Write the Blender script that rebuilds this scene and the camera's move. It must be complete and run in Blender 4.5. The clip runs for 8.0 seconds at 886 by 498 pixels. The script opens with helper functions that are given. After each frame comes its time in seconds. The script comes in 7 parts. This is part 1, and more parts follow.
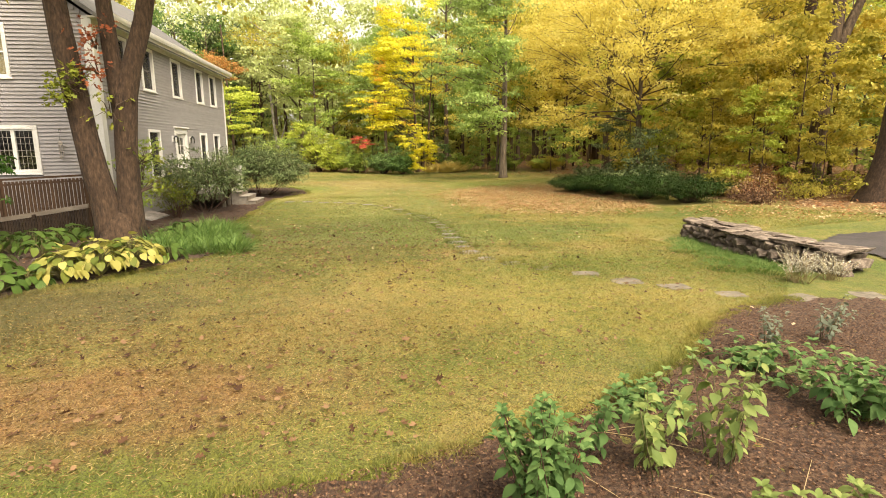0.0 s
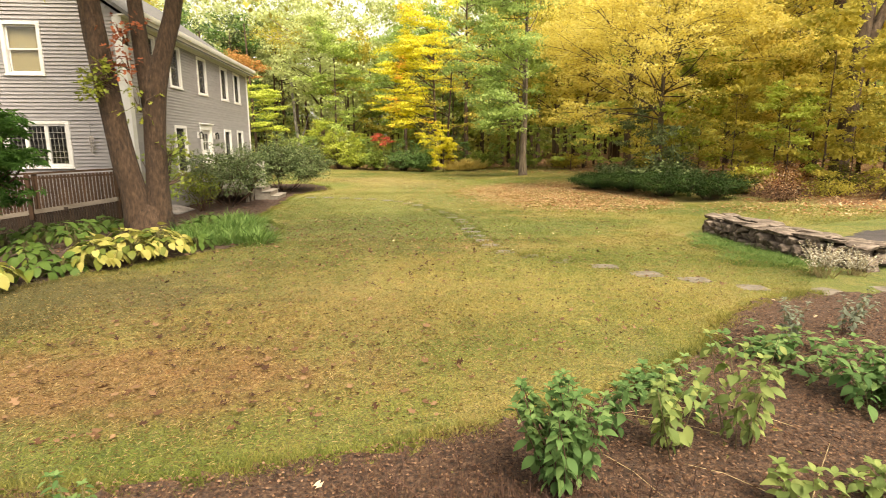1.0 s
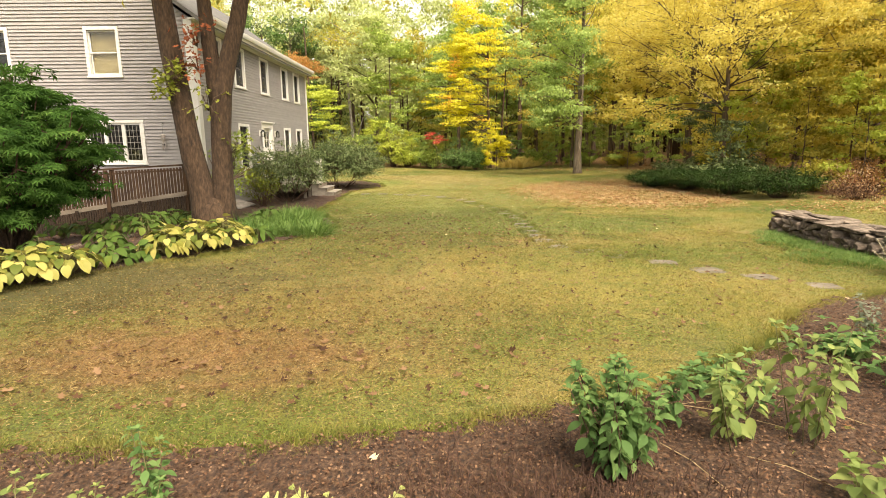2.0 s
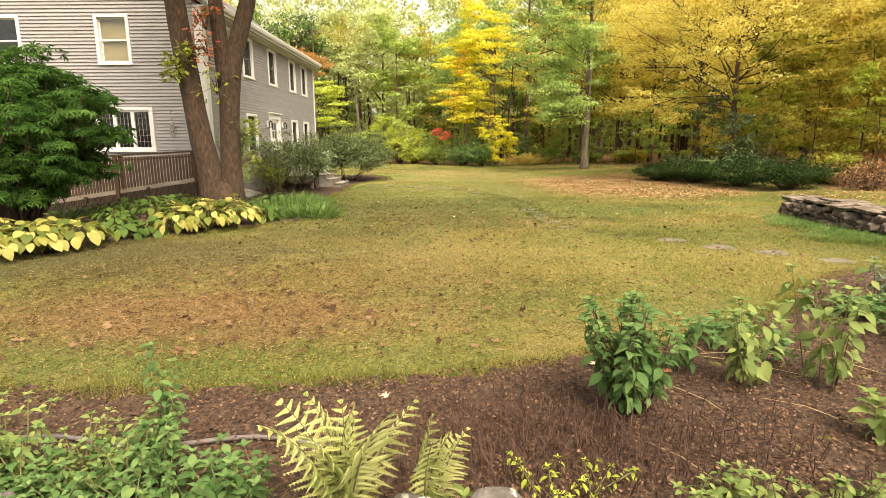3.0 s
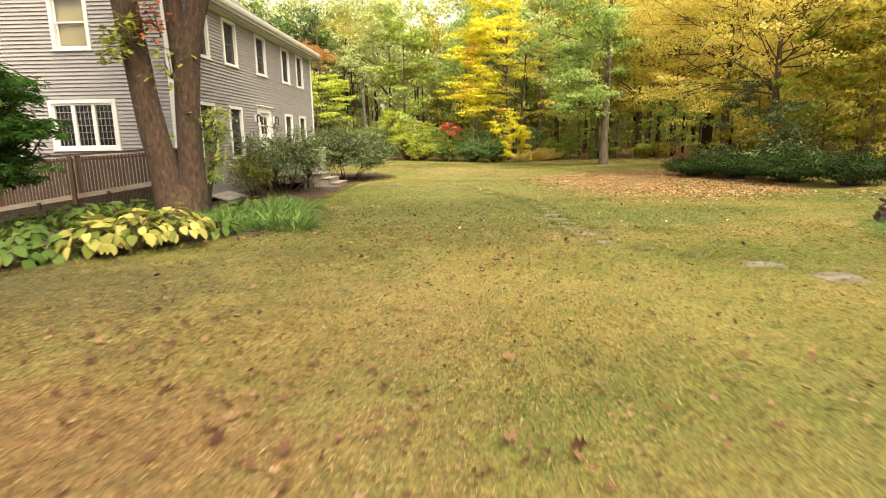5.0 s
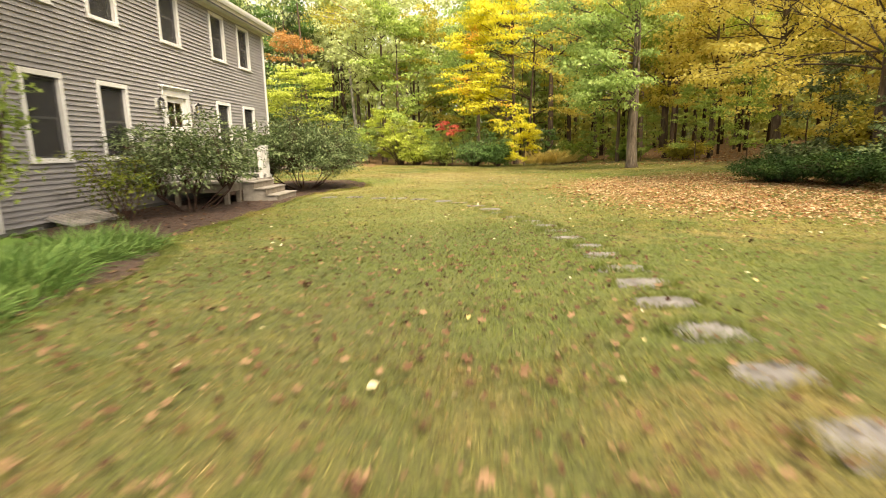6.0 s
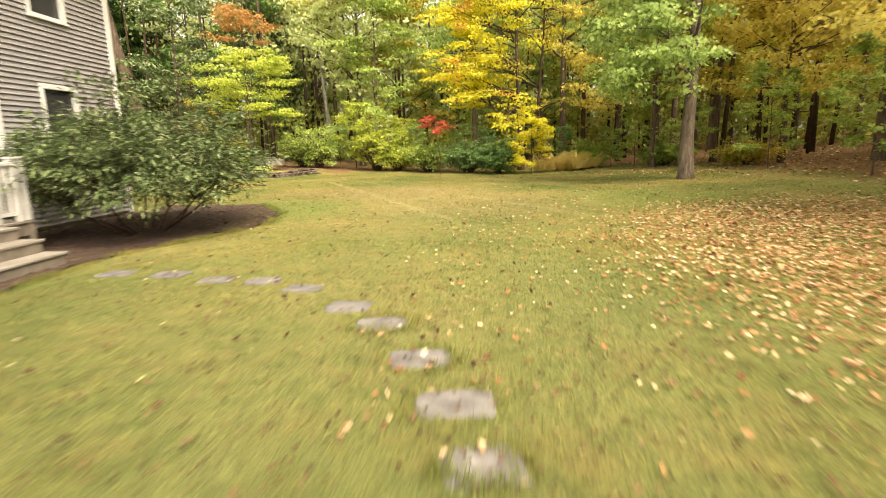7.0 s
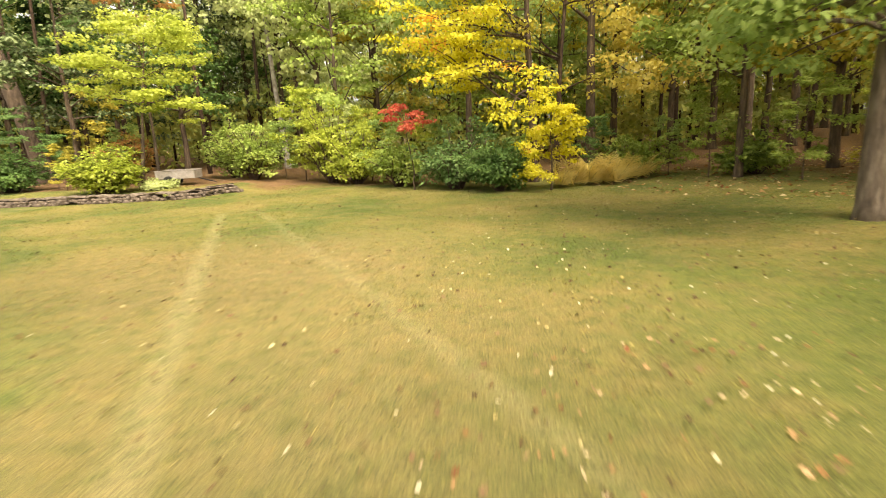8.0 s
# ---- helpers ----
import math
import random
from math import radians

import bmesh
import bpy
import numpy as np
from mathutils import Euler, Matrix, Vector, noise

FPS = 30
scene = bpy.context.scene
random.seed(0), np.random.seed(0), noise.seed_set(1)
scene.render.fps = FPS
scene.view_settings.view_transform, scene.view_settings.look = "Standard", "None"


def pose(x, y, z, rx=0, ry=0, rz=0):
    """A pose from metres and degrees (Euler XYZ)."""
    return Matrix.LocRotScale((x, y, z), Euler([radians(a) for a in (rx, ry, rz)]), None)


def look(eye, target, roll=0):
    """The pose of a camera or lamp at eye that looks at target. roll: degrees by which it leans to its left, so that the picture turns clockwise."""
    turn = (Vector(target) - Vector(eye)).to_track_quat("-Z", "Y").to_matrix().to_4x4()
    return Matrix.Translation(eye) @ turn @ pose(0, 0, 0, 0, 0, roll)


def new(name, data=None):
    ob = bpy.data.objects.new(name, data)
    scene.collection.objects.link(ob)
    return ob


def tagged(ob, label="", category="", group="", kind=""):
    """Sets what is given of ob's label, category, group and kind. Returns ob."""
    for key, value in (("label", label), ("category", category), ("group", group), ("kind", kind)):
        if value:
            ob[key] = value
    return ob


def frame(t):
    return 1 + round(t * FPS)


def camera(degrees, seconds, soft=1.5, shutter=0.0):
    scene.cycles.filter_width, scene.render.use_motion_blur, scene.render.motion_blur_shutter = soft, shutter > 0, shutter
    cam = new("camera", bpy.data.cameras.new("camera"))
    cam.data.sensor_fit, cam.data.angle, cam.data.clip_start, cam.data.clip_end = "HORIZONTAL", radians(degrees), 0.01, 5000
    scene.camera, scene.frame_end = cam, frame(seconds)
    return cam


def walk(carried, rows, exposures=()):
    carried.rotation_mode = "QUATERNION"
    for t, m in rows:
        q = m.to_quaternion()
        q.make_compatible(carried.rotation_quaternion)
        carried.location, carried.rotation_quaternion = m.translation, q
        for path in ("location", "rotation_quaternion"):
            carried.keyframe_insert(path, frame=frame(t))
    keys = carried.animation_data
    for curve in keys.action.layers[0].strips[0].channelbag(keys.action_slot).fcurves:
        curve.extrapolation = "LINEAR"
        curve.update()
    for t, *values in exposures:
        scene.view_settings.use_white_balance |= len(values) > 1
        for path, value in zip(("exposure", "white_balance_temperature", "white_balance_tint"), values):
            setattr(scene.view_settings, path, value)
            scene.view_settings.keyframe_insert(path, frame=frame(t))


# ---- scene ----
cam = camera(78.5, 8.0, 0.5, 0.26)
PATH = [
    (0, (7.692, -17.035, 2.261), (7.937, -15.086, 1.885), -0.3),
    (0.5, (7.677, -17.091, 2.17), (7.921, -15.143, 1.79), -0.3),
    (1, (7.653, -17.155, 2.176), (7.83, -15.199, 1.795), -0.2),
    (1.5, (7.64, -17.2, 2.198), (7.669, -15.237, 1.817), -0.2),
    (2.8, (7.589, -17.242, 1.748), (7.561, -15.279, 1.365), -0.4),
    (3, (7.582, -17.263, 1.719), (7.55, -15.3, 1.338), -0.2),
    (3.5, (7.602, -17.341, 1.71), (7.559, -15.379, 1.326), -0.2),
    (4, (7.641, -17.424, 1.699), (7.583, -15.462, 1.315), -0.2),
    (4.5, (7.611, -16.742, 1.678), (7.549, -14.781, 1.293), -0.4),
    (4.7, (7.622, -16.134, 1.685), (7.557, -14.175, 1.291), -0.6),
    (5.8, (7.99, -10.17, 1.34), (7.89, -8.209, 0.957), -1.3),
    (6, (8.052, -8.707, 1.298), (7.957, -6.744, 0.925), -1.2),
    (6.3, (8.165, -6.324, 1.345), (8.072, -4.361, 0.972), -1.1),
    (6.5, (8.284, -4.585, 1.355), (8.186, -2.623, 0.98), -1.2),
    (6.8, (8.456, -1.852, 1.385), (8.36, 0.113, 1.022), -1.1),
    (7, (8.62, 0.05, 1.448), (8.518, 2.011, 1.07), -1.4),
    (7.3, (8.95, 3.076, 1.655), (8.831, 5.035, 1.269), -1.6),
    (7.5, (9.14, 5.155, 1.79), (9.018, 7.11, 1.391), -2.1),
    (8, (9.423, 10.682, 1.847), (9.286, 12.634, 1.437), -2.4),
]
walk(cam, [(t, look(e, g, r)) for t, e, g, r in PATH], [(0, 1.30, 7700, 11), (4.5, 1.32, 7700, 11), (6, 1.40, 7700, 11), (8, 1.40, 7700, 11)])

# ---- world, sun ----
world = bpy.data.worlds.new("sky")
scene.world = world
world.use_nodes = True
wn, wl = world.node_tree.nodes, world.node_tree.links
sky = wn.new("ShaderNodeTexSky")
sky.sky_type = "NISHITA"
sky.sun_disc = False
sky.sun_elevation, sky.sun_rotation = radians(53.5), radians(151)
sky.air_density, sky.dust_density = 1.2, 4.0
soft_sky = wn.new("ShaderNodeHueSaturation")
soft_sky.inputs["Saturation"].default_value = 0.15
wl.new(sky.outputs[0], soft_sky.inputs["Color"])
wl.new(soft_sky.outputs[0], wn["Background"].inputs[0])
wn["Background"].inputs[1].default_value = 0.15

sun = new("sun", bpy.data.lights.new("sun", "SUN"))
sun.data.energy, sun.data.angle, sun.data.color = 2.9, radians(40), (1.0, 0.92, 0.77)
sun.matrix_world = look((18, -32.4, 50), (0, 0, 0))


# ---- node helpers ----
def material(name):
    m = bpy.data.materials.new(name)
    m.use_nodes = True
    return m, m.node_tree.nodes, m.node_tree.links, m.node_tree.nodes["Principled BSDF"]


def ramp(nodes, links, src, stops):
    r = nodes.new("ShaderNodeValToRGB")
    el = r.color_ramp.elements
    while len(el) < len(stops):
        el.new(0.5)
    for e, (p, c) in zip(el, stops):
        e.position, e.color = p, (*c, 1)
    links.new(src, r.inputs[0])
    return r.outputs[0]


def noise_tex(nodes, links, scale, detail=4.0, rough=0.55, vec=None, stretch=None):
    n = nodes.new("ShaderNodeTexNoise")
    n.inputs["Scale"].default_value, n.inputs["Detail"].default_value, n.inputs["Roughness"].default_value = scale, detail, rough
    if vec is None:
        vec = nodes.new("ShaderNodeNewGeometry").outputs["Position"]
    if stretch:
        mp = nodes.new("ShaderNodeMapping")
        mp.inputs["Scale"].default_value = stretch
        links.new(vec, mp.inputs[0])
        vec = mp.outputs[0]
    links.new(vec, n.inputs["Vector"])
    return n.outputs[0]


def mix(nodes, links, fac, a, b, blend="MIX"):
    m = nodes.new("ShaderNodeMix")
    m.data_type, m.blend_type = "RGBA", blend
    for s, v in ((m.inputs[0], fac), (m.inputs[6], a), (m.inputs[7], b)):
        if isinstance(v, (int, float)):
            s.default_value = v
        elif isinstance(v, tuple):
            s.default_value = (*v, 1)
        else:
            links.new(v, s)
    return m.outputs[2]


def math_node(nodes, links, op, a, b=0.0, clamp=False):
    m = nodes.new("ShaderNodeMath")
    m.operation, m.use_clamp = op, clamp
    for s, v in ((m.inputs[0], a), (m.inputs[1], b)):
        if isinstance(v, (int, float)):
            s.default_value = v
        else:
            links.new(v, s)
    return m.outputs[0]


def bump(nodes, links, shader, height, strength=0.4, dist=0.02):
    b = nodes.new("ShaderNodeBump")
    b.inputs["Strength"].default_value, b.inputs["Distance"].default_value = strength, dist
    links.new(height, b.inputs["Height"])
    links.new(b.outputs[0], shader.inputs["Normal"])


def surface(name, stops, scale=6.0, fine=60.0, rough=0.7, relief=0.3, dist=0.01, stretch=None, metal=0.0, local=False, gain=0.84):
    """Colour from coarse noise, grain from fine noise, bump from both."""
    stops = [(p, tuple(v * gain for v in q)) for p, q in stops]
    m, n, l, s = material(name)
    vec = n.new("ShaderNodeTexCoord").outputs["Object"] if local else None
    a = noise_tex(n, l, scale, 5.0, 0.6, vec, stretch)
    b = noise_tex(n, l, fine, 3.0, 0.6, vec, stretch)
    c = ramp(n, l, a, stops)
    c = mix(n, l, 0.35, c, ramp(n, l, b, [(0.3, (0.35, 0.35, 0.35)), (0.7, (1, 1, 1))]), "MULTIPLY")
    tint = n.new("ShaderNodeObjectInfo").outputs["Random"]
    c = mix(n, l, 0.22, c, ramp(n, l, tint, [(0, (0.55, 0.55, 0.55)), (1, (1, 1, 1))]), "MULTIPLY")
    l.new(c, s.inputs["Base Color"])
    s.inputs["Roughness"].default_value, s.inputs["Metallic"].default_value = rough, metal
    bump(n, l, s, mix(n, l, 0.5, a, b), relief, dist)
    return m


def foliage(name, stops, translucent=0.5, clump=0.9, rough=0.55, spots=None, local=True, by_leaf=0.26, by_clump=1.35, gain=1.0):
    """Leaves: colour by leaf and by clump, light passing through."""
    m, n, l, s = material(name)
    stops = [(p, tuple(v * gain for v in q)) for p, q in stops]
    isl = n.new("ShaderNodeNewGeometry").outputs["Random Per Island"]
    vec = n.new("ShaderNodeTexCoord").outputs["Object"] if local else None
    big = noise_tex(n, l, clump, 2.0, 0.5, vec)
    f = math_node(n, l, "ADD", math_node(n, l, "MULTIPLY", isl, by_leaf), math_node(n, l, "MULTIPLY", math_node(n, l, "SUBTRACT", big, 0.28), by_clump), True)
    c = ramp(n, l, f, stops)
    tint = n.new("ShaderNodeObjectInfo").outputs["Random"]
    c = mix(n, l, 0.25, c, ramp(n, l, tint, [(0, (0.72, 0.74, 0.6)), (1, (1, 1, 1))]), "MULTIPLY")
    if spots:
        c = mix(n, l, ramp(n, l, noise_tex(n, l, spots[0], 1.0, 0.4, vec), [(spots[1], (0, 0, 0)), (spots[1] + 0.05, (1, 1, 1))]), c, spots[2])
    l.new(c, s.inputs["Base Color"])
    s.inputs["Roughness"].default_value = rough
    s.inputs["Specular IOR Level"].default_value = 0.16
    t = n.new("ShaderNodeBsdfTranslucent")
    l.new(c, t.inputs["Color"])
    ms = n.new("ShaderNodeMixShader")
    ms.inputs[0].default_value = translucent
    l.new(s.outputs[0], ms.inputs[1])
    l.new(t.outputs[0], ms.inputs[2])
    l.new(ms.outputs[0], n["Material Output"].inputs[0])
    return m


def lawn_colour(n, l):
    """Patchy autumn lawn: green, straw, a worn brown stretch and one patch of painted tree shade."""
    pos = n.new("ShaderNodeNewGeometry").outputs["Position"]
    big = noise_tex(n, l, 0.28, 3.0, 0.55, pos)
    mid = noise_tex(n, l, 1.7, 4.0, 0.6, pos)
    c = ramp(n, l, big, [(0.36, (0.13, 0.18, 0.026)), (0.52, (0.235, 0.235, 0.05)), (0.64, (0.34, 0.285, 0.09))])
    c = mix(n, l, ramp(n, l, mid, [(0.44, (0, 0, 0)), (0.66, (0.5, 0.5, 0.5))]), c, (0.34, 0.265, 0.10))
    # ellipse at (3.2, -10.2): brown grass with tree shade painted into its colour
    for cx, cy, rx, ry, colour, amount in ((5.2, -12.6, 2.7, 1.15, (0.31, 0.175, 0.08), 0.88), (6.8, -10.9, 3.4, 1.5, (0.31, 0.215, 0.085), 0.55),
                                           (7.0, 16.5, 3.2, 7.5, (0.36, 0.30, 0.12), 0.65), (5.0, 19.0, 4.5, 3.5, (0.34, 0.25, 0.11), 0.55),
                                           (7.5, -2.6, 5.4, 5.0, (0.125, 0.155, 0.036), 0.82), (8.6, 4.6, 5.0, 4.2, (0.165, 0.20, 0.05), 0.45), (7.3, -6.4, 4.2, 2.6, (0.16, 0.137, 0.046), 0.45), (9.8, -3.6, 2.8, 3.6, (0.17, 0.215, 0.04), 0.55), (6.2, 1.2, 3.0, 2.6, (0.2, 0.24, 0.06), 0.5), (13.2, 15.0, 3.2, 3.6, (0.19, 0.255, 0.045), 0.6), (4.6, 12.8, 1.8, 2.4, (0.2, 0.26, 0.05), 0.5), (3.5, 14.5, 2.6, 2.2, (0.19, 0.25, 0.05), 0.6), (7.0, 5.5, 5.5, 5.5, (0.33, 0.33, 0.12), 0.42), (9.4, 14.2, 2.6, 3.6, (0.34, 0.255, 0.11), 0.36), (4.9, -6.0, 1.6, 4.2, (0.12, 0.145, 0.03), 0.6), (6.6, -13.75, 3.6, 0.4, (0.17, 0.21, 0.04), 0.35), (4.3, 1.2, 1.4, 4.0, (0.16, 0.2, 0.04), 0.5), (10.5, -8.2, 2.6, 1.4, (0.15, 0.20, 0.03), 0.25), (10.4, -10.8, 2.8, 1.8, (0.37, 0.315, 0.09), 0.5), (3.2, -10.2, 3.0, 2.1, (0.125, 0.105, 0.036), 0.9), (5.6, -9.2, 2.4, 1.6, (0.17, 0.15, 0.05), 0.5)):
        mp = n.new("ShaderNodeMapping")
        mp.inputs["Location"].default_value = (-cx / rx, -cy / ry, 0)
        mp.inputs["Scale"].default_value = (1 / rx, 1 / ry, 0)
        l.new(pos, mp.inputs[0])
        ln = n.new("ShaderNodeVectorMath")
        ln.operation = "LENGTH"
        l.new(mp.outputs[0], ln.inputs[0])
        d = math_node(n, l, "ADD", ln.outputs["Value"], math_node(n, l, "MULTIPLY", math_node(n, l, "SUBTRACT", mid, 0.5), 1.6))
        f = ramp(n, l, d, [(0.45, (amount,) * 3), (1.0, (0, 0, 0))])
        c = mix(n, l, f, c, colour)
    # two pale wheel tracks curving over the far lawn
    xyz = n.new("ShaderNodeSeparateXYZ")
    l.new(pos, xyz.inputs[0])
    wob = math_node(n, l, "MULTIPLY", math_node(n, l, "SUBTRACT", mid, 0.5), 0.35)
    reach = math_node(n, l, "MULTIPLY", math_node(n, l, "MULTIPLY", math_node(n, l, "SUBTRACT", xyz.outputs[1], 9.5), 0.25, True), math_node(n, l, "LESS_THAN", xyz.outputs[1], 26.5))
    for x0, y0, slope, amount in ((7.0, 14.0, 0.43, 0.4), (9.4, 14.8, 0.56, 0.24)):
        d = math_node(n, l, "SUBTRACT", math_node(n, l, "ADD", xyz.outputs[0], math_node(n, l, "MULTIPLY", math_node(n, l, "SUBTRACT", xyz.outputs[1], y0), slope)), x0)
        d = math_node(n, l, "ABSOLUTE", math_node(n, l, "ADD", d, wob))
        f = ramp(n, l, d, [(0.05, (amount,) * 3), (0.24, (0, 0, 0))])
        c = mix(n, l, math_node(n, l, "MULTIPLY", f, reach), c, (0.50, 0.45, 0.24))
    # tuft-sized mottling of dry and lush tufts
    c = mix(n, l, 0.8, c, ramp(n, l, noise_tex(n, l, 5.5, 3.0, 0.6, pos), [(0.32, (0.70, 0.80, 0.62)), (0.5, (1.0, 1.0, 1.0)), (0.70, (1.20, 1.10, 1.12))]), "MULTIPLY")
    return mix(n, l, 1.0, c, (0.77, 0.77, 0.69), "MULTIPLY")


# ---- materials ----
M_lawn, n_, l_, s_ = material("lawn soil and thatch")
c_ = lawn_colour(n_, l_)
c_ = mix(n_, l_, 0.75, c_, ramp(n_, l_, noise_tex(n_, l_, 55, 4.0, 0.7), [(0.38, (0.14, 0.13, 0.10)), (0.62, (1.25, 1.25, 1.15))]), "MULTIPLY")
wood_pos = n_.new("ShaderNodeSeparateXYZ")
l_.new(n_.new("ShaderNodeNewGeometry").outputs["Position"], wood_pos.inputs[0])
rough_edge = math_node(n_, l_, "MULTIPLY", math_node(n_, l_, "SUBTRACT", noise_tex(n_, l_, 0.5), 0.5), 7.0)
far_wood = math_node(n_, l_, "SUBTRACT", math_node(n_, l_, "ADD", wood_pos.outputs[1], rough_edge), 33.5)
right_wood = math_node(n_, l_, "SUBTRACT", math_node(n_, l_, "ADD", wood_pos.outputs[0], rough_edge), 20.5)
wood_f = math_node(n_, l_, "MULTIPLY", math_node(n_, l_, "MAXIMUM", far_wood, right_wood), 0.7, True)
litter_c = ramp(n_, l_, noise_tex(n_, l_, 9, 6.0, 0.75), [(0.3, (0.05, 0.03, 0.015)), (0.5, (0.16, 0.085, 0.035)), (0.68, (0.30, 0.17, 0.06))])
l_.new(mix(n_, l_, wood_f, c_, litter_c), s_.inputs["Base Color"])
s_.inputs["Roughness"].default_value = 0.95
bump(n_, l_, s_, noise_tex(n_, l_, 70, 5.0, 0.7), 0.9, 0.03)

M_blade, n_, l_, s_ = material("grass blades")
c_ = lawn_colour(n_, l_)
i_ = n_.new("ShaderNodeNewGeometry").outputs["Random Per Island"]
c_ = mix(n_, l_, 0.8, c_, ramp(n_, l_, i_, [(0.0, (0.38, 0.44, 0.30)), (0.35, (0.82, 0.88, 0.72)), (0.75, (1.12, 1.12, 1.02)), (1.0, (1.55, 1.45, 1.35))]), "MULTIPLY")
l_.new(c_, s_.inputs["Base Color"])
s_.inputs["Roughness"].default_value = 0.7
t_ = n_.new("ShaderNodeBsdfTranslucent")
l_.new(c_, t_.inputs[0])
x_ = n_.new("ShaderNodeMixShader")
x_.inputs[0].default_value = 0.3
l_.new(s_.outputs[0], x_.inputs[1])
l_.new(t_.outputs[0], x_.inputs[2])
l_.new(x_.outputs[0], n_["Material Output"].inputs[0])

M_mulch = surface("dark bark mulch", [(0.32, (0.022, 0.012, 0.008)), (0.5, (0.098, 0.050, 0.027)), (0.7, (0.23, 0.132, 0.077))], 34, 150, 0.95, 1.0, 0.04)
M_red_mulch = surface("red brown mulch", [(0.3, (0.026, 0.014, 0.009)), (0.55, (0.08, 0.042, 0.026)), (0.75, (0.16, 0.092, 0.058))], 25, 120, 0.95, 1.0, 0.03)
M_asphalt = surface("worn asphalt", [(0.3, (0.032, 0.026, 0.025)), (0.7, (0.07, 0.058, 0.056))], 2.0, 180, 0.9, 0.5, 0.006)
M_bark = surface("grey brown bark", [(0.3, (0.045, 0.03, 0.02)), (0.5, (0.115, 0.078, 0.05)), (0.7, (0.23, 0.165, 0.11))], 12, 50, 0.95, 1.0, 0.05, (1, 1, 0.14))
M_bark_red = surface("reddish furrowed bark", [(0.30, (0.018, 0.010, 0.005)), (0.47, (0.058, 0.031, 0.016)), (0.70, (0.125, 0.074, 0.040))], 22, 70, 0.95, 1.0, 0.05, (1, 1, 0.30))
M_bark_grey = surface("smooth grey bark", [(0.3, (0.075, 0.055, 0.04)), (0.5, (0.17, 0.13, 0.095)), (0.7, (0.29, 0.235, 0.18))], 11, 50, 0.95, 1.0, 0.04, (1, 1, 0.2))
M_bark_pale = surface("pale birch bark", [(0.3, (0.22, 0.19, 0.15)), (0.55, (0.48, 0.44, 0.38)), (0.75, (0.62, 0.58, 0.52))], 5, 50, 0.8, 0.4, 0.02, (1, 1, 0.6))
M_twig = surface("brown twig", [(0.3, (0.07, 0.045, 0.03)), (0.7, (0.17, 0.11, 0.075))], 20, 90, 0.9, 0.3)
M_stem = surface("green brown stem", [(0.3, (0.10, 0.10, 0.03)), (0.7, (0.20, 0.17, 0.07))], 20, 90, 0.8, 0.2)
M_stone = surface("weathered fieldstone", [(0.28, (0.05, 0.036, 0.027)), (0.5, (0.15, 0.112, 0.084)), (0.72, (0.40, 0.325, 0.26))], 9, 45, 0.9, 0.8, 0.03, None, 0, True)
M_paver = surface("grey bluestone", [(0.3, (0.115, 0.102, 0.092)), (0.5, (0.185, 0.17, 0.16)), (0.7, (0.28, 0.262, 0.25))], 7, 70, 0.85, 0.4, 0.01)
M_paver_old = surface("mossy brown stone", [(0.3, (0.11, 0.09, 0.065)), (0.7, (0.27, 0.23, 0.18))], 7, 70, 0.9, 0.5, 0.01)
M_siding = surface("grey painted clapboard", [(0.3, (0.312, 0.293, 0.297)), (0.7, (0.39, 0.37, 0.372))], 1.5, 70, 0.65, 0.12, 0.004, (1, 1, 6))
M_white = surface("white trim paint", [(0.3, (0.80, 0.78, 0.76)), (0.7, (0.88, 0.87, 0.85))], 3, 60, 0.5, 0.08, 0.004)
M_roof = surface("grey asphalt shingle", [(0.3, (0.10, 0.10, 0.10)), (0.7, (0.19, 0.185, 0.18))], 6, 90, 0.95, 0.6, 0.01)
M_found = surface("grey concrete", [(0.3, (0.22, 0.21, 0.20)), (0.7, (0.34, 0.33, 0.31))], 4, 60, 0.9, 0.4)
M_fence = surface("brown stained wood", [(0.3, (0.042, 0.019, 0.008)), (0.7, (0.11, 0.055, 0.024))], 4, 60, 0.85, 0.3, 0.006, (1, 1, 0.2))
M_old_wood = surface("weathered grey deck wood", [(0.3, (0.23, 0.20, 0.165)), (0.7, (0.39, 0.35, 0.30))], 5, 70, 0.85, 0.3, 0.006, (1, 0.3, 1))
# weathered deck wood in a darker tone that stands in for shade
M_edge = surface("weathered board, shade painted in", [(0.3, (0.16, 0.13, 0.10)), (0.7, (0.32, 0.27, 0.215))], 5, 70, 0.85, 0.3, 0.006, (0.3, 1, 1))
# skirt wood: the rail's brown painted darker for the shade down there
M_skirt = surface("dark lattice wood, shade painted in", [(0.3, (0.022, 0.012, 0.006)), (0.7, (0.06, 0.033, 0.017))], 4, 60, 0.9, 0.3, 0.006, (1, 1, 0.2))
M_dark = surface("room painted dark for gloom", [(0.3, (0.03, 0.028, 0.026)), (0.7, (0.06, 0.055, 0.05))], 2, 20, 0.9, 0.1)
M_curtain = surface("cream curtain", [(0.3, (0.26, 0.21, 0.10)), (0.7, (0.40, 0.33, 0.17))], 3, 60, 0.9, 0.2, 0.01, (8, 8, 0.4))
M_iron = surface("black iron", [(0.3, (0.02, 0.02, 0.02)), (0.7, (0.05, 0.05, 0.05))], 8, 60, 0.5, 0.2, 0.005, None, 0.6)
M_hose = surface("dusty grey hose", [(0.3, (0.12, 0.10, 0.10)), (0.7, (0.2, 0.17, 0.17))], 8, 60, 0.6, 0.2)
M_cart = surface("faded white metal", [(0.3, (0.30, 0.26, 0.235)), (0.7, (0.52, 0.47, 0.43))], 5, 40, 0.6, 0.2)
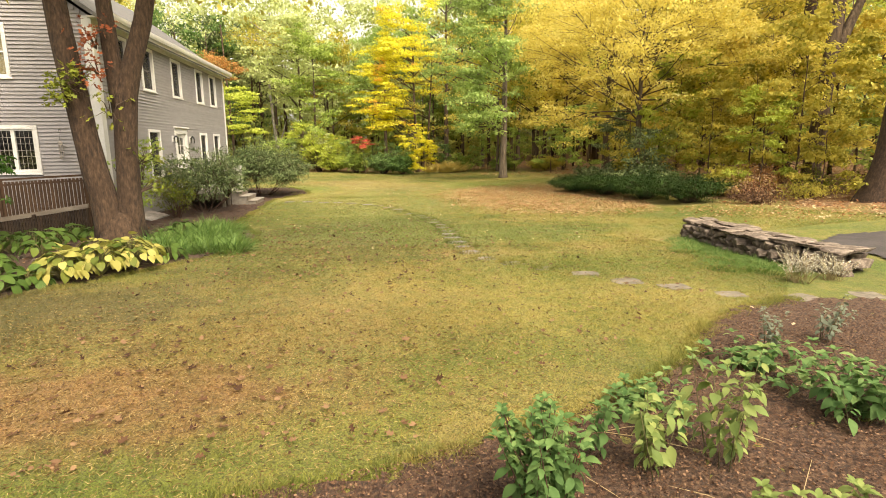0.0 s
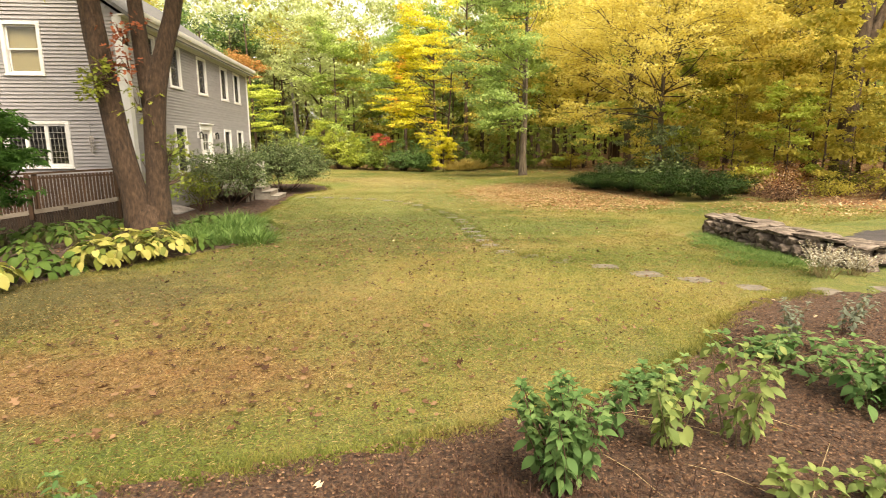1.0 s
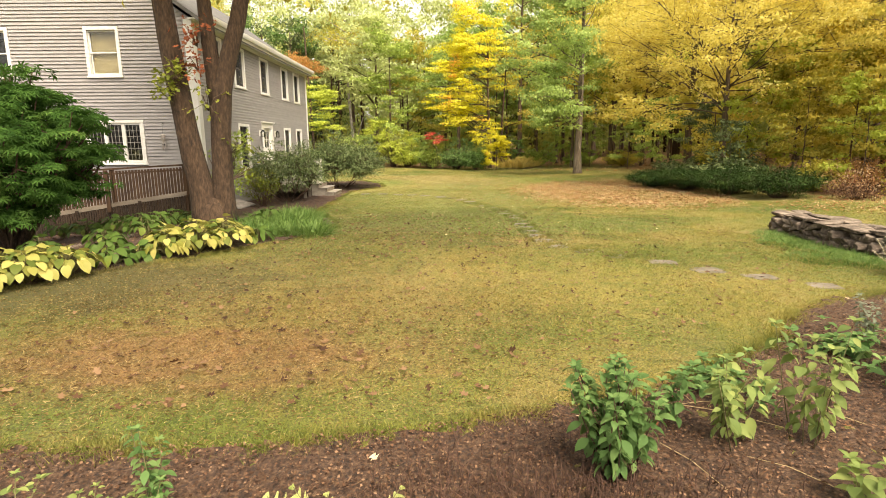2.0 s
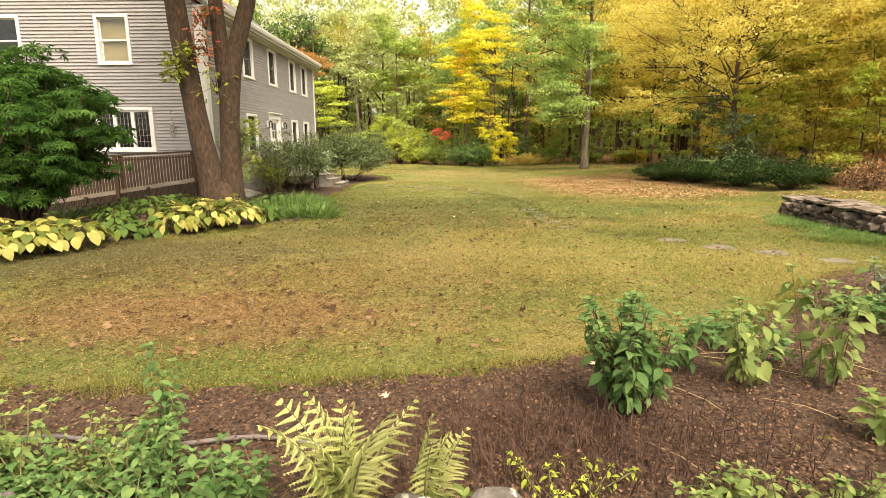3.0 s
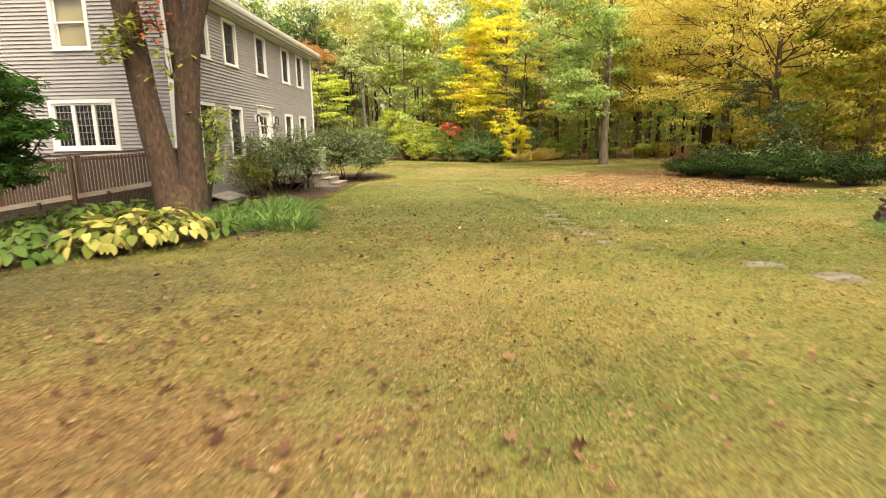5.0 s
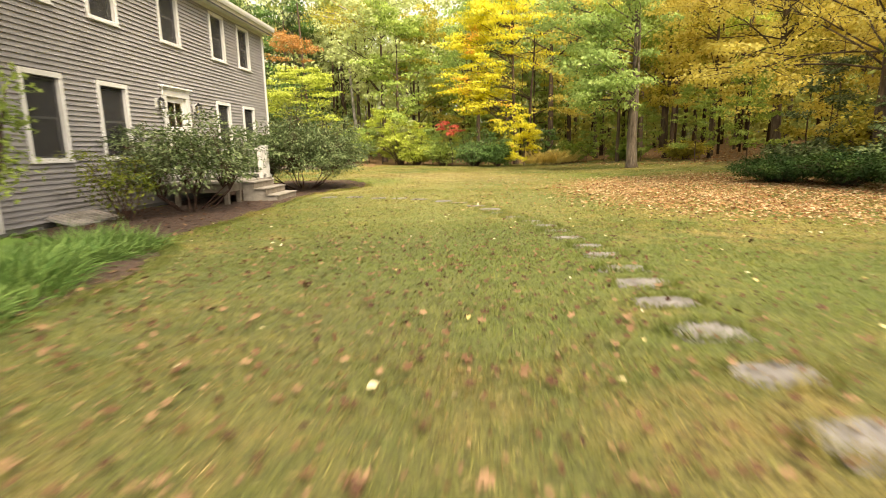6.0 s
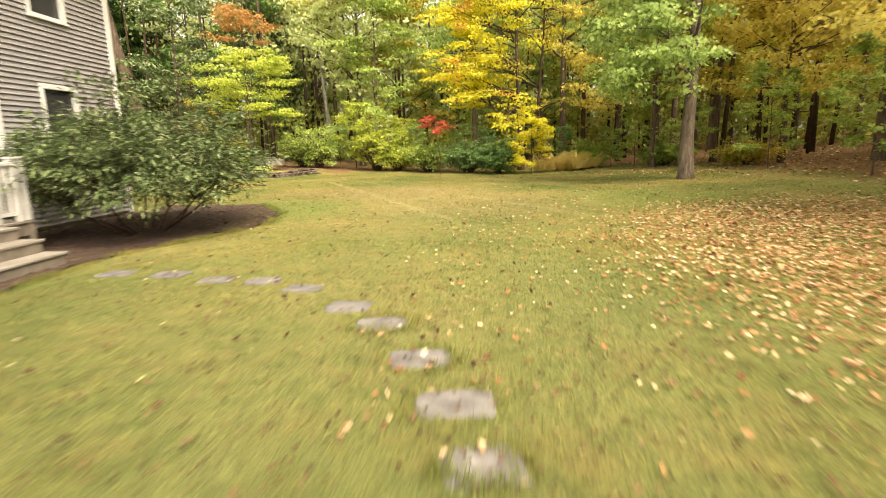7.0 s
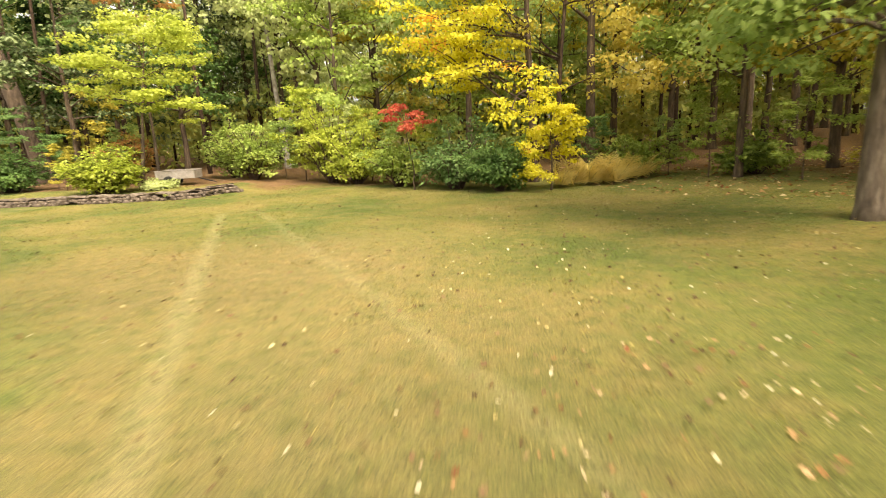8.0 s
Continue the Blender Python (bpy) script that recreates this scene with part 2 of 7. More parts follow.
M_rubber = surface("black rubber", [(0.3, (0.02, 0.02, 0.02)), (0.7, (0.04, 0.04, 0.04))], 8, 60, 0.8, 0.2)
M_rail = surface("white painted rail", [(0.3, (0.62, 0.60, 0.57)), (0.7, (0.75, 0.73, 0.70))], 3, 60, 0.6, 0.1)

M_glass, n_, l_, s_ = material("window glass")
s_.inputs["Base Color"].default_value = (0.9, 0.92, 0.92, 1)
s_.inputs["Roughness"].default_value = 0.03
s_.inputs["Transmission Weight"].default_value = 1.0
s_.inputs["IOR"].default_value = 1.45

M_screen, n_, l_, s_ = material("insect screen")
s_.inputs["Base Color"].default_value = (0.045, 0.043, 0.042, 1)
s_.inputs["Roughness"].default_value = 0.8
s_.inputs["Alpha"].default_value = 0.52

F_thatch = foliage("dry thatch", [(0.05, (0.14, 0.075, 0.03)), (0.5, (0.32, 0.205, 0.085)), (0.95, (0.53, 0.40, 0.19))], 0.1, 1.2, 0.8, None, False, 0.95, 0.2, gain=0.82)
F_green = foliage("green leaves", [(0.1, (0.11, 0.16, 0.035)), (0.5, (0.24, 0.305, 0.075)), (0.9, (0.42, 0.47, 0.15))], gain=1.55)
F_pale = foliage("pale green leaves", [(0.1, (0.23, 0.27, 0.10)), (0.5, (0.42, 0.46, 0.215)), (0.9, (0.58, 0.62, 0.35))], gain=1.4)
F_lime = foliage("yellow green leaves", [(0.1, (0.20, 0.25, 0.036)), (0.5, (0.42, 0.475, 0.085)), (0.9, (0.64, 0.67, 0.18))], gain=1.15)
F_sage = foliage("sage green leaves", [(0.1, (0.11, 0.165, 0.048)), (0.5, (0.24, 0.32, 0.105)), (0.9, (0.41, 0.48, 0.19))], 0.6, gain=1.6)
F_olive = foliage("olive yellow leaves", [(0.1, (0.20, 0.20, 0.035)), (0.5, (0.46, 0.40, 0.08)), (0.9, (0.72, 0.58, 0.14))], gain=1.2)
F_yellow = foliage("bright yellow leaves", [(0.1, (0.50, 0.46, 0.03)), (0.5, (0.80, 0.73, 0.08)), (0.9, (0.88, 0.84, 0.19))], spots=(0.45, 0.655, (0.82, 0.46, 0.08)), gain=1.04)
F_gold = foliage("golden leaves", [(0.1, (0.56, 0.44, 0.085)), (0.5, (0.83, 0.71, 0.20)), (0.9, (0.90, 0.83, 0.36))], 0.62, gain=0.96)
F_orange = foliage("orange leaves", [(0.1, (0.36, 0.18, 0.055)), (0.9, (0.60, 0.34, 0.13))])
F_red = foliage("red leaves", [(0.1, (0.50, 0.07, 0.05)), (0.9, (0.76, 0.25, 0.16))])
F_rhodo = foliage("leathery dark green leaves", [(0.1, (0.035, 0.058, 0.018)), (0.5, (0.085, 0.122, 0.045)), (0.9, (0.22, 0.265, 0.125))], 0.15, 1.2, 0.38, None, True, 0.7, 0.9, gain=1.05)
F_shrub = foliage("deep green leaves", [(0.1, (0.045, 0.09, 0.025)), (0.5, (0.10, 0.175, 0.05)), (0.9, (0.19, 0.28, 0.085))], 0.35, 1.2, gain=1.3)
F_buckeye = foliage("broad mid green leaves", [(0.1, (0.022, 0.065, 0.012)), (0.5, (0.06, 0.14, 0.026)), (0.9, (0.15, 0.26, 0.06))], 0.45, 1.6, 0.75, gain=0.95)
F_buckeye_light = foliage("soft blue green leaves", [(0.1, (0.07, 0.13, 0.04)), (0.5, (0.15, 0.245, 0.085)), (0.9, (0.30, 0.40, 0.16))], 0.5, 1.4, gain=1.2)
F_chip = foliage("bark chips", [(0.05, (0.03, 0.015, 0.01)), (0.7, (0.115, 0.06, 0.034)), (0.97, (0.21, 0.128, 0.08))], 0.0, 2.0, 0.9, None, False, 1.0, 0.1)
F_yew = foliage("dark evergreen needles", [(0.1, (0.012, 0.036, 0.007)), (0.5, (0.038, 0.078, 0.016)), (0.9, (0.09, 0.14, 0.03))], 0.15, 1.6, 0.8, gain=0.78)
F_hosta = foliage("yellowing hosta leaves", [(0.1, (0.10, 0.15, 0.03)), (0.4, (0.27, 0.28, 0.055)), (0.9, (0.60, 0.53, 0.17))], 0.35, 1.5, 0.5, None, True, 0.8, 0.5, gain=0.7)
F_hosta_green = foliage("green hosta leaves", [(0.1, (0.05, 0.10, 0.02)), (0.6, (0.12, 0.20, 0.04)), (0.95, (0.30, 0.33, 0.06))], 0.35, 1.5, gain=0.72)
F_plant = foliage("garden leaves", [(0.1, (0.045, 0.098, 0.028)), (0.5, (0.10, 0.182, 0.058)), (0.88, (0.20, 0.285, 0.10)), (0.98, (0.42, 0.42, 0.08))], 0.4, 2.0, 0.65, None, True, 0.6, 0.9, gain=1.08)
F_mint = foliage("bright garden leaves", [(0.1, (0.09, 0.135, 0.04)), (0.5, (0.19, 0.25, 0.075)), (0.85, (0.32, 0.36, 0.12)), (0.98, (0.56, 0.50, 0.10))], 0.4, 2.0, 0.6, None, True, 0.6, 0.9, gain=1.0)
F_grey = foliage("grey green leaves", [(0.1, (0.12, 0.15, 0.10)), (0.9, (0.32, 0.36, 0.27))], 0.3, 2.0, gain=0.82)
F_aster = foliage("pale aster heads", [(0.1, (0.20, 0.20, 0.14)), (0.5, (0.42, 0.40, 0.32)), (0.9, (0.66, 0.63, 0.55))], 0.3, 3.0, 0.8, None, True, 0.8, 0.5)
F_fern = foliage("yellow green fern", [(0.1, (0.30, 0.36, 0.11)), (0.5, (0.60, 0.60, 0.26)), (0.9, (0.84, 0.78, 0.44))], 0.4, 5.0, gain=0.95)
F_fern_tan = foliage("tan fern", [(0.1, (0.72, 0.56, 0.17)), (0.9, (0.90, 0.78, 0.38))], 0.5, 2.0)
F_strap = foliage("grassy green blades", [(0.1, (0.065, 0.15, 0.03)), (0.9, (0.24, 0.36, 0.10))], 0.35, 1.6, 0.5, None, True, 0.7, 0.7, gain=0.7)
F_litter = foliage("fallen leaves", [(0.05, (0.17, 0.06, 0.03)), (0.35, (0.37, 0.165, 0.07)), (0.65, (0.52, 0.31, 0.155)), (0.95, (0.74, 0.58, 0.38))], 0.15, 0.8, 0.7, None, False, 0.95, 0.2, gain=0.82)
F_brown = foliage("brown fallen leaves", [(0.05, (0.045, 0.02, 0.012)), (0.5, (0.13, 0.066, 0.034)), (0.95, (0.28, 0.17, 0.095))], 0.15, 0.8, 0.7, None, False, 0.95, 0.2, gain=0.82)
F_pale_fall = foliage("pale fallen leaves", [(0.05, (0.52, 0.40, 0.14)), (0.5, (0.66, 0.55, 0.30)), (0.95, (0.78, 0.72, 0.52))], 0.15, 0.8, 0.7, None, False, 0.95, 0.2, gain=0.82)
F_wood = foliage("woodland leaves", [(0.05, (0.17, 0.22, 0.05)), (0.4, (0.36, 0.40, 0.12)), (0.7, (0.58, 0.54, 0.15)), (0.95, (0.78, 0.62, 0.16))], 0.4, 0.12, 0.6, None, False, gain=1.0)
M_stalk = surface("dry brown stalk", [(0.3, (0.036, 0.015, 0.009)), (0.7, (0.12, 0.055, 0.032))], 20, 90, 0.9, 0.2)
M_straw = surface("dry straw stalk", [(0.3, (0.36, 0.26, 0.12)), (0.7, (0.52, 0.40, 0.22))], 20, 90, 0.9, 0.2)


# ---- terrain ----
def smooth(a):
    a = np.clip(a, 0, 1)
    return a * a * (3 - 2 * a)


def ground(x, y):
    x, y = np.asarray(x, float), np.asarray(y, float)
    z = 0.24 - 0.33 * smooth((y + 8) / 11) - 0.12 * smooth((y - 14) / 16) + 0.012 * np.clip(y - 30, 0, 60)
    z = z + 0.05 * np.clip(x - 15, 0, 30) - 0.12 * np.clip(1 - x, 0, 6) * smooth((3 - y) / 4)
    z = z + 0.24 * smooth((y - 31.5) / 2.0) * smooth((0.5 - x) / 2.5)
    return z + 0.014 * np.sin(0.9 * x + 1.3) * np.sin(0.7 * y) + 0.008 * np.sin(2.3 * x + 0.5 * y)


def gz(x, y):
    return float(ground(x, y))


# ---- mesh helpers ----
class Build:
    """Collects verts and triangles or quads into one mesh."""

    def __init__(self):
        self.v, self.f = [], []

    def add(self, verts, faces):
        k = len(self.v)
        self.v += [tuple(p) for p in verts]
        self.f += [tuple(i + k for i in f) for f in faces]
        return self

    def box(self, x0, x1, y0, y1, z0, z1, m=None):
        p = [(x, y, z) for z in (z0, z1) for y in (y0, y1) for x in (x0, x1)]
        if m is not None:
            p = [m @ Vector(q) for q in p]
        return self.add(p, [(0, 2, 3, 1), (4, 5, 7, 6), (0, 1, 5, 4), (2, 6, 7, 3), (0, 4, 6, 2), (1, 3, 7, 5)])

    def tube(self, pts, radii, sides=7, wob=0.0, rng=None):
        pts = [Vector(p) for p in pts]
        verts, faces = [], []
        side = Vector((1, 0, 0))
        for i, (p, r) in enumerate(zip(pts, radii)):
            d = (pts[min(i + 1, len(pts) - 1)] - pts[max(i - 1, 0)]).normalized()
            a = side - d * side.dot(d)
            a = (a if a.length > 0.05 else d.orthogonal()).normalized()
            side = a
            b = d.cross(a)
            for k in range(sides):
                t = 2 * math.pi * k / sides
                rr = r * (1 + (rng.uniform(-wob, wob) if wob else 0))
                verts.append(p + a * (rr * math.cos(t)) + b * (rr * math.sin(t)))
        for i in range(len(pts) - 1):
            for k in range(sides):
                a0, b0 = i * sides + k, i * sides + (k + 1) % sides
                faces.append((a0, b0, b0 + sides, a0 + sides))
        faces.append(tuple(range(sides))[::-1])
        faces.append(tuple((len(pts) - 1) * sides + k for k in range(sides)))
        return self.add(verts, faces)

    def mesh(self, name, mat, shade=False, bevel=0.0):
        me = bpy.data.meshes.new(name)
        me.from_pydata(self.v, [], self.f)
        if bevel:
            bm = bmesh.new()
            bm.from_mesh(me)
            bmesh.ops.bevel(bm, geom=bm.edges[:], offset=bevel, segments=1, affect="EDGES", clamp_overlap=True)
            bm.to_mesh(me)
            bm.free()
        me.materials.append(mat)
        if shade:
            me.polygons.foreach_set("use_smooth", [True] * len(me.polygons))
        me.update()
        return me


def part(name, data, parent=None, label="", kind=""):
    ob = new(name, data)
    ob.parent = parent
    return tagged(ob, label, "", "", kind)


def thing(name, label, category, group="", at=(0, 0, 0), kind=""):
    ob = new(name)
    ob.empty_display_size = 0.2
    ob.location = at
    return tagged(ob, label, category, group, kind)


def tri_mesh(name, verts, tris, mat):
    me = bpy.data.meshes.new(name)
    me.vertices.add(len(verts))
    me.vertices.foreach_set("co", np.ascontiguousarray(verts, np.float32).ravel())
    me.loops.add(len(tris) * 3)
    me.loops.foreach_set("vertex_index", np.ascontiguousarray(tris, np.int32).ravel())
    me.polygons.add(len(tris))
    me.polygons.foreach_set("loop_start", np.arange(0, len(tris) * 3, 3, dtype=np.int32))
    me.update(calc_edges=True)
    me.materials.append(mat)
    return me


# leaf outlines: along, across, up; and their triangles
LEAF = (np.array([(0, 0, 0), (0.45, 0.5, 0.07), (1, 0, -0.08), (0.45, -0.5, 0.07)]), np.array([(0, 2, 1), (0, 3, 2)]))
OVATE = (np.array([(0, 0, 0), (0.3, 0, 0.04), (0.62, 0, 0.02), (1, 0, -0.18), (0.1, 0.2, 0.04), (0.28, 0.37, 0.09), (0.5, 0.41, 0.08), (0.74, 0.27, 0.0), (0.1, -0.2, 0.04), (0.28, -0.37, 0.09), (0.5, -0.41, 0.08), (0.74, -0.27, 0.0)]),
         np.array([(0, 1, 4), (4, 1, 5), (5, 1, 6), (1, 2, 6), (6, 2, 7), (7, 2, 3), (0, 8, 1), (8, 9, 1), (9, 10, 1), (1, 10, 2), (10, 11, 2), (11, 3, 2)]))
LOBED = (np.array([(0, 0, 0.02), (0.18, 0.42, 0.10), (0.38, 0.16, 0), (0.62, 0.55, 0.12), (0.68, 0.17, 0.02), (1, 0, 0.10), (0.68, -0.17, 0.02), (0.62, -0.55, 0.12), (0.38, -0.16, 0), (0.18, -0.42, 0.10)]),
         np.array([(0, 2, 1), (0, 8, 2), (0, 9, 8), (2, 4, 3), (2, 8, 4), (8, 6, 4), (8, 7, 6), (4, 6, 5)]))
ROUND = (np.array([(0, 0, 0), (0.5, 0, 0.05), (1, 0, -0.14), (-0.06, 0.26, 0.03), (0.14, 0.52, 0.08), (0.42, 0.60, 0.07), (0.72, 0.42, 0.0), (-0.06, -0.26, 0.03), (0.14, -0.52, 0.08), (0.42, -0.60, 0.07), (0.72, -0.42, 0.0)]),
         np.array([(0, 1, 3), (3, 1, 4), (4, 1, 5), (5, 1, 6), (6, 1, 2), (0, 7, 1), (7, 8, 1), (8, 9, 1), (9, 10, 1), (10, 2, 1)]))


def palmate(k=6, spread=2.3):
    """Narrow leaflets fanned about one point."""
    v, f = [], []
    for i in range(k):
        a = spread * (i / (k - 1) - 0.5) * 1.6
        c, d, n = math.cos(a), math.sin(a), len(v)
        v += [(0.05 * c, 0.05 * d, 0), (0.55 * c - 0.11 * d, 0.55 * d + 0.11 * c, 0.03), (c, d, -0.25), (0.55 * c + 0.11 * d, 0.55 * d - 0.11 * c, 0.03)]
        f += [(n, n + 2, n + 1), (n, n + 3, n + 2)]
    return np.array(v), np.array(f)


PALM = palmate()
STRAP = (np.array([(0, 0.5, 0), (0, -0.5, 0), (0.55, 0.4, 0.0), (0.55, -0.4, 0.0), (1, 0, -0.22)]), np.array([(0, 1, 3), (0, 3, 2), (2, 3, 4)]))


def unit(a):
    return a / np.maximum(np.linalg.norm(a, axis=1, keepdims=True), 1e-6)


def leaves(name, pos, way, up, length, width, mat, shape=LEAF):
    """Many leaves in one mesh; each is an island of its own."""
    pos, way = np.asarray(pos, float), unit(np.asarray(way, float))
    side = unit(np.cross(np.asarray(up, float), way))
    nrm = np.cross(way, side)
    tpl, tri = shape
    n, k = len(pos), len(tpl)
    length, width = np.broadcast_to(length, (n,)), np.broadcast_to(width, (n,))
    v = pos[:, None] + tpl[None, :, 0:1] * (way * length[:, None])[:, None] + tpl[None, :, 1:2] * (side * width[:, None])[:, None] + tpl[None, :, 2:3] * (nrm * length[:, None])[:, None]
    f = (np.arange(n) * k)[:, None, None] + tri[None]
    return tri_mesh(name, v.reshape(-1, 3), f.reshape(-1, 3), mat)


def clump_points(rs, centres, per, spread, flat=0.35, out=0.8):
    """Leaf positions in flattened sprays about each centre, with ways and ups."""
    n = len(centres) * per
    c = np.repeat(centres, per, axis=0)
    away = centres * np.array([1, 1, 0])
    tilt = unit(rs.normal(0, 0.3, (len(centres), 3)) + np.array([0, 0, 1.0]) + 0.45 * out * away / np.maximum(np.linalg.norm(away, axis=1, keepdims=True), 0.3))
    tilt = np.repeat(tilt, per, axis=0)
    size = np.repeat(np.broadcast_to(spread, (len(centres),)), per)[:, None] * 0.55
    off = rs.normal(0, 1, (n, 3)) * size
    off -= tilt * (off * tilt).sum(1, keepdims=True) * (1 - flat)
    off[:, 2] -= 0.12 * (off ** 2).sum(1) / np.maximum(size[:, 0], 1e-3)
    way = rs.normal(0, 0.8, (n, 3)) * np.array([1, 1, 0.4]) + off / np.maximum(size, 1e-3) * 0.8 + np.array([0, 0, -0.3])
    up = tilt * 1.15 + rs.normal(0, 0.42, (n, 3))
    return c + off, way, up


def puff_points(rs, centres, per, radius, flat=0.5, tidy=0.3):
    """Leaves over the upper shell of a rounded puff about each centre, facing outwards."""
    n = len(centres) * per
    d = rs.normal(0, 1, (n, 3))
    d[:, 2] = np.abs(d[:, 2]) * np.where(rs.uniform(0, 1, n) < 0.78, 1, -0.6)
    d = unit(d)
    r = np.repeat(np.broadcast_to(radius, (len(centres),)), per)[:, None]
    off = d * r * np.array([1, 1, flat]) * (rs.uniform(0.25, 1.0, (n, 1)) ** 0.5) * rs.uniform(0.7, 1.25, (n, 1))
    up = d + np.array([0, 0, 0.55]) + rs.normal(0, tidy, (n, 3))
    way = rs.normal(0, 0.7, (n, 3)) + d * np.array([0.6, 0.6, 0]) + np.array([0, 0, -0.45])
    return np.repeat(centres, per, axis=0) + off, way, up


def branch_path(rng, a, d, length, steps=5, sag=0.0, wander=0.18):
    pts, p, d = [Vector(a)], Vector(a), Vector(d).normalized()
    for i in range(steps):
        d = (d + Vector((rng.uniform(-wander, wander), rng.uniform(-wander, wander), rng.uniform(-wander, wander) - sag))).normalized()
        p = p + d * (length / steps)
        pts.append(p.copy())
    return pts


# ---- ground ----
def axis_steps(lo, a, b, hi, fine, coarse):
    mid = np.arange(a, b + 1e-6, fine)
    left = a - np.cumsum(np.geomspace(fine, coarse, 40))
    right = b + np.cumsum(np.geomspace(fine, coarse, 40))
    return np.concatenate([left[::-1], mid, right])


gx, gy = axis_steps(-400, -8, 24, 400, 0.4, 45), axis_steps(-400, -18, 34, 400, 0.4, 45)
X, Y = np.meshgrid(gx, gy)
V = np.stack([X, Y, ground(X, Y)], -1).reshape(-1, 3)
nx, ny = len(gx), len(gy)
I = (np.arange(ny - 1)[:, None] * nx + np.arange(nx - 1)[None]).ravel()
T = np.concatenate([np.stack([I, I + 1, I + nx + 1], 1), np.stack([I, I + nx + 1, I + nx], 1)])
me = tri_mesh("ground", V, T, M_lawn)
me.polygons.foreach_set("use_smooth", [True] * len(me.polygons))
tagged(new("ground", me), "patchy green and straw autumn lawn running into leaf-strewn woods", "lawn", "", "structure")


def inside(px, py, poly):
    r = np.zeros(np.shape(px), bool)
    for (x0, y0), (x1, y1) in zip(poly, poly[1:] + poly[:1]):
        c = (y0 > py) != (y1 > py)
        r ^= c & (px < (x1 - x0) * (py - y0) / (y1 - y0 + 1e-12) + x0)
    return r


def ragged(poly, rng, amp, step=0.25):
    out = []
    for (x0, y0), (x1, y1) in zip(poly, poly[1:] + poly[:1]):
        k = max(1, int(math.hypot(x1 - x0, y1 - y0) / step))
        out += [(x0 + (x1 - x0) * i / k + rng.uniform(-amp, amp), y0 + (y1 - y0) * i / k + rng.uniform(-amp, amp)) for i in range(k)]
    return out


def patch(name, poly, mat, label, category, lift=0.02, dome=0.0, cell=0.07, amp=0.06, rough=0.012):
    """A sheet of soil or paving with a ragged outline, laid on the ground."""
    rng = random.Random(len(name) + len(poly))
    rs = np.random.RandomState(7)
    edge = ragged(poly, rng, amp)
    ex, ey = [p[0] for p in edge], [p[1] for p in edge]
    xs, ys = np.arange(min(ex), max(ex) + cell, cell), np.arange(min(ey), max(ey) + cell, cell)
    X, Y = np.meshgrid(xs, ys)
    ok = inside(X, Y, edge)
    Z = ground(X, Y) + lift + rs.normal(0, rough, X.shape)
    nx = len(xs)
    q = ok[:-1, :-1] & ok[1:, :-1] & ok[:-1, 1:] & ok[1:, 1:]
    j, i = np.nonzero(q)
    a = j * nx + i
    T = np.concatenate([np.stack([a, a + 1, a + nx + 1], 1), np.stack([a, a + nx + 1, a + nx], 1)])
    used, inv = np.unique(T, return_inverse=True)
    V = np.stack([X, Y, Z], -1).reshape(-1, 3)[used]
    me = tri_mesh(name, V, inv.reshape(-1, 3), mat)
    return tagged(new(name, me), label, category, "", "structure")


BED = [(3.6, -14.1), (5.0, -14.2), (6.5, -14.2), (7.9, -13.85), (8.6, -13.6), (9.5, -13.25), (10.6, -12.5), (11.3, -11.7), (12.2, -11.0), (13.2, -10.75), (15.0, -11.1), (17, -13.5), (15, -17), (8, -17.2), (2.0, -17.0), (2.2, -14.6)]
patch("garden_bed", BED, M_mulch, "dark crumbly mulch of a garden bed beside the lawn", "soil")
SIDE_BED = [(-6, -12.0), (0.6, -11.1), (1.9, -10.3), (2.55, -9.45), (3.3, -8.4), (4.2, -7.2), (4.95, -6.0), (5.05, -4.9), (4.8, -3.4), (4.3, -2.2), (3.8, -1.2), (3.45, 0.2), (3.35, 2.6), (3.3, 5.6), (3.25, 7.8), (3.9, 9.4), (4.4, 11.0), (4.1, 12.8), (2.8, 15.0), (0.0, 15.2), (0.02, -0.2), (-8, -0.2), (-8, -11)]
patch("side_bed", SIDE_BED, M_red_mulch, "reddish brown mulch along the foot of the house", "soil", 0.015, 0, 0.09, 0.13)
patch("driveway", [(16.3, -13), (16.2, -9.5), (16.5, -7.3), (17.4, -6.75), (19, -7.0), (24, -7.6), (40, -10), (40, -16), (20, -16)], M_asphalt, "worn grey asphalt driveway behind the stone wall", "driveway", 0.03, 0, 0.08, 0.05, 0.002)

# ---- house ----
HL, HD, HB, HT = 13.41, 8.2, 0.015, 5.82
house = thing("house", "two-storey grey clapboard house with white trim", "house")
WIN_LONG = [(1.03, 2.11, 4.15, 5.6), (3.13, 4.2, 4.15, 5.6), (5.92, 6.99, 4.15, 5.6), (8.86, 9.9, 4.15, 5.6), (10.92, 11.98, 4.15, 5.6),
            (1.03, 2.12, 1.155, 2.86), (3.13, 4.22, 1.155, 2.86), (8.85, 9.9, 1.155, 2.86), (10.93, 12.0, 1.155, 2.86)]
DOOR = (5.70, 7.12, 0.62, 2.98)
WIN_END = [(-3.24, -2.18, 4.15, 5.6), (-6.6, -5.53, 4.15, 5.6), (-3.62, -1.72, 1.52, 2.87)]


def spans(lo, hi, z0, z1, holes):
    """What is left of lo..hi in the strip z0..z1 outside the holes."""
    cuts = sorted((a, b) for a, b, c, d in holes if d > z0 + 1e-4 and c < z1 - 1e-4)
    out, x = [], lo
    for a, b in cuts:
        if a > x:
            out.append((x, a))
        x = max(x, b)
    if hi > x:
        out.append((x, hi))
    return out


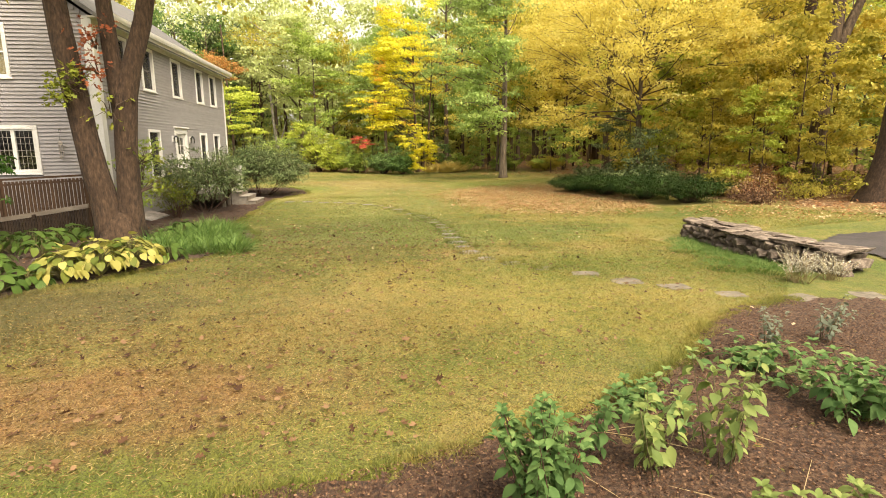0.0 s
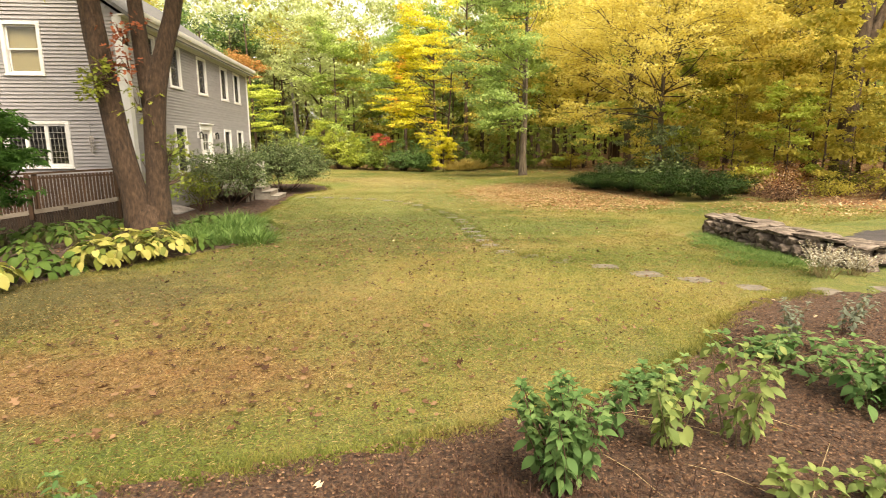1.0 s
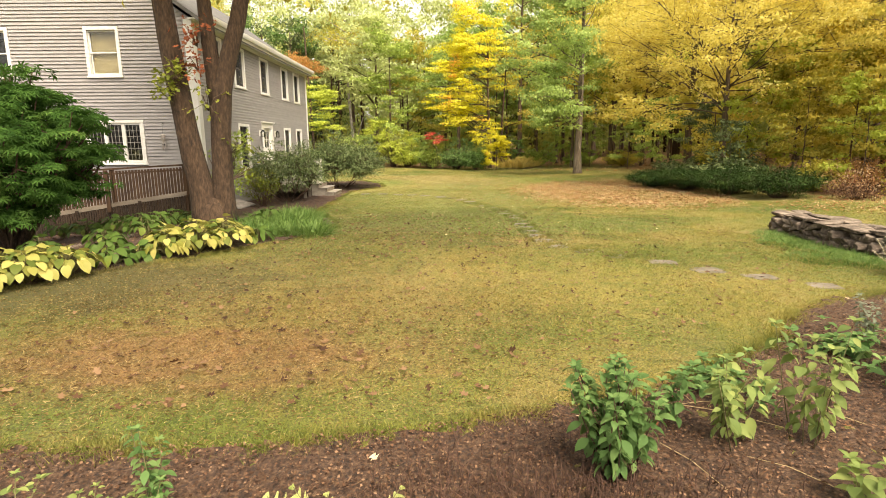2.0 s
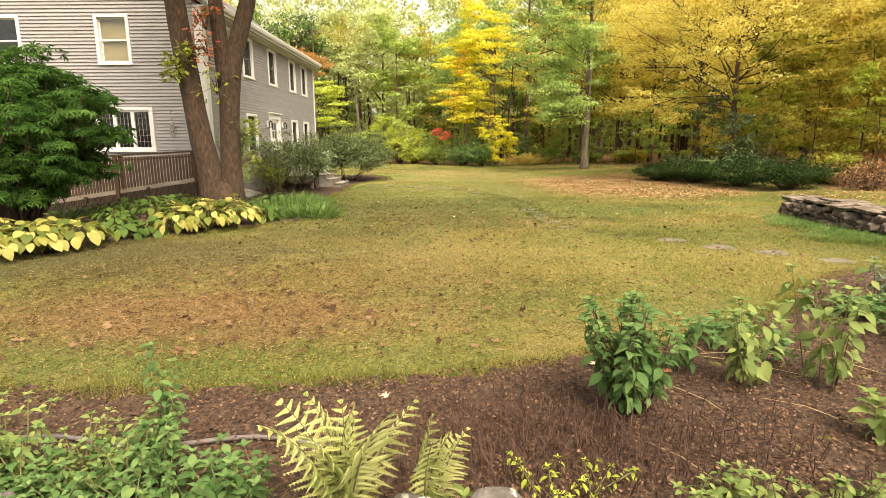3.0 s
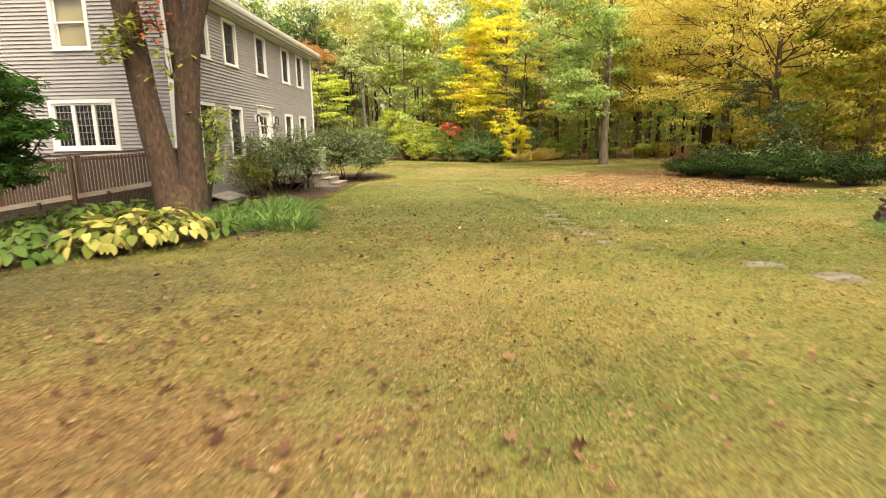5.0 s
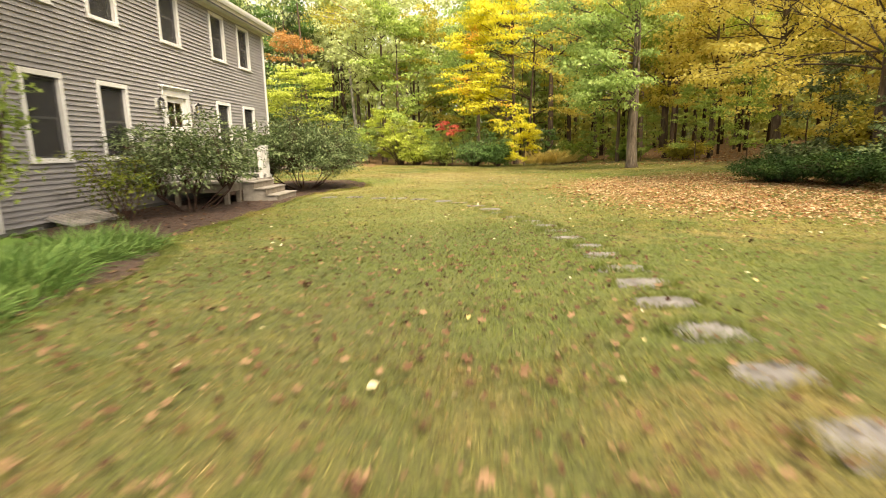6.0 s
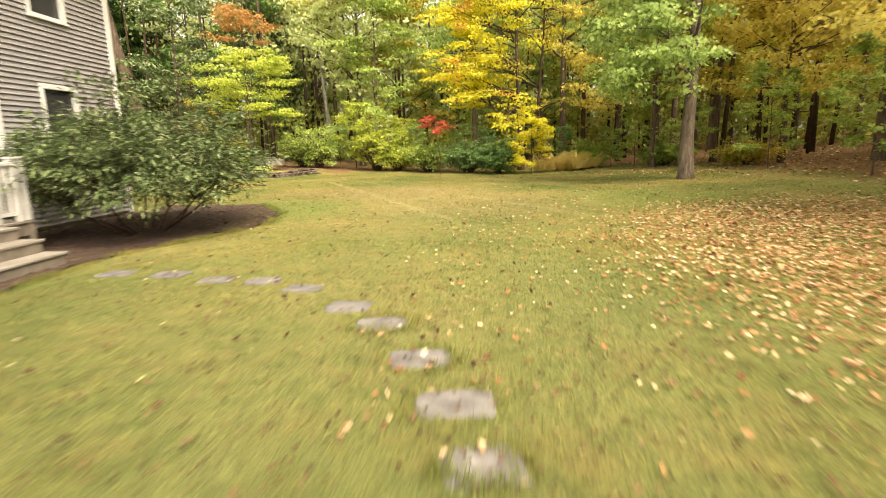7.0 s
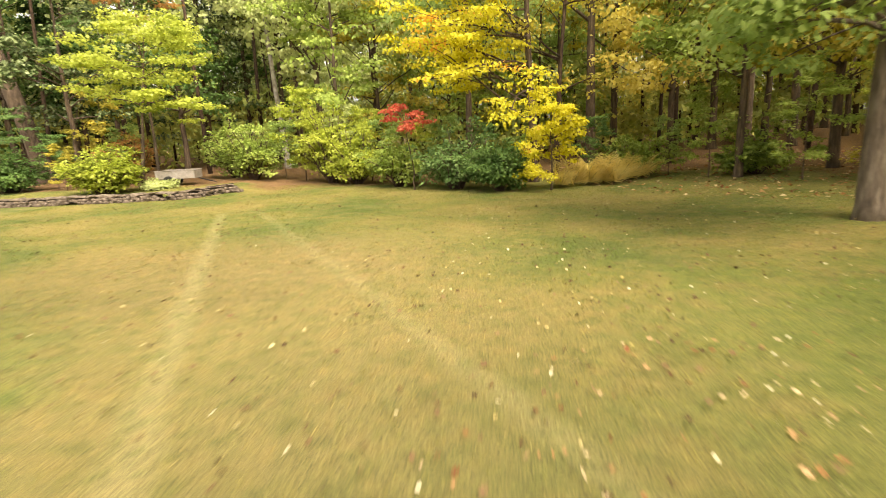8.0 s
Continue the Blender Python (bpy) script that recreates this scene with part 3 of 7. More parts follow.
def wall_mesh(lo, hi, z0, z1, holes, thick, along):
    b = Build()
    levels = sorted({z0, z1, *[h[2] for h in holes], *[h[3] for h in holes]})
    for a, c in zip(levels, levels[1:]):
        for s, e in spans(lo, hi, a, c, holes):
            b.box(-thick, 0, s, e, a, c) if along == "y" else b.box(s, e, 0, thick, a, c)
    return b


holes_long = WIN_LONG + [DOOR]
wall_long = part("wall_front", wall_mesh(0, HL, HB, HT, holes_long, 0.15, "y").mesh("wall_front", M_siding), house)
wall_end = part("wall_gable", wall_mesh(-HD, -0.15, HB, HT, WIN_END, 0.15, "x").mesh("wall_gable", M_siding), house)
b = Build().add([(-HD, 0, HT), (0, 0, HT), (-HD / 2, 0, HT + 2.9), (-HD, 0.15, HT), (0, 0.15, HT), (-HD / 2, 0.15, HT + 2.9)],
                [(0, 1, 2), (3, 5, 4), (0, 3, 4, 1), (1, 4, 5, 2), (2, 5, 3, 0)])
gable_near = part("gable", b.mesh("gable", M_siding), house)
part("wall_back", Build().box(-HD, -HD + 0.15, 0.15, HL - 0.15, HB, HT).mesh("wall_back", M_siding), house)
part("wall_far", Build().box(-HD, -0.15, HL - 0.15, HL, HB, HT).mesh("wall_far", M_siding), house)
b = Build().add([(-HD, HL, HT), (0, HL, HT), (-HD / 2, HL, HT + 2.9), (-HD, HL - 0.15, HT), (0, HL - 0.15, HT), (-HD / 2, HL - 0.15, HT + 2.9)],
                [(0, 2, 1), (3, 4, 5), (0, 1, 4, 3), (1, 2, 5, 4), (2, 0, 3, 5)])
part("gable", b.mesh("gable", M_siding), house)
part("foundation", Build().box(-HD + 0.03, -0.03, 0.03, HL - 0.03, -1.1, HB - 0.002).mesh("foundation", M_found), house, "grey concrete foundation")
# unseen inner floors and wall, coloured near black so the windows look dark
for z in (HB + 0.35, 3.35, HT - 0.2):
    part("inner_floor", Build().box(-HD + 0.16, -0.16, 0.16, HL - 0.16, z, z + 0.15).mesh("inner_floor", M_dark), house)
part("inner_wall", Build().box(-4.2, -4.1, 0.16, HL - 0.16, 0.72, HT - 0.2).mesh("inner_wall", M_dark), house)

# roof with eaves, fascia and gutter
ov, rise = 0.36, 2.9 / (HD / 2)
for sgn in (1, -1):
    xe = 0 + ov if sgn > 0 else -HD - ov
    ze = HT + 0.12 - ov * rise
    xr, zr = -HD / 2, HT + 0.12 + 2.9
    y0, y1 = -0.25, HL + 0.25
    b = Build().add([(xe, y0, ze), (xe, y1, ze), (xr, y1, zr), (xr, y0, zr), (xe, y0, ze + 0.12), (xe, y1, ze + 0.12), (xr, y1, zr + 0.12), (xr, y0, zr + 0.12)],
                    [(0, 1, 2, 3), (4, 7, 6, 5), (0, 4, 5, 1), (1, 5, 6, 2), (3, 2, 6, 7), (0, 3, 7, 4)])
    part("roof", b.mesh("roof", M_roof), house, "dark grey shingle roof")
part("soffit", Build().box(0.004, 0.34, -0.2, HL + 0.2, 5.76, 5.80).mesh("soffit", M_white), house)
part("fascia", Build().box(0.34, 0.37, -0.2, HL + 0.2, 5.74, 5.90).mesh("fascia", M_white), house)
part("frieze", Build().box(0.026, 0.05, 0.0, HL, 5.64, 5.76).mesh("frieze", M_white), house)
gut = Build()
prof = [(0.372, 5.98), (0.372, 5.86), (0.40, 5.82), (0.46, 5.83), (0.49, 5.90), (0.50, 5.98), (0.47, 5.975), (0.455, 5.87), (0.40, 5.85), (0.39, 5.98)]
k = len(prof)
gut.add([(x, y, z) for y in (-0.22, HL + 0.22) for x, z in prof], [(i, (i + 1) % k, (i + 1) % k + k, i + k) for i in range(k)] + [tuple(range(k))[::-1], tuple(range(k, 2 * k))])
part("gutter", gut.mesh("gutter", M_white), house, "white metal gutter under the eave")

# corner boards
part("corner_board", Build().box(-0.2, 0.052, -0.052, 0.0, HB - 0.05, HT).box(0.0, 0.052, 0.0, 0.2, HB - 0.05, HT).mesh("corner_board", M_white), house, "wide white corner board")
part("corner_board", Build().box(0.0, 0.052, HL - 0.13, HL + 0.036, HB - 0.05, HT).box(-0.13, 0, HL, HL + 0.036, HB - 0.05, HT).mesh("corner_board", M_white), house, "white corner board")


def window(y0, y1, z0, z1, along, panes="sash", blind=None):
    """A double-hung or casement window with frame, sashes and panes, in the front (y) or the gable wall (x)."""
    def place(me, name, parent, label=""):
        ob = part(name, me, parent, label)
        return ob

    def bx(b, s, e, a, c, d0, d1):
        return b.box(d0, d1, s, e, a, c) if along == "y" else b.box(s, e, -d1, -d0, a, c)
    w = new("window")
    w.parent = house
    w.empty_display_size = 0.2
    t = 0.10
    f = Build()
    bx(f, y0, y0 + t, z0, z1, -0.06, 0.058)
    bx(f, y1 - t, y1, z0, z1, -0.06, 0.058)
    bx(f, y0 + t, y1 - t, z1 - t, z1, -0.06, 0.058)
    bx(f, y0 + t, y1 - t, z0, z0 + 0.07, -0.06, 0.058)
    place(f.mesh("frame", M_white, False, 0.004), "frame", w, "white painted frame")
    s = Build()
    bx(s, y0 - 0.02, y1 + 0.02, z0 - 0.03, z0 + 0.012, 0.0, 0.085)
    place(s.mesh("sill", M_white, False, 0.004), "sill", w)
    a0, a1, c0, c1 = y0 + t, y1 - t, z0 + 0.07, z1 - t
    if panes == "sash":
        mid = (c0 + c1) / 2
        for lo, hi, d in ((c0, mid + 0.02, -0.07), (mid - 0.02, c1, -0.04)):
            b = Build()
            bx(b, a0, a0 + 0.04, lo, hi, d - 0.025, d)
            bx(b, a1 - 0.04, a1, lo, hi, d - 0.025, d)
            bx(b, a0 + 0.04, a1 - 0.04, hi - 0.04, hi, d - 0.025, d)
            bx(b, a0 + 0.04, a1 - 0.04, lo, lo + 0.04, d - 0.025, d)
            place(b.mesh("sash", M_white), "sash", w)
            g = Build()
            bx(g, a0 + 0.04, a1 - 0.04, lo + 0.04, hi - 0.04, d - 0.016, d - 0.010)
            ob = place(g.mesh("pane", M_glass), "pane", w)
            ob.visible_shadow = False
        if along == "y":
            g = Build()
            bx(g, a0 + 0.002, a1 - 0.002, c0 + 0.002, c1 - 0.002, -0.030, -0.027)
            place(g.mesh("screen", M_screen), "screen", w, "dark insect screen")
    else:
        n = 3
        ww = (a1 - a0) / n
        for i in range(n):
            s0, s1 = a0 + i * ww, a0 + (i + 1) * ww
            b = Build()
            bx(b, s0, s0 + 0.05, c0, c1, -0.05, 0.015)
            bx(b, s1 - 0.05, s1, c0, c1, -0.05, 0.015)
            bx(b, s0 + 0.05, s1 - 0.05, c1 - 0.05, c1, -0.05, 0.015)
            bx(b, s0 + 0.05, s1 - 0.05, c0, c0 + 0.05, -0.05, 0.015)
            place(b.mesh("casement", M_white), "casement", w)
            g = Build()
            bx(g, s0 + 0.05, s1 - 0.05, c0 + 0.05, c1 - 0.05, -0.03, -0.024)
            ob = place(g.mesh("pane", M_glass), "pane", w)
            ob.visible_shadow = False
            grid = Build()
            for j in range(1, 4):
                x = s0 + 0.05 + (ww - 0.1) * j / 4
                bx(grid, x - 0.006, x + 0.006, c0 + 0.05, c1 - 0.05, -0.023, -0.012)
            for j in range(1, 6):
                z = c0 + 0.05 + (c1 - c0 - 0.1) * j / 6
                bx(grid, s0 + 0.05, s1 - 0.05, z - 0.006, z + 0.006, -0.0225, -0.0125)
            place(grid.mesh("muntins", M_found), "muntins", w)
    if blind is not None:
        cu = Build()
        bx(cu, a0, a1, c0 + blind * (c1 - c0), c1, -0.14, -0.125)
        place(cu.mesh("curtain", M_curtain), "curtain", w, "cream curtain behind the glass")
    return w


for h in WIN_LONG:
    window(*h, "y")
window(*WIN_END[0], "x", "sash", 0.0)
window(*WIN_END[1], "x", "sash")
window(*WIN_END[2], "x", "casement")
# front door with pilasters and head trim
door = new("front_door")
door.parent = house
door.empty_display_size = 0.2
d0, d1, dz0, dz1 = DOOR
part("door_casing", Build().box(-0.06, 0.06, d0, d0 + 0.2, dz0, dz1 - 0.2).box(-0.06, 0.06, d1 - 0.2, d1, dz0, dz1 - 0.2).box(-0.06, 0.065, d0, d1, dz1 - 0.22, dz1).mesh("door_casing", M_white, False, 0.006), door, "white pilasters and flat head")
part("door_cornice", Build().box(0.0, 0.14, d0 - 0.06, d1 + 0.06, dz1, dz1 + 0.05).box(0.0, 0.10, d0 - 0.03, d1 + 0.03, dz1 - 0.03, dz1).mesh("door_cornice", M_white, False, 0.006), door)
b = Build().box(-0.06, -0.02, d0 + 0.2, d1 - 0.2, dz0, dz0 + 1.35)
ya, yb = d0 + 0.2, d1 - 0.2
b.box(-0.06, -0.02, ya, ya + 0.13, dz0 + 1.35, dz1 - 0.22).box(-0.06, -0.02, yb - 0.13, yb, dz0 + 1.35, dz1 - 0.22).box(-0.06, -0.02, ya + 0.13, yb - 0.13, dz1 - 0.36, dz1 - 0.22)
for k in range(2):
    yc = ya + 0.13 + k * 0.42
    b.box(-0.02, -0.008, yc, yc + 0.33, dz0 + 0.2, dz0 + 1.2)
part("door_leaf", b.mesh("door_leaf", M_white, False, 0.004), door, "white panelled door with glass above")
ob = part("pane", Build().box(-0.045, -0.037, ya + 0.13, yb - 0.13, dz0 + 1.35, dz1 - 0.36).mesh("pane", M_glass), door)
ob.visible_shadow = False
part("muntins", Build().box(-0.036, -0.022, (ya + yb) / 2 - 0.012, (ya + yb) / 2 + 0.012, dz0 + 1.35, dz1 - 0.36).box(-0.0355, -0.0225, ya + 0.13, yb - 0.13, dz0 + 1.66, dz0 + 1.684).mesh("muntins", M_white), door)
part("door_handle", Build().tube([(-0.02, yb - 0.08, dz0 + 0.98), (0.04, yb - 0.08, dz0 + 0.98), (0.045, yb - 0.15, dz0 + 0.98)], [0.012, 0.012, 0.01], 6).mesh("door_handle", M_iron), door, "black lever handle")


def wall_lantern(x, y, z, along="y"):
    """A small black carriage lantern on a white block."""
    b = Build()
    t = thing("wall_lantern", "black carriage lantern on a white mounting block", "lamp", "lanterns beside the door")
    part("mounting_block", Build().box(0, 0.03, -0.09, 0.09, -0.12, 0.12).mesh("mounting_block", M_white, False, 0.004), t, "white block")
    part("arm", Build().tube([(0.03, 0, 0.02), (0.10, 0, 0.08), (0.14, 0, 0.10)], [0.014, 0.012, 0.010], 6).mesh("arm", M_iron), t)
    c = Build()
    for dx in (-0.05, 0.05):
        for dy in (-0.05, 0.05):
            c.box(0.14 + dx - 0.006, 0.14 + dx + 0.006, dy - 0.006, dy + 0.006, -0.14, 0.06)
    c.box(0.08, 0.20, -0.06, 0.06, -0.155, -0.14)
    c.add([(0.07, -0.07, 0.06), (0.21, -0.07, 0.06), (0.21, 0.07, 0.06), (0.07, 0.07, 0.06), (0.14, 0, 0.15)], [(0, 1, 2, 3), (0, 4, 1), (1, 4, 2), (2, 4, 3), (3, 4, 0)])
    part("cage", c.mesh("cage", M_iron), t)
    ob = part("glass", Build().box(0.095, 0.185, -0.045, 0.045, -0.14, 0.06).mesh("glass", M_glass), t)
    t.location = (x, y, z)
    return t


wall_lantern(0.03, 5.42, 2.55)
wall_lantern(0.03, 7.40, 2.55)
# bell chime hung on the gable wall
wt = thing("wind_chime", "grey metal chime hanging from a hook on the clapboards", "wind chime")
wt.location = (-1.1, -0.12, 2.3)
part("hook", Build().tube([(0, 0.12, 0.42), (0, 0.0, 0.46), (0, -0.02, 0.40)], [0.008] * 3, 5).mesh("hook", M_iron), wt)
part("cord", Build().tube([(0, -0.02, 0.40), (0, -0.02, 0.12)], [0.004] * 2, 4).mesh("cord", M_iron), wt)
part("cap", Build().tube([(0, -0.02, 0.14), (0, -0.02, 0.10), (0, -0.02, 0.02)], [0.02, 0.06, 0.065], 8).mesh("cap", M_cart), wt)
for k in range(5):
    a = k * 1.2566
    part("chime_tube", Build().tube([(0.045 * math.cos(a), -0.02 + 0.045 * math.sin(a), 0.02), (0.045 * math.cos(a), -0.02 + 0.045 * math.sin(a), -0.28 - 0.03 * k)], [0.011] * 2, 6).mesh("chime_tube", M_cart), wt)
part("clapper", Build().tube([(0, -0.02, -0.16), (0, -0.02, -0.18), (0, -0.02, -0.21), (0, -0.02, -0.22)], [0.005, 0.045, 0.045, 0.005], 8).mesh("clapper", M_iron), wt)
# lean-to window well cover by the foot of the wall
wc = thing("well_cover", "ribbed grey basement window cover at the foot of the house", "cover")
wc.location = (0.4, 1.75, gz(0.4, 1.75))
part("panel", Build().add([(-0.3, -0.7, 0.17), (0.28, -0.75, 0.02), (0.28, 0.7, 0.02), (-0.3, 0.65, 0.17), (-0.3, -0.7, 0.19), (0.28, -0.75, 0.04), (0.28, 0.7, 0.04), (-0.3, 0.65, 0.19)],
                          [(0, 3, 2, 1), (4, 5, 6, 7), (0, 1, 5, 4), (1, 2, 6, 5), (2, 3, 7, 6), (3, 0, 4, 7)]).mesh("panel", M_found), wc)
for i in range(9):
    y = -0.62 + i * 0.155
    part("rib", Build().add([(-0.29, y, 0.192), (-0.29, y + 0.05, 0.192), (0.27, y + 0.05, 0.043), (0.27, y, 0.043), (-0.29, y + 0.015, 0.222), (-0.29, y + 0.035, 0.222), (0.27, y + 0.035, 0.073), (0.27, y + 0.015, 0.073)],
                            [(0, 1, 2, 3), (4, 7, 6, 5), (0, 4, 5, 1), (1, 5, 6, 2), (2, 6, 7, 3), (3, 7, 4, 0)]).mesh("rib", M_cart), wc)
part("rim", Build().box(0.25, 0.31, -0.77, 0.72, -0.06, 0.045).mesh("rim", M_found), wc)

# ---- porch: deck, rails and steps ----
PZ, PX, PY0, PY1 = 0.47, 1.95, 4.85, 8.0
porch = thing("porch", "weathered wooden porch deck with white rails at the front door", "porch")
for i in range(14):
    x0 = 0.06 + i * 0.136
    part("deck_board", Build().box(x0, x0 + 0.128, PY0, PY1, PZ - 0.03, PZ + (i % 3) * 0.001).mesh("deck_board", M_old_wood), porch)
# rim joist, posts and risers use the darker wood: under-deck shade as colour
part("rim_joist", Build().box(0.06, PX, PY0 + 0.02, PY0 + 0.06, PZ - 0.22, PZ - 0.031).box(PX - 0.06, PX - 0.02, PY0 + 0.06, PY1 - 0.06, PZ - 0.22, PZ - 0.031).box(0.06, PX, PY1 - 0.06, PY1 - 0.02, PZ - 0.22, PZ - 0.031).mesh("rim_joist", M_edge), porch)
for x, y in ((PX - 0.06, PY0 + 0.06), (PX - 0.06, PY1 - 0.06), (0.6, PY0 + 0.06), (PX - 0.06, 5.65), (PX - 0.06, 7.34)):
    part("post", Build().box(x - 0.055, x + 0.055, y - 0.055, y + 0.055, gz(x, y) - 0.1, PZ - 0.031).mesh("post", M_edge, False, 0.004), porch)


def railing(x0, y0, x1, y1, z):
    L = math.hypot(x1 - x0, y1 - y0)
    m = Matrix.Translation((x0, y0, z)) @ Matrix.Rotation(math.atan2(y1 - y0, x1 - x0), 4, "Z")
    r = thing("porch_railing", "white wooden railing with square balusters on the porch", "railing", "porch railings")
    r.matrix_world = m
    part("top_rail", Build().box(0.05, L - 0.05, -0.045, 0.045, 0.82, 0.87).mesh("top_rail", M_rail, False, 0.006), r)
    part("bottom_rail", Build().box(0.05, L - 0.05, -0.03, 0.03, 0.09, 0.14).mesh("bottom_rail", M_rail, False, 0.004), r)
    bm = Build().box(-0.017, 0.017, -0.017, 0.017, 0.14, 0.82).mesh("baluster", M_rail)
    k = max(2, int(L / 0.13))
    for i in range(1, k):
        part("baluster", bm, r).location = (L * i / k, 0, 0)
    pm = Build().box(-0.05, 0.05, -0.05, 0.05, 0.0, 0.92).box(-0.065, 0.065, -0.065, 0.065, 0.92, 0.95).mesh("newel_post", M_rail, False, 0.004)
    for x in (0.0, L):
        part("newel_post", pm, r).location = (x, 0, 0)


railing(0.1, PY0 + 0.06, PX - 0.07, PY0 + 0.06, PZ + 0.004)
railing(PX - 0.07, PY0 + 0.22, PX - 0.07, 5.62, PZ + 0.004)
railing(PX - 0.07, 7.40, PX - 0.07, PY1 - 0.2, PZ + 0.004)
railing(0.1, PY1 - 0.06, PX - 0.07, PY1 - 0.06, PZ + 0.004)
steps = thing("porch_steps", "three weathered grey wooden steps up to the porch", "steps")
for i, (xf, z) in enumerate(((2.95, 0.10), (2.63, 0.28), (2.30, 0.455))):
    part("tread", Build().box(xf - 0.36, xf, 5.72, 7.30, z - 0.035, z).mesh("tread", M_old_wood, False, 0.006), steps)
    part("riser", Build().box(xf - 0.05, xf - 0.025, 5.75, 7.27, z - 0.19, z - 0.036).mesh("riser", M_edge), steps)
for y in (5.76, 7.22):
    b = Build()
    for xf, z in ((2.92, 0.062), (2.60, 0.242), (2.27, 0.418)):
        b.box(1.96, xf - 0.03, y, y + 0.04, z - 0.18, z)
    part("stringer", b.mesh("stringer", M_old_wood), steps)

# ---- ramp with a slatted rail along the gable wall ----
ramp_t = thing("ramp", "brown stained wooden ramp with slatted rail and skirt", "ramp")
RY = -1.25


def rtop(x):
    return 1.50 + 0.05 * x


def rbot(x):
    return 0.64 + 0.15 * max(x, -6) if x > -6 else -0.26


for side, y in (("front", RY), ):
    for x0, x1 in ((-0.02, -2.2), (-2.2, -4.4), (-4.4, -6.6), (-6.6, -8.8)):
        b = Build()
        for lo, hi, f, d in ((0, 0.05, rtop, 0.05), (-0.14, -0.09, rtop, 0.02)):
            b.add([(x0, y - d, f(x0) + lo), (x1, y - d, f(x1) + lo), (x1, y + d, f(x1) + lo), (x0, y + d, f(x0) + lo), (x0, y - d, f(x0) + hi), (x1, y - d, f(x1) + hi), (x1, y + d, f(x1) + hi), (x0, y + d, f(x0) + hi)],
                  [(0, 1, 2, 3), (4, 7, 6, 5), (0, 4, 5, 1), (2, 6, 7, 3), (0, 3, 7, 4), (1, 5, 6, 2)])
        part("handrail", b.mesh("handrail", M_fence), ramp_t)
        b = Build()
        b.add([(x0, y - 0.03, rbot(x0)), (x1, y - 0.03, rbot(x1)), (x1, y + 0.03, rbot(x1)), (x0, y + 0.03, rbot(x0)), (x0, y - 0.03, rbot(x0) + 0.12), (x1, y - 0.03, rbot(x1) + 0.12), (x1, y + 0.03, rbot(x1) + 0.12), (x0, y + 0.03, rbot(x0) + 0.12)],
              [(0, 1, 2, 3), (4, 7, 6, 5), (0, 4, 5, 1), (2, 6, 7, 3), (0, 3, 7, 4), (1, 5, 6, 2)])
        part("edge_board", b.mesh("edge_board", M_edge), ramp_t, "weathered brown edge board")
    for x in (-0.05, -2.2, -4.4, -6.6, -8.75):
        part("post", Build().box(x - 0.05, x + 0.05, y + 0.035, y + 0.13, gz(x, y) - 0.3, rtop(x)).mesh("post", M_fence), ramp_t)
    for x in (-2.3, -4.6, -6.9):
        part("post", Build().box(x - 0.055, x + 0.055, y - 0.10, y - 0.052, rbot(x) - 0.14, rtop(x) - 0.002).mesh("post", M_fence, False, 0.004), ramp_t)
    for x in (-1.4, -3.3, -5.5):
        part("bracket", Build().box(x - 0.04, x + 0.04, y - 0.075, y - 0.034, rbot(x) - 0.05, rbot(x) + 0.06).mesh("bracket", M_skirt), ramp_t)
    bal = Build().box(-0.031, 0.031, -0.012, 0.012, 0, 1).mesh("slat", M_fence)
    skirt = Build().box(-0.028, 0.028, -0.01, 0.01, 0, 1).mesh("skirt_slat", M_skirt)
    for i in range(92):
        x = -0.12 - i * 0.094
        ob = part("slat", bal, ramp_t)
        ob.location, ob.scale = (x, y - 0.034 + 0.02, rbot(x) + 0.12), (1, 1, rtop(x) - rbot(x) - 0.16)
    for i in range(118):
        x = -0.08 - i * 0.073
        z0 = gz(x, y) - 0.08
        if rbot(x) - z0 > 0.05:
            ob = part("skirt_slat", skirt, ramp_t)
            ob.location, ob.scale = (x, y - 0.012, z0), (1, 1, rbot(x) - z0 - 0.002)
# closed end of the ramp beside the corner
for i in range(16):
    y = RY + 0.06 + i * 0.073
    ob = part("skirt_slat", skirt, ramp_t)
    ob.matrix_basis = Matrix.Translation((0.045, y, gz(0, y) - 0.08)) @ Matrix.Rotation(math.pi / 2, 4, "Z") @ Matrix.Diagonal((1, 1, rbot(0) - gz(0, y) + 0.1, 1))
for i in range(8):
    y = RY + 0.08 + i * 0.094
    ob = part("slat", bal, ramp_t)
    ob.matrix_basis = Matrix.Translation((0.03, y, rbot(0) + 0.06)) @ Matrix.Rotation(math.pi / 2, 4, "Z") @ Matrix.Diagonal((1, 1, rtop(0) - rbot(0) - 0.06, 1))
part("end_rail", Build().box(-0.015, 0.06, RY - 0.04, RY + 0.8, rtop(0) + 0.002, rtop(0) + 0.045).mesh("end_rail", M_fence), ramp_t)
part("end_board", Build().box(-0.01, 0.025, RY + 0.04, -0.06, rbot(0) - 0.02, rbot(0) + 0.055).mesh("end_board", M_fence), ramp_t)
part("post", Build().box(-0.02, 0.06, RY + 0.8, RY + 0.88, gz(0, -0.4) - 0.2, rtop(0)).mesh("post", M_fence), ramp_t)
b = Build()
xs = [-0.02, -2.2, -4.4, -6.0, -8.8]
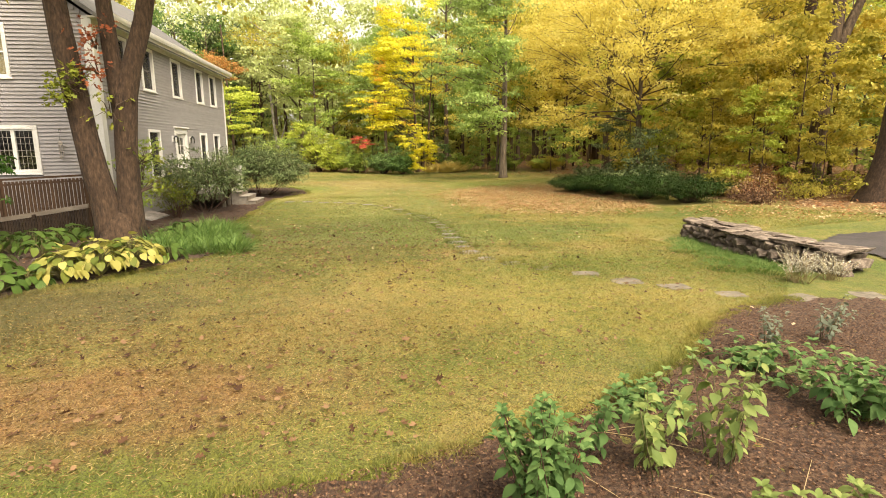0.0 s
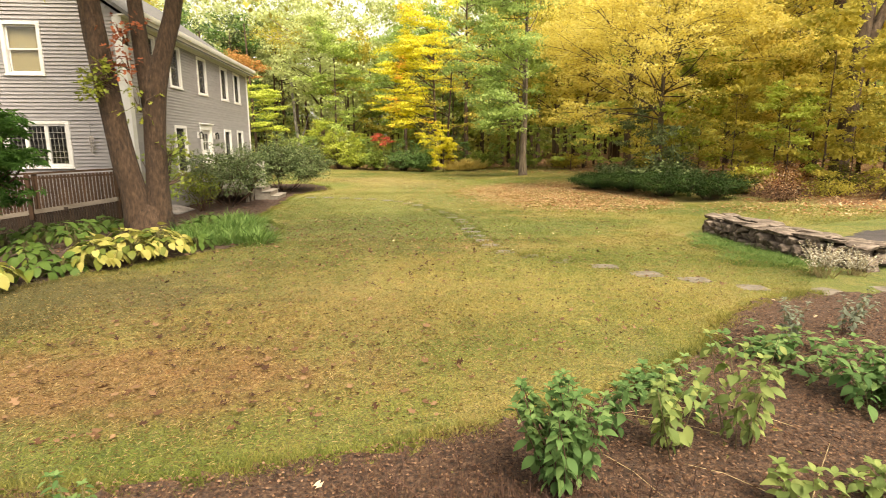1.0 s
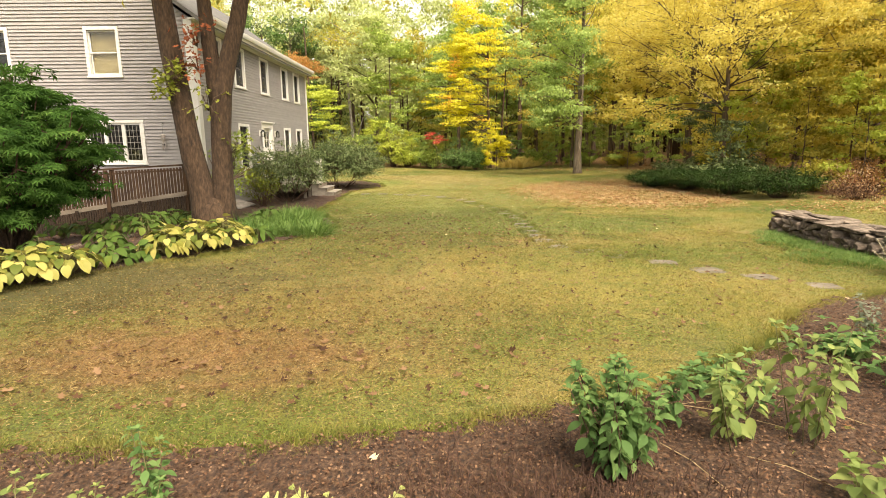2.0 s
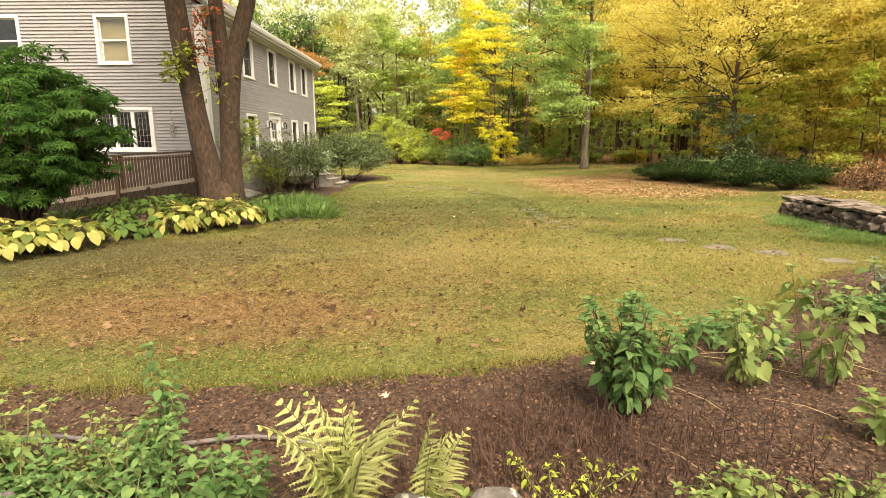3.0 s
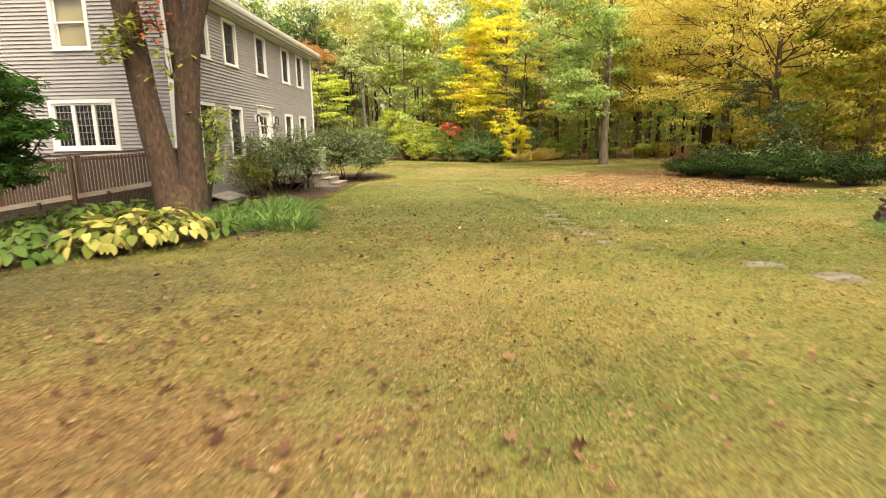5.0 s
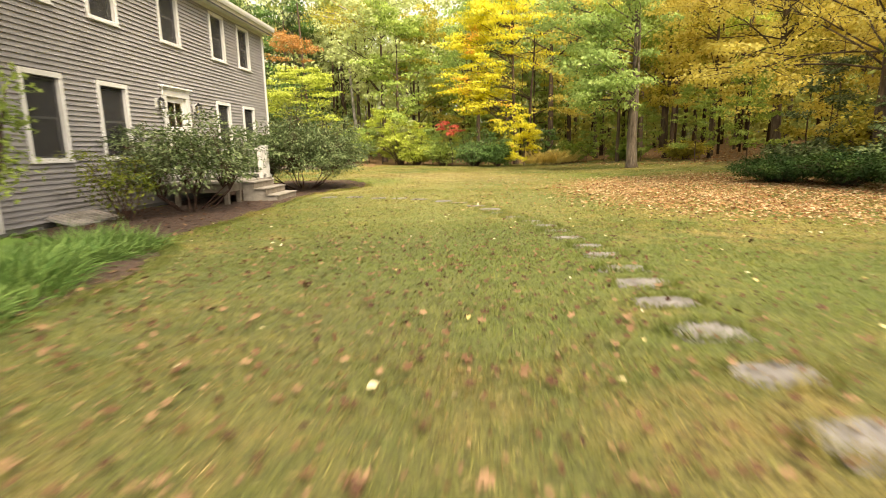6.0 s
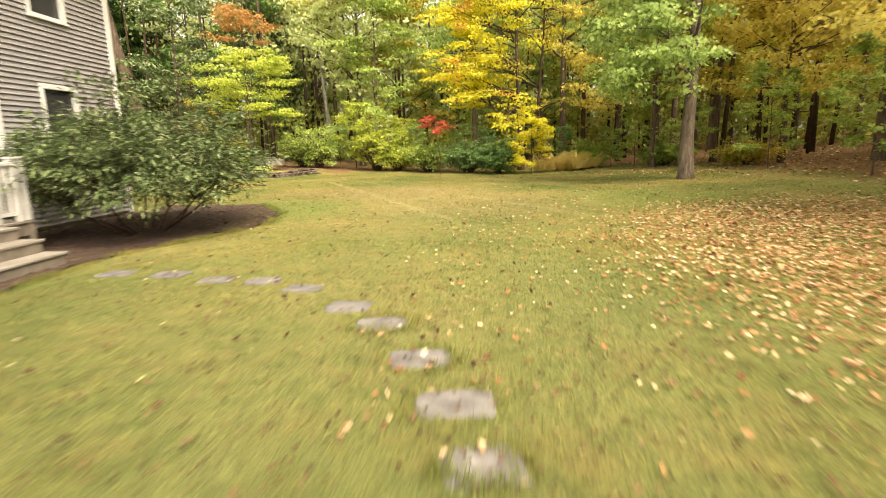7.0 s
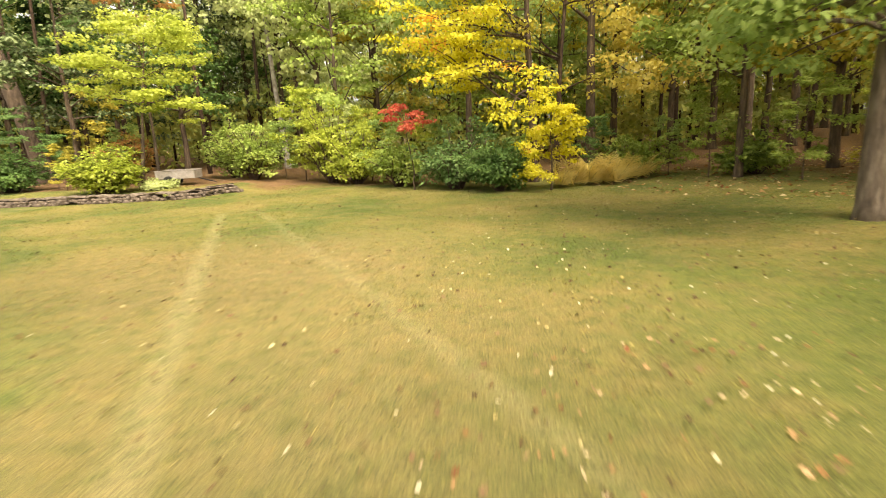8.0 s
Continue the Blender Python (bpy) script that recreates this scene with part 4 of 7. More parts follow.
for x0, x1 in zip(xs, xs[1:]):
    b.add([(x0, y0, rbot(x0) + d) for d in (0.03, 0.07) for y0 in (RY + 0.14, -0.04)] + [(x1, y0, rbot(x1) + d) for d in (0.03, 0.07) for y0 in (RY + 0.14, -0.04)],
          [(0, 1, 3, 2), (4, 6, 7, 5), (0, 4, 5, 1), (2, 3, 7, 6), (0, 2, 6, 4), (1, 5, 7, 3)])
part("ramp_deck", b.mesh("ramp_deck", M_old_wood), ramp_t)


# ---- stones ----
def stone_mesh(seed, sx, sy, sz, flat=0.5, cuts=2, rough=0.035):
    """A rounded, faceted fieldstone about 1 unit before scaling."""
    rng = random.Random(seed)
    bm = bmesh.new()
    bmesh.ops.create_icosphere(bm, subdivisions=cuts, radius=0.5)
    planes = [(Vector((rng.gauss(0, 1), rng.gauss(0, 1), rng.gauss(0, 0.5))).normalized(), rng.uniform(0.24, 0.38)) for _ in range(12)]
    planes += [(Vector((rng.uniform(-0.16, 0.16), rng.uniform(-0.16, 0.16), 1)).normalized(), 0.5 * flat), (Vector((0, 0, -1)), 0.5 * flat)]
    for v in bm.verts:
        for nrm, d in planes:
            e = v.co.dot(nrm) - d
            if e > 0:
                v.co -= nrm * e * 0.94
        q = v.co + Vector((seed * 3.1, 0, 0))
        v.co += noise.noise_vector(q * 3.5) * rough + noise.noise_vector(q * 9) * rough * 0.45
        v.co = Vector((v.co.x * sx, v.co.y * sy, v.co.z * sz))
    me = bpy.data.meshes.new("stone")
    bm.to_mesh(me)
    bm.free()
    me.materials.append(M_stone)
    return me


def block_mesh(seed, sx, sy, sz, skew=0.13):
    """A split, angular fieldstone: a skewed block with chipped corners and worn faces."""
    rng = random.Random(seed)
    bm = bmesh.new()
    bmesh.ops.create_cube(bm, size=1.0)
    for v in bm.verts:
        v.co += Vector((rng.uniform(-skew, skew), rng.uniform(-skew, skew), rng.uniform(-skew, skew) * 0.7))
    bmesh.ops.bevel(bm, geom=bm.edges[:], offset=0.055, segments=1, affect="EDGES")
    bmesh.ops.subdivide_edges(bm, edges=[e for e in bm.edges if e.calc_length() > 0.5], cuts=2, use_grid_fill=True)
    cuts = [(Vector((rng.choice((-1, 1)) * rng.uniform(0.5, 1), rng.choice((-1, 1)) * rng.uniform(0.5, 1), rng.uniform(-0.6, 0.6))).normalized(), rng.uniform(0.42, 0.56)) for _ in range(4)]
    for v in bm.verts:
        for nrm, d in cuts:
            e = v.co.dot(nrm) - d
            if e > 0:
                v.co -= nrm * e * 0.95
        v.co += noise.noise_vector(v.co * 2.6 + Vector((seed * 2.3, 0, 0))) * 0.05
        v.co = Vector((v.co.x * sx, v.co.y * sy, v.co.z * sz))
    me = bpy.data.meshes.new("stone")
    bm.to_mesh(me)
    bm.free()
    me.materials.append(M_stone)
    return me


LONG = [0.17 + 0.05 * (i % 4) for i in range(14)]
STONES = [block_mesh(i, LONG[i], 0.27 + 0.04 * (i % 2), 0.10 + 0.02 * (i % 3), 0.21) for i in range(14)]
CAPS = [block_mesh(20 + i, 0.40 + 0.1 * (i % 3), 0.36 + 0.05 * (i % 2), 0.055 + 0.018 * (i % 3), 0.14) for i in range(9)]


def dry_wall(name, label, pts, height, thick, rows, step, seed, scale=1.0):
    rng = random.Random(seed)
    t = thing(name, label, "stone wall")
    for (x0, y0), (x1, y1) in zip(pts, pts[1:]):
        L = math.hypot(x1 - x0, y1 - y0)
        ux, uy = (x1 - x0) / L, (y1 - y0) / L
        ang = math.degrees(math.atan2(uy, ux))
        for r in range(rows):
            off = rng.uniform(0, step)
            for side in (-1, 1):
                s = off
                while s < L:
                    last = r == rows - 1
                    k = rng.randrange(9 if last else 14)
                    sc = scale * rng.uniform(0.85, 1.15)
                    span = (0.40 + 0.1 * (k % 3) if last else LONG[k]) * sc
                    d = side * (thick / 2 - (0.17 if last else 0.12) * scale - 0.012 * r) + rng.uniform(-0.035, 0.035)
                    x, y = x0 + ux * (s + span / 2) - uy * d, y0 + uy * (s + span / 2) + ux * d
                    z = gz(x, y) + height * (r + (0.42 if not last else 0.5)) / rows
                    ob = part("stone", (CAPS if last else STONES)[k], t)
                    tip = 6 if last else 19
                    ob.matrix_basis = pose(x, y, z, rng.uniform(-8, 8), rng.uniform(-tip, tip), ang + rng.uniform(-14, 14)) @ Matrix.Diagonal((sc, sc, sc if last else height / rows / 0.112 * rng.uniform(0.9, 1.2), 1))
                    s += span * (0.92 if last else 0.97)
    return t


dry_wall("stone_wall", "dry-laid wall of weathered flat fieldstones beside the driveway", [(14.92, -5.55), (14.72, -7.8), (15.08, -9.5)], 0.42, 0.75, 4, 0.28, 3)
dry_wall("low_stone_wall", "low tumbled wall of dark flat stones at the far lawn edge", [(-0.5, 33.1), (-2.6, 31.3), (-6.0, 30.8), (-12, 30.4)], 0.32, 0.55, 3, 0.45, 8, 0.9)

# boulders along the bank
front = thing("boulder_edging", "row of big grey lichen-spotted boulders edging the garden bed", "boulders")
M_lichen, n_, l_, s_ = material("lichen spotted boulder")
co_ = n_.new("ShaderNodeTexCoord").outputs["Object"]
base_ = ramp(n_, l_, noise_tex(n_, l_, 3.5, 8.0, 0.7, co_), [(0.3, (0.045, 0.036, 0.03)), (0.52, (0.11, 0.095, 0.082)), (0.75, (0.24, 0.215, 0.19))])
v_ = n_.new("ShaderNodeTexVoronoi")
v_.inputs["Scale"].default_value = 13.0
l_.new(co_, v_.inputs["Vector"])
spot_ = math_node(n_, l_, "SUBTRACT", math_node(n_, l_, "ADD", v_.outputs["Distance"], math_node(n_, l_, "MULTIPLY", noise_tex(n_, l_, 11, 5.0, 0.7, co_), 1.1)), 0.0)
zone_ = ramp(n_, l_, noise_tex(n_, l_, 1.6, 2.0, 0.5, co_), [(0.40, (0, 0, 0)), (0.52, (1, 1, 1))])
mask_ = mix(n_, l_, 1.0, ramp(n_, l_, spot_, [(0.70, (0.9, 0.9, 0.9)), (0.80, (0, 0, 0))]), zone_, "MULTIPLY")
l_.new(mix(n_, l_, mask_, base_, (0.58, 0.58, 0.47)), s_.inputs["Base Color"])
s_.inputs["Roughness"].default_value = 0.92
bump(n_, l_, s_, noise_tex(n_, l_, 30, 6.0, 0.7, co_), 0.7, 0.02)
rng = random.Random(5)
bx = 4.6
i = 0
while bx < 11.6:
    w = rng.choice((0.24, 0.32, 0.40, 0.44, 0.50, 0.56))
    me = stone_mesh(60 + i, 1, 1, 1, 0.5, 4, 0.05)
    me.materials[0] = M_lichen
    me.polygons.foreach_set("use_smooth", [True] * len(me.polygons))
    for row, yy, zz in ((0, -15.76, 0.29), (1, -16.2, 0.27)):
        ob = part("boulder", me, front)
        hgt = rng.uniform(0.60, 0.66) + (0.08 if bx > 9.2 else 0.0)
        ob.matrix_basis = pose(bx + w / 2 + row * 0.17, yy + rng.uniform(-0.05, 0.05), zz, rng.uniform(-8, 8), rng.uniform(-6, 6), rng.uniform(-14, 14) + 180 * row) @ Matrix.Diagonal((w * 1.75, 0.72, hgt * 1.12, 1))
    bx += w
    i += 1

# stepping stones
pavers = [(14.3, -10.7), (13.35, -10.68), (12.5, -10.4), (11.95, -9.93), (11.4, -9.56), (10.98, -9.0), (10.5, -8.5), (10.05, -8.0), (9.65, -7.5), (9.5, -6.88), (9.49, -6.26), (9.45, -5.63), (9.44, -4.95), (9.48, -4.35), (9.48, -3.7),
          (9.5, -2.92), (9.49, -2.22), (9.42, -1.38), (9.37, -0.53), (9.32, 0.24), (9.17, 0.95), (8.93, 1.62), (8.67, 2.42), (8.5, 3.05), (8.23, 3.75), (7.83, 4.55), (7.42, 5.1), (6.74, 5.85), (6.14, 6.22), (5.56, 6.25), (4.85, 6.5), (4.1, 6.57)]
rng = random.Random(12)
PAVER_GAPS = []
for i, (x, y) in enumerate(pavers):
    k = 14
    b = Build()
    rad = [rng.uniform(0.84, 1.04) for _ in range(k)]
    sx, sy = rng.uniform(0.21, 0.26), rng.uniform(0.15, 0.20)
    ang = rng.uniform(-0.25, 0.25)
    ring = []
    for j in range(k):
        a = 2 * math.pi * j / k
        c, s = abs(math.cos(a)) ** 0.4 * math.copysign(1, math.cos(a)), abs(math.sin(a)) ** 0.4 * math.copysign(1, math.sin(a))
        px, py = sx * c * rad[j], sy * s * rad[j]
        ring.append((px * math.cos(ang) - py * math.sin(ang), px * math.sin(ang) + py * math.cos(ang)))
    sunk = 5 < i < 9
    zt = 0.005 if sunk else 0.006 if i < 23 else 0.012
    b.add([(p[0], p[1], -0.04) for p in ring] + [(p[0], p[1], zt - 0.008) for p in ring] + [(p[0] * 0.95, p[1] * 0.95, zt + rng.uniform(-0.002, 0.003)) for p in ring],
          [(j, (j + 1) % k, (j + 1) % k + k, j + k) for j in range(k)] + [(j + k, (j + 1) % k + k, (j + 1) % k + 2 * k, j + 2 * k) for j in range(k)] + [tuple(range(2 * k, 3 * k))])
    ob = tagged(new("stepping_stone", b.mesh("stepping_stone", M_paver_old if i < 9 else M_paver)), "flat grey stepping stone sunk in the lawn", "stepping stone", "stepping stone path")
    ob.location = (x, y, gz(x, y))
    PAVER_GAPS.append((x, y, 0.15, 0.09) if sunk else (x, y, 0.19, 0.115) if i < 23 else (x, y, 0.23, 0.17))


# ---- trees ----
def tree_shapes(seed, height, radius, base, crown_r, n_limbs, per, leaf, flat=0.3, spread=1.0, lean=(0, 0), twigs=4, sides=8, shape=LEAF, fine=True, toward=None, limb=0.36):
    """Trunk and crown meshes of one tree. base: height of the lowest limbs."""
    rng, rs = random.Random(seed), np.random.RandomState(seed)
    b = Build()
    k = 9
    pts = [Vector((lean[0] * (i / k) ** 1.2 * height + rng.uniform(-0.05, 0.05) * (i > 0), lean[1] * (i / k) ** 1.2 * height + rng.uniform(-0.05, 0.05) * (i > 0), height * 0.88 * i / k - (0.25 if i == 0 else 0))) for i in range(k + 1)]
    pts.insert(1, pts[0].lerp(pts[1], 0.28))
    rad = [radius * 1.55, radius * 1.12] + [radius * (1 - 0.85 * i / k) for i in range(1, k + 1)]
    b.tube(pts, rad, sides, 0.06, rng)
    tips, lb = [], Build()
    for i in range(n_limbs):
        f = rng.random() ** 0.85
        z = base + (height * 0.86 - base) * f
        t = min(0.999, z / (height * 0.88)) * k
        p = pts[min(k, int(t) + 1)].lerp(pts[min(k + 1, int(t) + 2)], t - int(t))
        a = i * 2.399 + rng.uniform(-0.5, 0.5)
        if toward is not None and rng.random() < 0.82:
            a = radians(toward) + rng.gauss(0, 0.6)
        reach = crown_r * (1.0 - 0.55 * abs(f - 0.3)) * rng.uniform(0.75, 1.1)
        d = Vector((math.cos(a), math.sin(a), rng.uniform(0.1, 0.9)))
        path = branch_path(rng, p, d, reach, 5, 0.03)
        r0 = radius * (limb - 0.55 * limb * f)
        lb.tube(path, [r0 * (1 - 0.16 * j) for j in range(6)], 5 if fine else 4)
        tips += path[-2:]
        for j in range(twigs):
            q = path[rng.randint(1, 4)]
            tw = branch_path(rng, q, (path[-1] - path[0]).normalized() + Vector((rng.uniform(-1, 1), rng.uniform(-1, 1), rng.uniform(-0.4, 0.5))), reach * rng.uniform(0.3, 0.55), 3, 0.05)
            if fine:
                lb.tube(tw, [r0 * 0.34, r0 * 0.28, r0 * 0.2, r0 * 0.1], 4)
            tips += tw[-1:]
    c = np.array([tuple(p) for p in tips])
    pos, way, up = puff_points(rs, c, per, spread * rs.uniform(0.6, 1.25, len(c)), flat)
    ln = leaf * rs.uniform(0.7, 1.2, len(pos))
    return b, lb, (pos, way, up, ln, ln * 0.78, shape)


def tree(name, label, shapes, bark, leafmat, cat="tree", group="", at=(0, 0), rz=0.0, s=1.0, meshes=None):
    t = thing(name, label, cat, group)
    if meshes is None:
        b, lb, lv = shapes
        meshes = (b.mesh("trunk", bark, True), lb.mesh("branchwork", bark, True), leaves("crown", *lv[:5], leafmat, lv[5]))
    tr = part("trunk", meshes[0], t)
    lm = part("branchwork", meshes[1], t, "", "stuff")
    cr = part("crown", meshes[2], t)
    for ob, m in ((tr, bark), (lm, bark), (cr, leafmat)):
        ob.material_slots[0].link = "OBJECT"
        ob.material_slots[0].material = m
    t.matrix_basis = Matrix.LocRotScale((at[0], at[1], gz(*at)), Euler((0, 0, radians(rz))), (s, s, s))
    return t, meshes


F_shoot = foliage("young oak leaves", [(0.1, (0.10, 0.15, 0.02)), (0.9, (0.30, 0.30, 0.05))], 0.35, 2.0)
F_rust = foliage("rusty oak leaves", [(0.1, (0.16, 0.04, 0.02)), (0.9, (0.42, 0.14, 0.06))], 0.35, 2.0)


# twin-stemmed tree in the bed before the house
def twin_tree():
    rng, rs = random.Random(31), np.random.RandomState(31)
    t = thing("twin_oak", "twin-stemmed tree with reddish furrowed bark rising from the bed", "tree")
    b = Build()
    b.tube([(0.0, 0, -0.4), (0.0, 0, -0.02), (0.0, 0, 0.12), (0.0, 0, 0.33), (0.0, 0, 0.52), (0.02, 0.0, 0.68), (0.02, 0, 0.8)], [0.76, 0.62, 0.51, 0.43, 0.37, 0.26, 0.08], 16, 0.06, rng)
    left = [(-0.13, 0, 0.05), (-0.17, 0, 0.5), (-0.25, 0, 1.0), (-0.36, 0, 1.6), (-0.45, 0.02, 2.3), (-0.55, 0.05, 3.2), (-0.67, 0.1, 4.3), (-0.78, 0.15, 5.6), (-0.95, 0.2, 7.4), (-1.0, 0.2, 9.5)]
    b.tube(left, [0.41, 0.33, 0.268, 0.255, 0.245, 0.235, 0.22, 0.20, 0.155, 0.085], 14, 0.045, rng)
    part("trunk", b.mesh("trunk", M_bark_red, True), t)
    b = Build()
    right = [(0.18, 0, 0.05), (0.21, 0, 0.5), (0.245, 0, 1.0), (0.265, 0, 1.5), (0.28, 0, 2.1), (0.32, 0.0, 2.7), (0.40, 0.0, 3.2), (0.56, 0, 3.8), (0.84, 0.05, 4.7), (1.08, 0.1, 5.8), (1.5, 0.2, 8.2)]
    b.tube(right, [0.37, 0.29, 0.245, 0.23, 0.225, 0.235, 0.225, 0.20, 0.18, 0.155, 0.08], 14, 0.045, rng)
    part("stem", b.mesh("stem", M_bark_red, True), t)
    b = Build()
    r3 = [(0.30, 0, 2.75), (0.24, 0.02, 3.4), (0.18, 0.05, 4.2), (0.1, 0.2, 5.6), (0.0, 0.5, 8.0)]
    b.tube(r3, [0.21, 0.185, 0.165, 0.14, 0.07], 10, 0.05, rng)
    part("stem", b.mesh("stem", M_bark_red, True), t)
    tips = []
    for stem in (left[-3:], right[-2:], r3[-2:]):
        for i in range(13):
            p = Vector(stem[0]).lerp(Vector(stem[-1]), rng.random())
            a = rng.uniform(0, 6.283)
            path = branch_path(rng, p, (math.cos(a), math.sin(a), rng.uniform(0.25, 0.8)), rng.uniform(2.0, 4.8), 5)
            part("bough", Build().tube(path, [0.07, 0.06, 0.05, 0.035, 0.025, 0.012], 5).mesh("bough", M_bark_red, True), t)
            tips += path[2:]
    # unseen crown above 6 m, made dense to shade the gable and bed
    pos, way, up = clump_points(rs, np.array([tuple(p) for p in tips if p.z > 6.0]), 60, 1.1, 0.45)
    part("crown", leaves("crown", pos, way, up, 0.19, 0.14, F_olive), t)
    # shoots sprouting from the stems
    for c, r, mat, n in (((-0.52, -0.32, 3.35), 0.32, F_shoot, 170), ((-0.12, -0.25, 3.75), 0.28, F_rust, 50), ((-0.1, -0.25, 4.3), 0.34, F_rust, 70), ((0.1, -0.2, 2.9), 0.35, F_shoot, 40), ((0.72, -0.2, 1.9), 0.26, F_shoot, 40), ((0.75, -0.1, 1.3), 0.22, F_shoot, 20)):
        for i in range(7):
            e = Vector(c) + Vector((rng.uniform(-r, r), rng.uniform(-r, r * 0.3), rng.uniform(-r, r)))
            sb = Build().tube([(c[0] * 0.6, 0, c[2] - 0.2), Vector(c).lerp(e, 0.4), e], [0.012, 0.008, 0.003], 4)
            pos, way, up = clump_points(rs, np.array([tuple(e)]), max(2, n // 7), 0.16, 0.7)
            sh = part("shoot", sb.mesh("shoot", M_twig), t)
            part("shoot_leaves", leaves("shoot_leaves", pos, way, up, 0.145, 0.095, mat, LOBED), sh)
    t.matrix_basis = pose(2.1, -4.35, gz(1.9, -4.35), 0, 0, 14)


twin_tree()

# maple with a straight grey trunk at the lawn edge
sh = tree_shapes(41, 15, 0.25, 2.7, 4.2, 42, 74, 0.155, 0.26, 0.85, twigs=6, toward=168, limb=0.24)
tree("maple", "maple with straight grey trunk and sage green boughs", sh, M_bark_grey, F_sage, at=(16.95, 21.5), rz=40, s=1.08)
# low green boughs before it
sh = tree_shapes(43, 8.5, 0.12, 2.6, 3.0, 26, 80, 0.15, 0.5, 0.6)
tree("young_maple", "young maple with layered green leaves among the trunks", sh, M_bark, F_green, at=(18.6, 30.6), rz=10, s=1.25)
# bright yellow maple
sh = tree_shapes(47, 15, 0.17, 1.6, 4.6, 46, 84, 0.145, 0.2, 0.85, twigs=4, toward=200, lean=(-0.03, 0))
tree("yellow_maple", "spreading maple in bright yellow autumn leaf with orange sprays", sh, M_bark, F_yellow, at=(11.7, 33.2), rz=0, s=1.02)
sh = tree_shapes(49, 13, 0.13, 3.4, 3.0, 20, 36, 0.15, 0.26, 0.75, twigs=3, lean=(0.04, 0))
tree("yellow_maple", "slim maple with thin olive leaf behind the yellow one", sh, M_bark_red, F_olive, at=(12.7, 33.8))
sh = tree_shapes(48, 7, 0.08, 0.8, 2.4, 20, 60, 0.2, 0.5, 0.7, twigs=3)
_, YM = tree("yellow_sapling", "low yellow maple sapling at the wood's edge", sh, M_bark, F_yellow, at=(12.0, 30.2), rz=20, s=0.5)
# yellow-green small maple
sh = tree_shapes(53, 7.0, 0.09, 2.9, 2.9, 17, 95, 0.135, 0.10, 0.85, lean=(0.15, 0))
_, LM = tree("lime_maple", "small maple with layered yellow green leaves", sh, M_bark, F_lime, at=(-5.6, 34.2), rz=0, s=1.07)
sh = tree_shapes(54, 10.2, 0.08, 6.8, 2.3, 11, 46, 0.16, 0.3, 0.65, twigs=2)
tree("orange_maple", "slender maple turning orange behind the lawn", sh, M_bark, F_orange, at=(-5.6, 35.6), rz=120, s=1.07)
sh = tree_shapes(57, 3.5, 0.03, 2.0, 0.95, 7, 24, 0.13, 0.3, 0.34, twigs=2, sides=5, lean=(-0.12, 0))
tree("red_sapling", "slender maple sapling in bright red leaf", sh, M_twig, F_red, "sapling", at=(7.0, 31.6), rz=0)
sh = tree_shapes(58, 4.8, 0.07, 0.8, 2.6, 13, 80, 0.13, 0.08, 0.7, twigs=2, sides=6)
tree("dogwood", "low tree with flat layers of broad green leaves at the wall", sh, M_bark, F_buckeye_light, at=(-12.6, 33.8), rz=30, s=0.85)
# golden trees
sh = tree_shapes(59, 9.4, 0.20, 2.9, 6.0, 42, 84, 0.118, 0.34, 0.82, twigs=9, limb=0.2)
_, GM = tree("golden_tree", "tall tree in golden orange autumn leaf", sh, M_bark, F_gold, "tree", "golden trees", (20.7, 9.0), 0)
for x, y, rz, s, mat in ((25.5, 23.5, 120, 1.45, F_gold), (30.0, 16.5, 250, 1.4, F_olive)):
    tree("golden_tree", "tall tree in golden orange autumn leaf" if mat is F_gold else "tall tree in olive and gold autumn leaf", None, M_bark, mat, "tree", "golden trees", (x, y), rz, s, GM)

# generic forest trees: three shapes in several colours
FOREST = [tree_shapes(71, 16, 0.19, 3.2, 4.2, 24, 52, 0.25, 0.3, 1.0, twigs=3, sides=7, fine=False), tree_shapes(72, 14, 0.15, 2.4, 3.6, 24, 52, 0.24, 0.3, 0.95, twigs=3, sides=7, fine=False), tree_shapes(73, 18, 0.24, 5.0, 5.0, 24, 52, 0.26, 0.3, 1.1, twigs=3, sides=7, fine=False)]
FM = [(b.mesh("trunk", M_bark, True), lb.mesh("branchwork", M_bark, True), leaves("crown", *lv[:5], F_green, lv[5])) for b, lb, lv in FOREST]
SAP = tree_shapes(77, 5.8, 0.045, 0.8, 1.9, 18, 50, 0.15, 0.4, 0.48, twigs=2, sides=6, fine=False)
SM = (SAP[0].mesh("trunk", M_bark, True), SAP[1].mesh("branchwork", M_bark, True), leaves("crown", *SAP[2][:5], F_green, SAP[2][5]))
rng = random.Random(99)


def wood_depth(x, y):
    """Metres inside the wood; below 0 is lawn, house or drive."""
    far = y - (34.5 - 0.12 * max(0.0, x - 6) + 0.05 * max(0.0, -x))
    right = x - (22.0 if y < 14 else 20.5) if y > -4.5 else -1
    left = min(-x - 7.5, y - 38)
    return max(far, right, left)


KIND = {"dark": [F_shrub, F_shrub, F_yew, F_rhodo], "left": [F_pale, F_pale, F_sage, F_pale, F_pale], "mid": [F_green, F_sage, F_olive, F_sage], "right": [F_gold, F_olive, F_olive, F_gold, F_lime]}
placed = [(20.7, 9.0), (30.0, 16.5), (11, 32.6), (16.95, 21.5), (18.6, 30.6), (-5.6, 34.2), (-5.6, 35.6), (25.5, 23.5), (31, 17), (30.5, 29), (35, 9), (22.5, 34), (12.0, 30.2), (-15.0, 39.5), (23.5, -1.95), (26.0, 4.0), (27.9, 8.0), (-3.2, 44.5)]
tries = 0
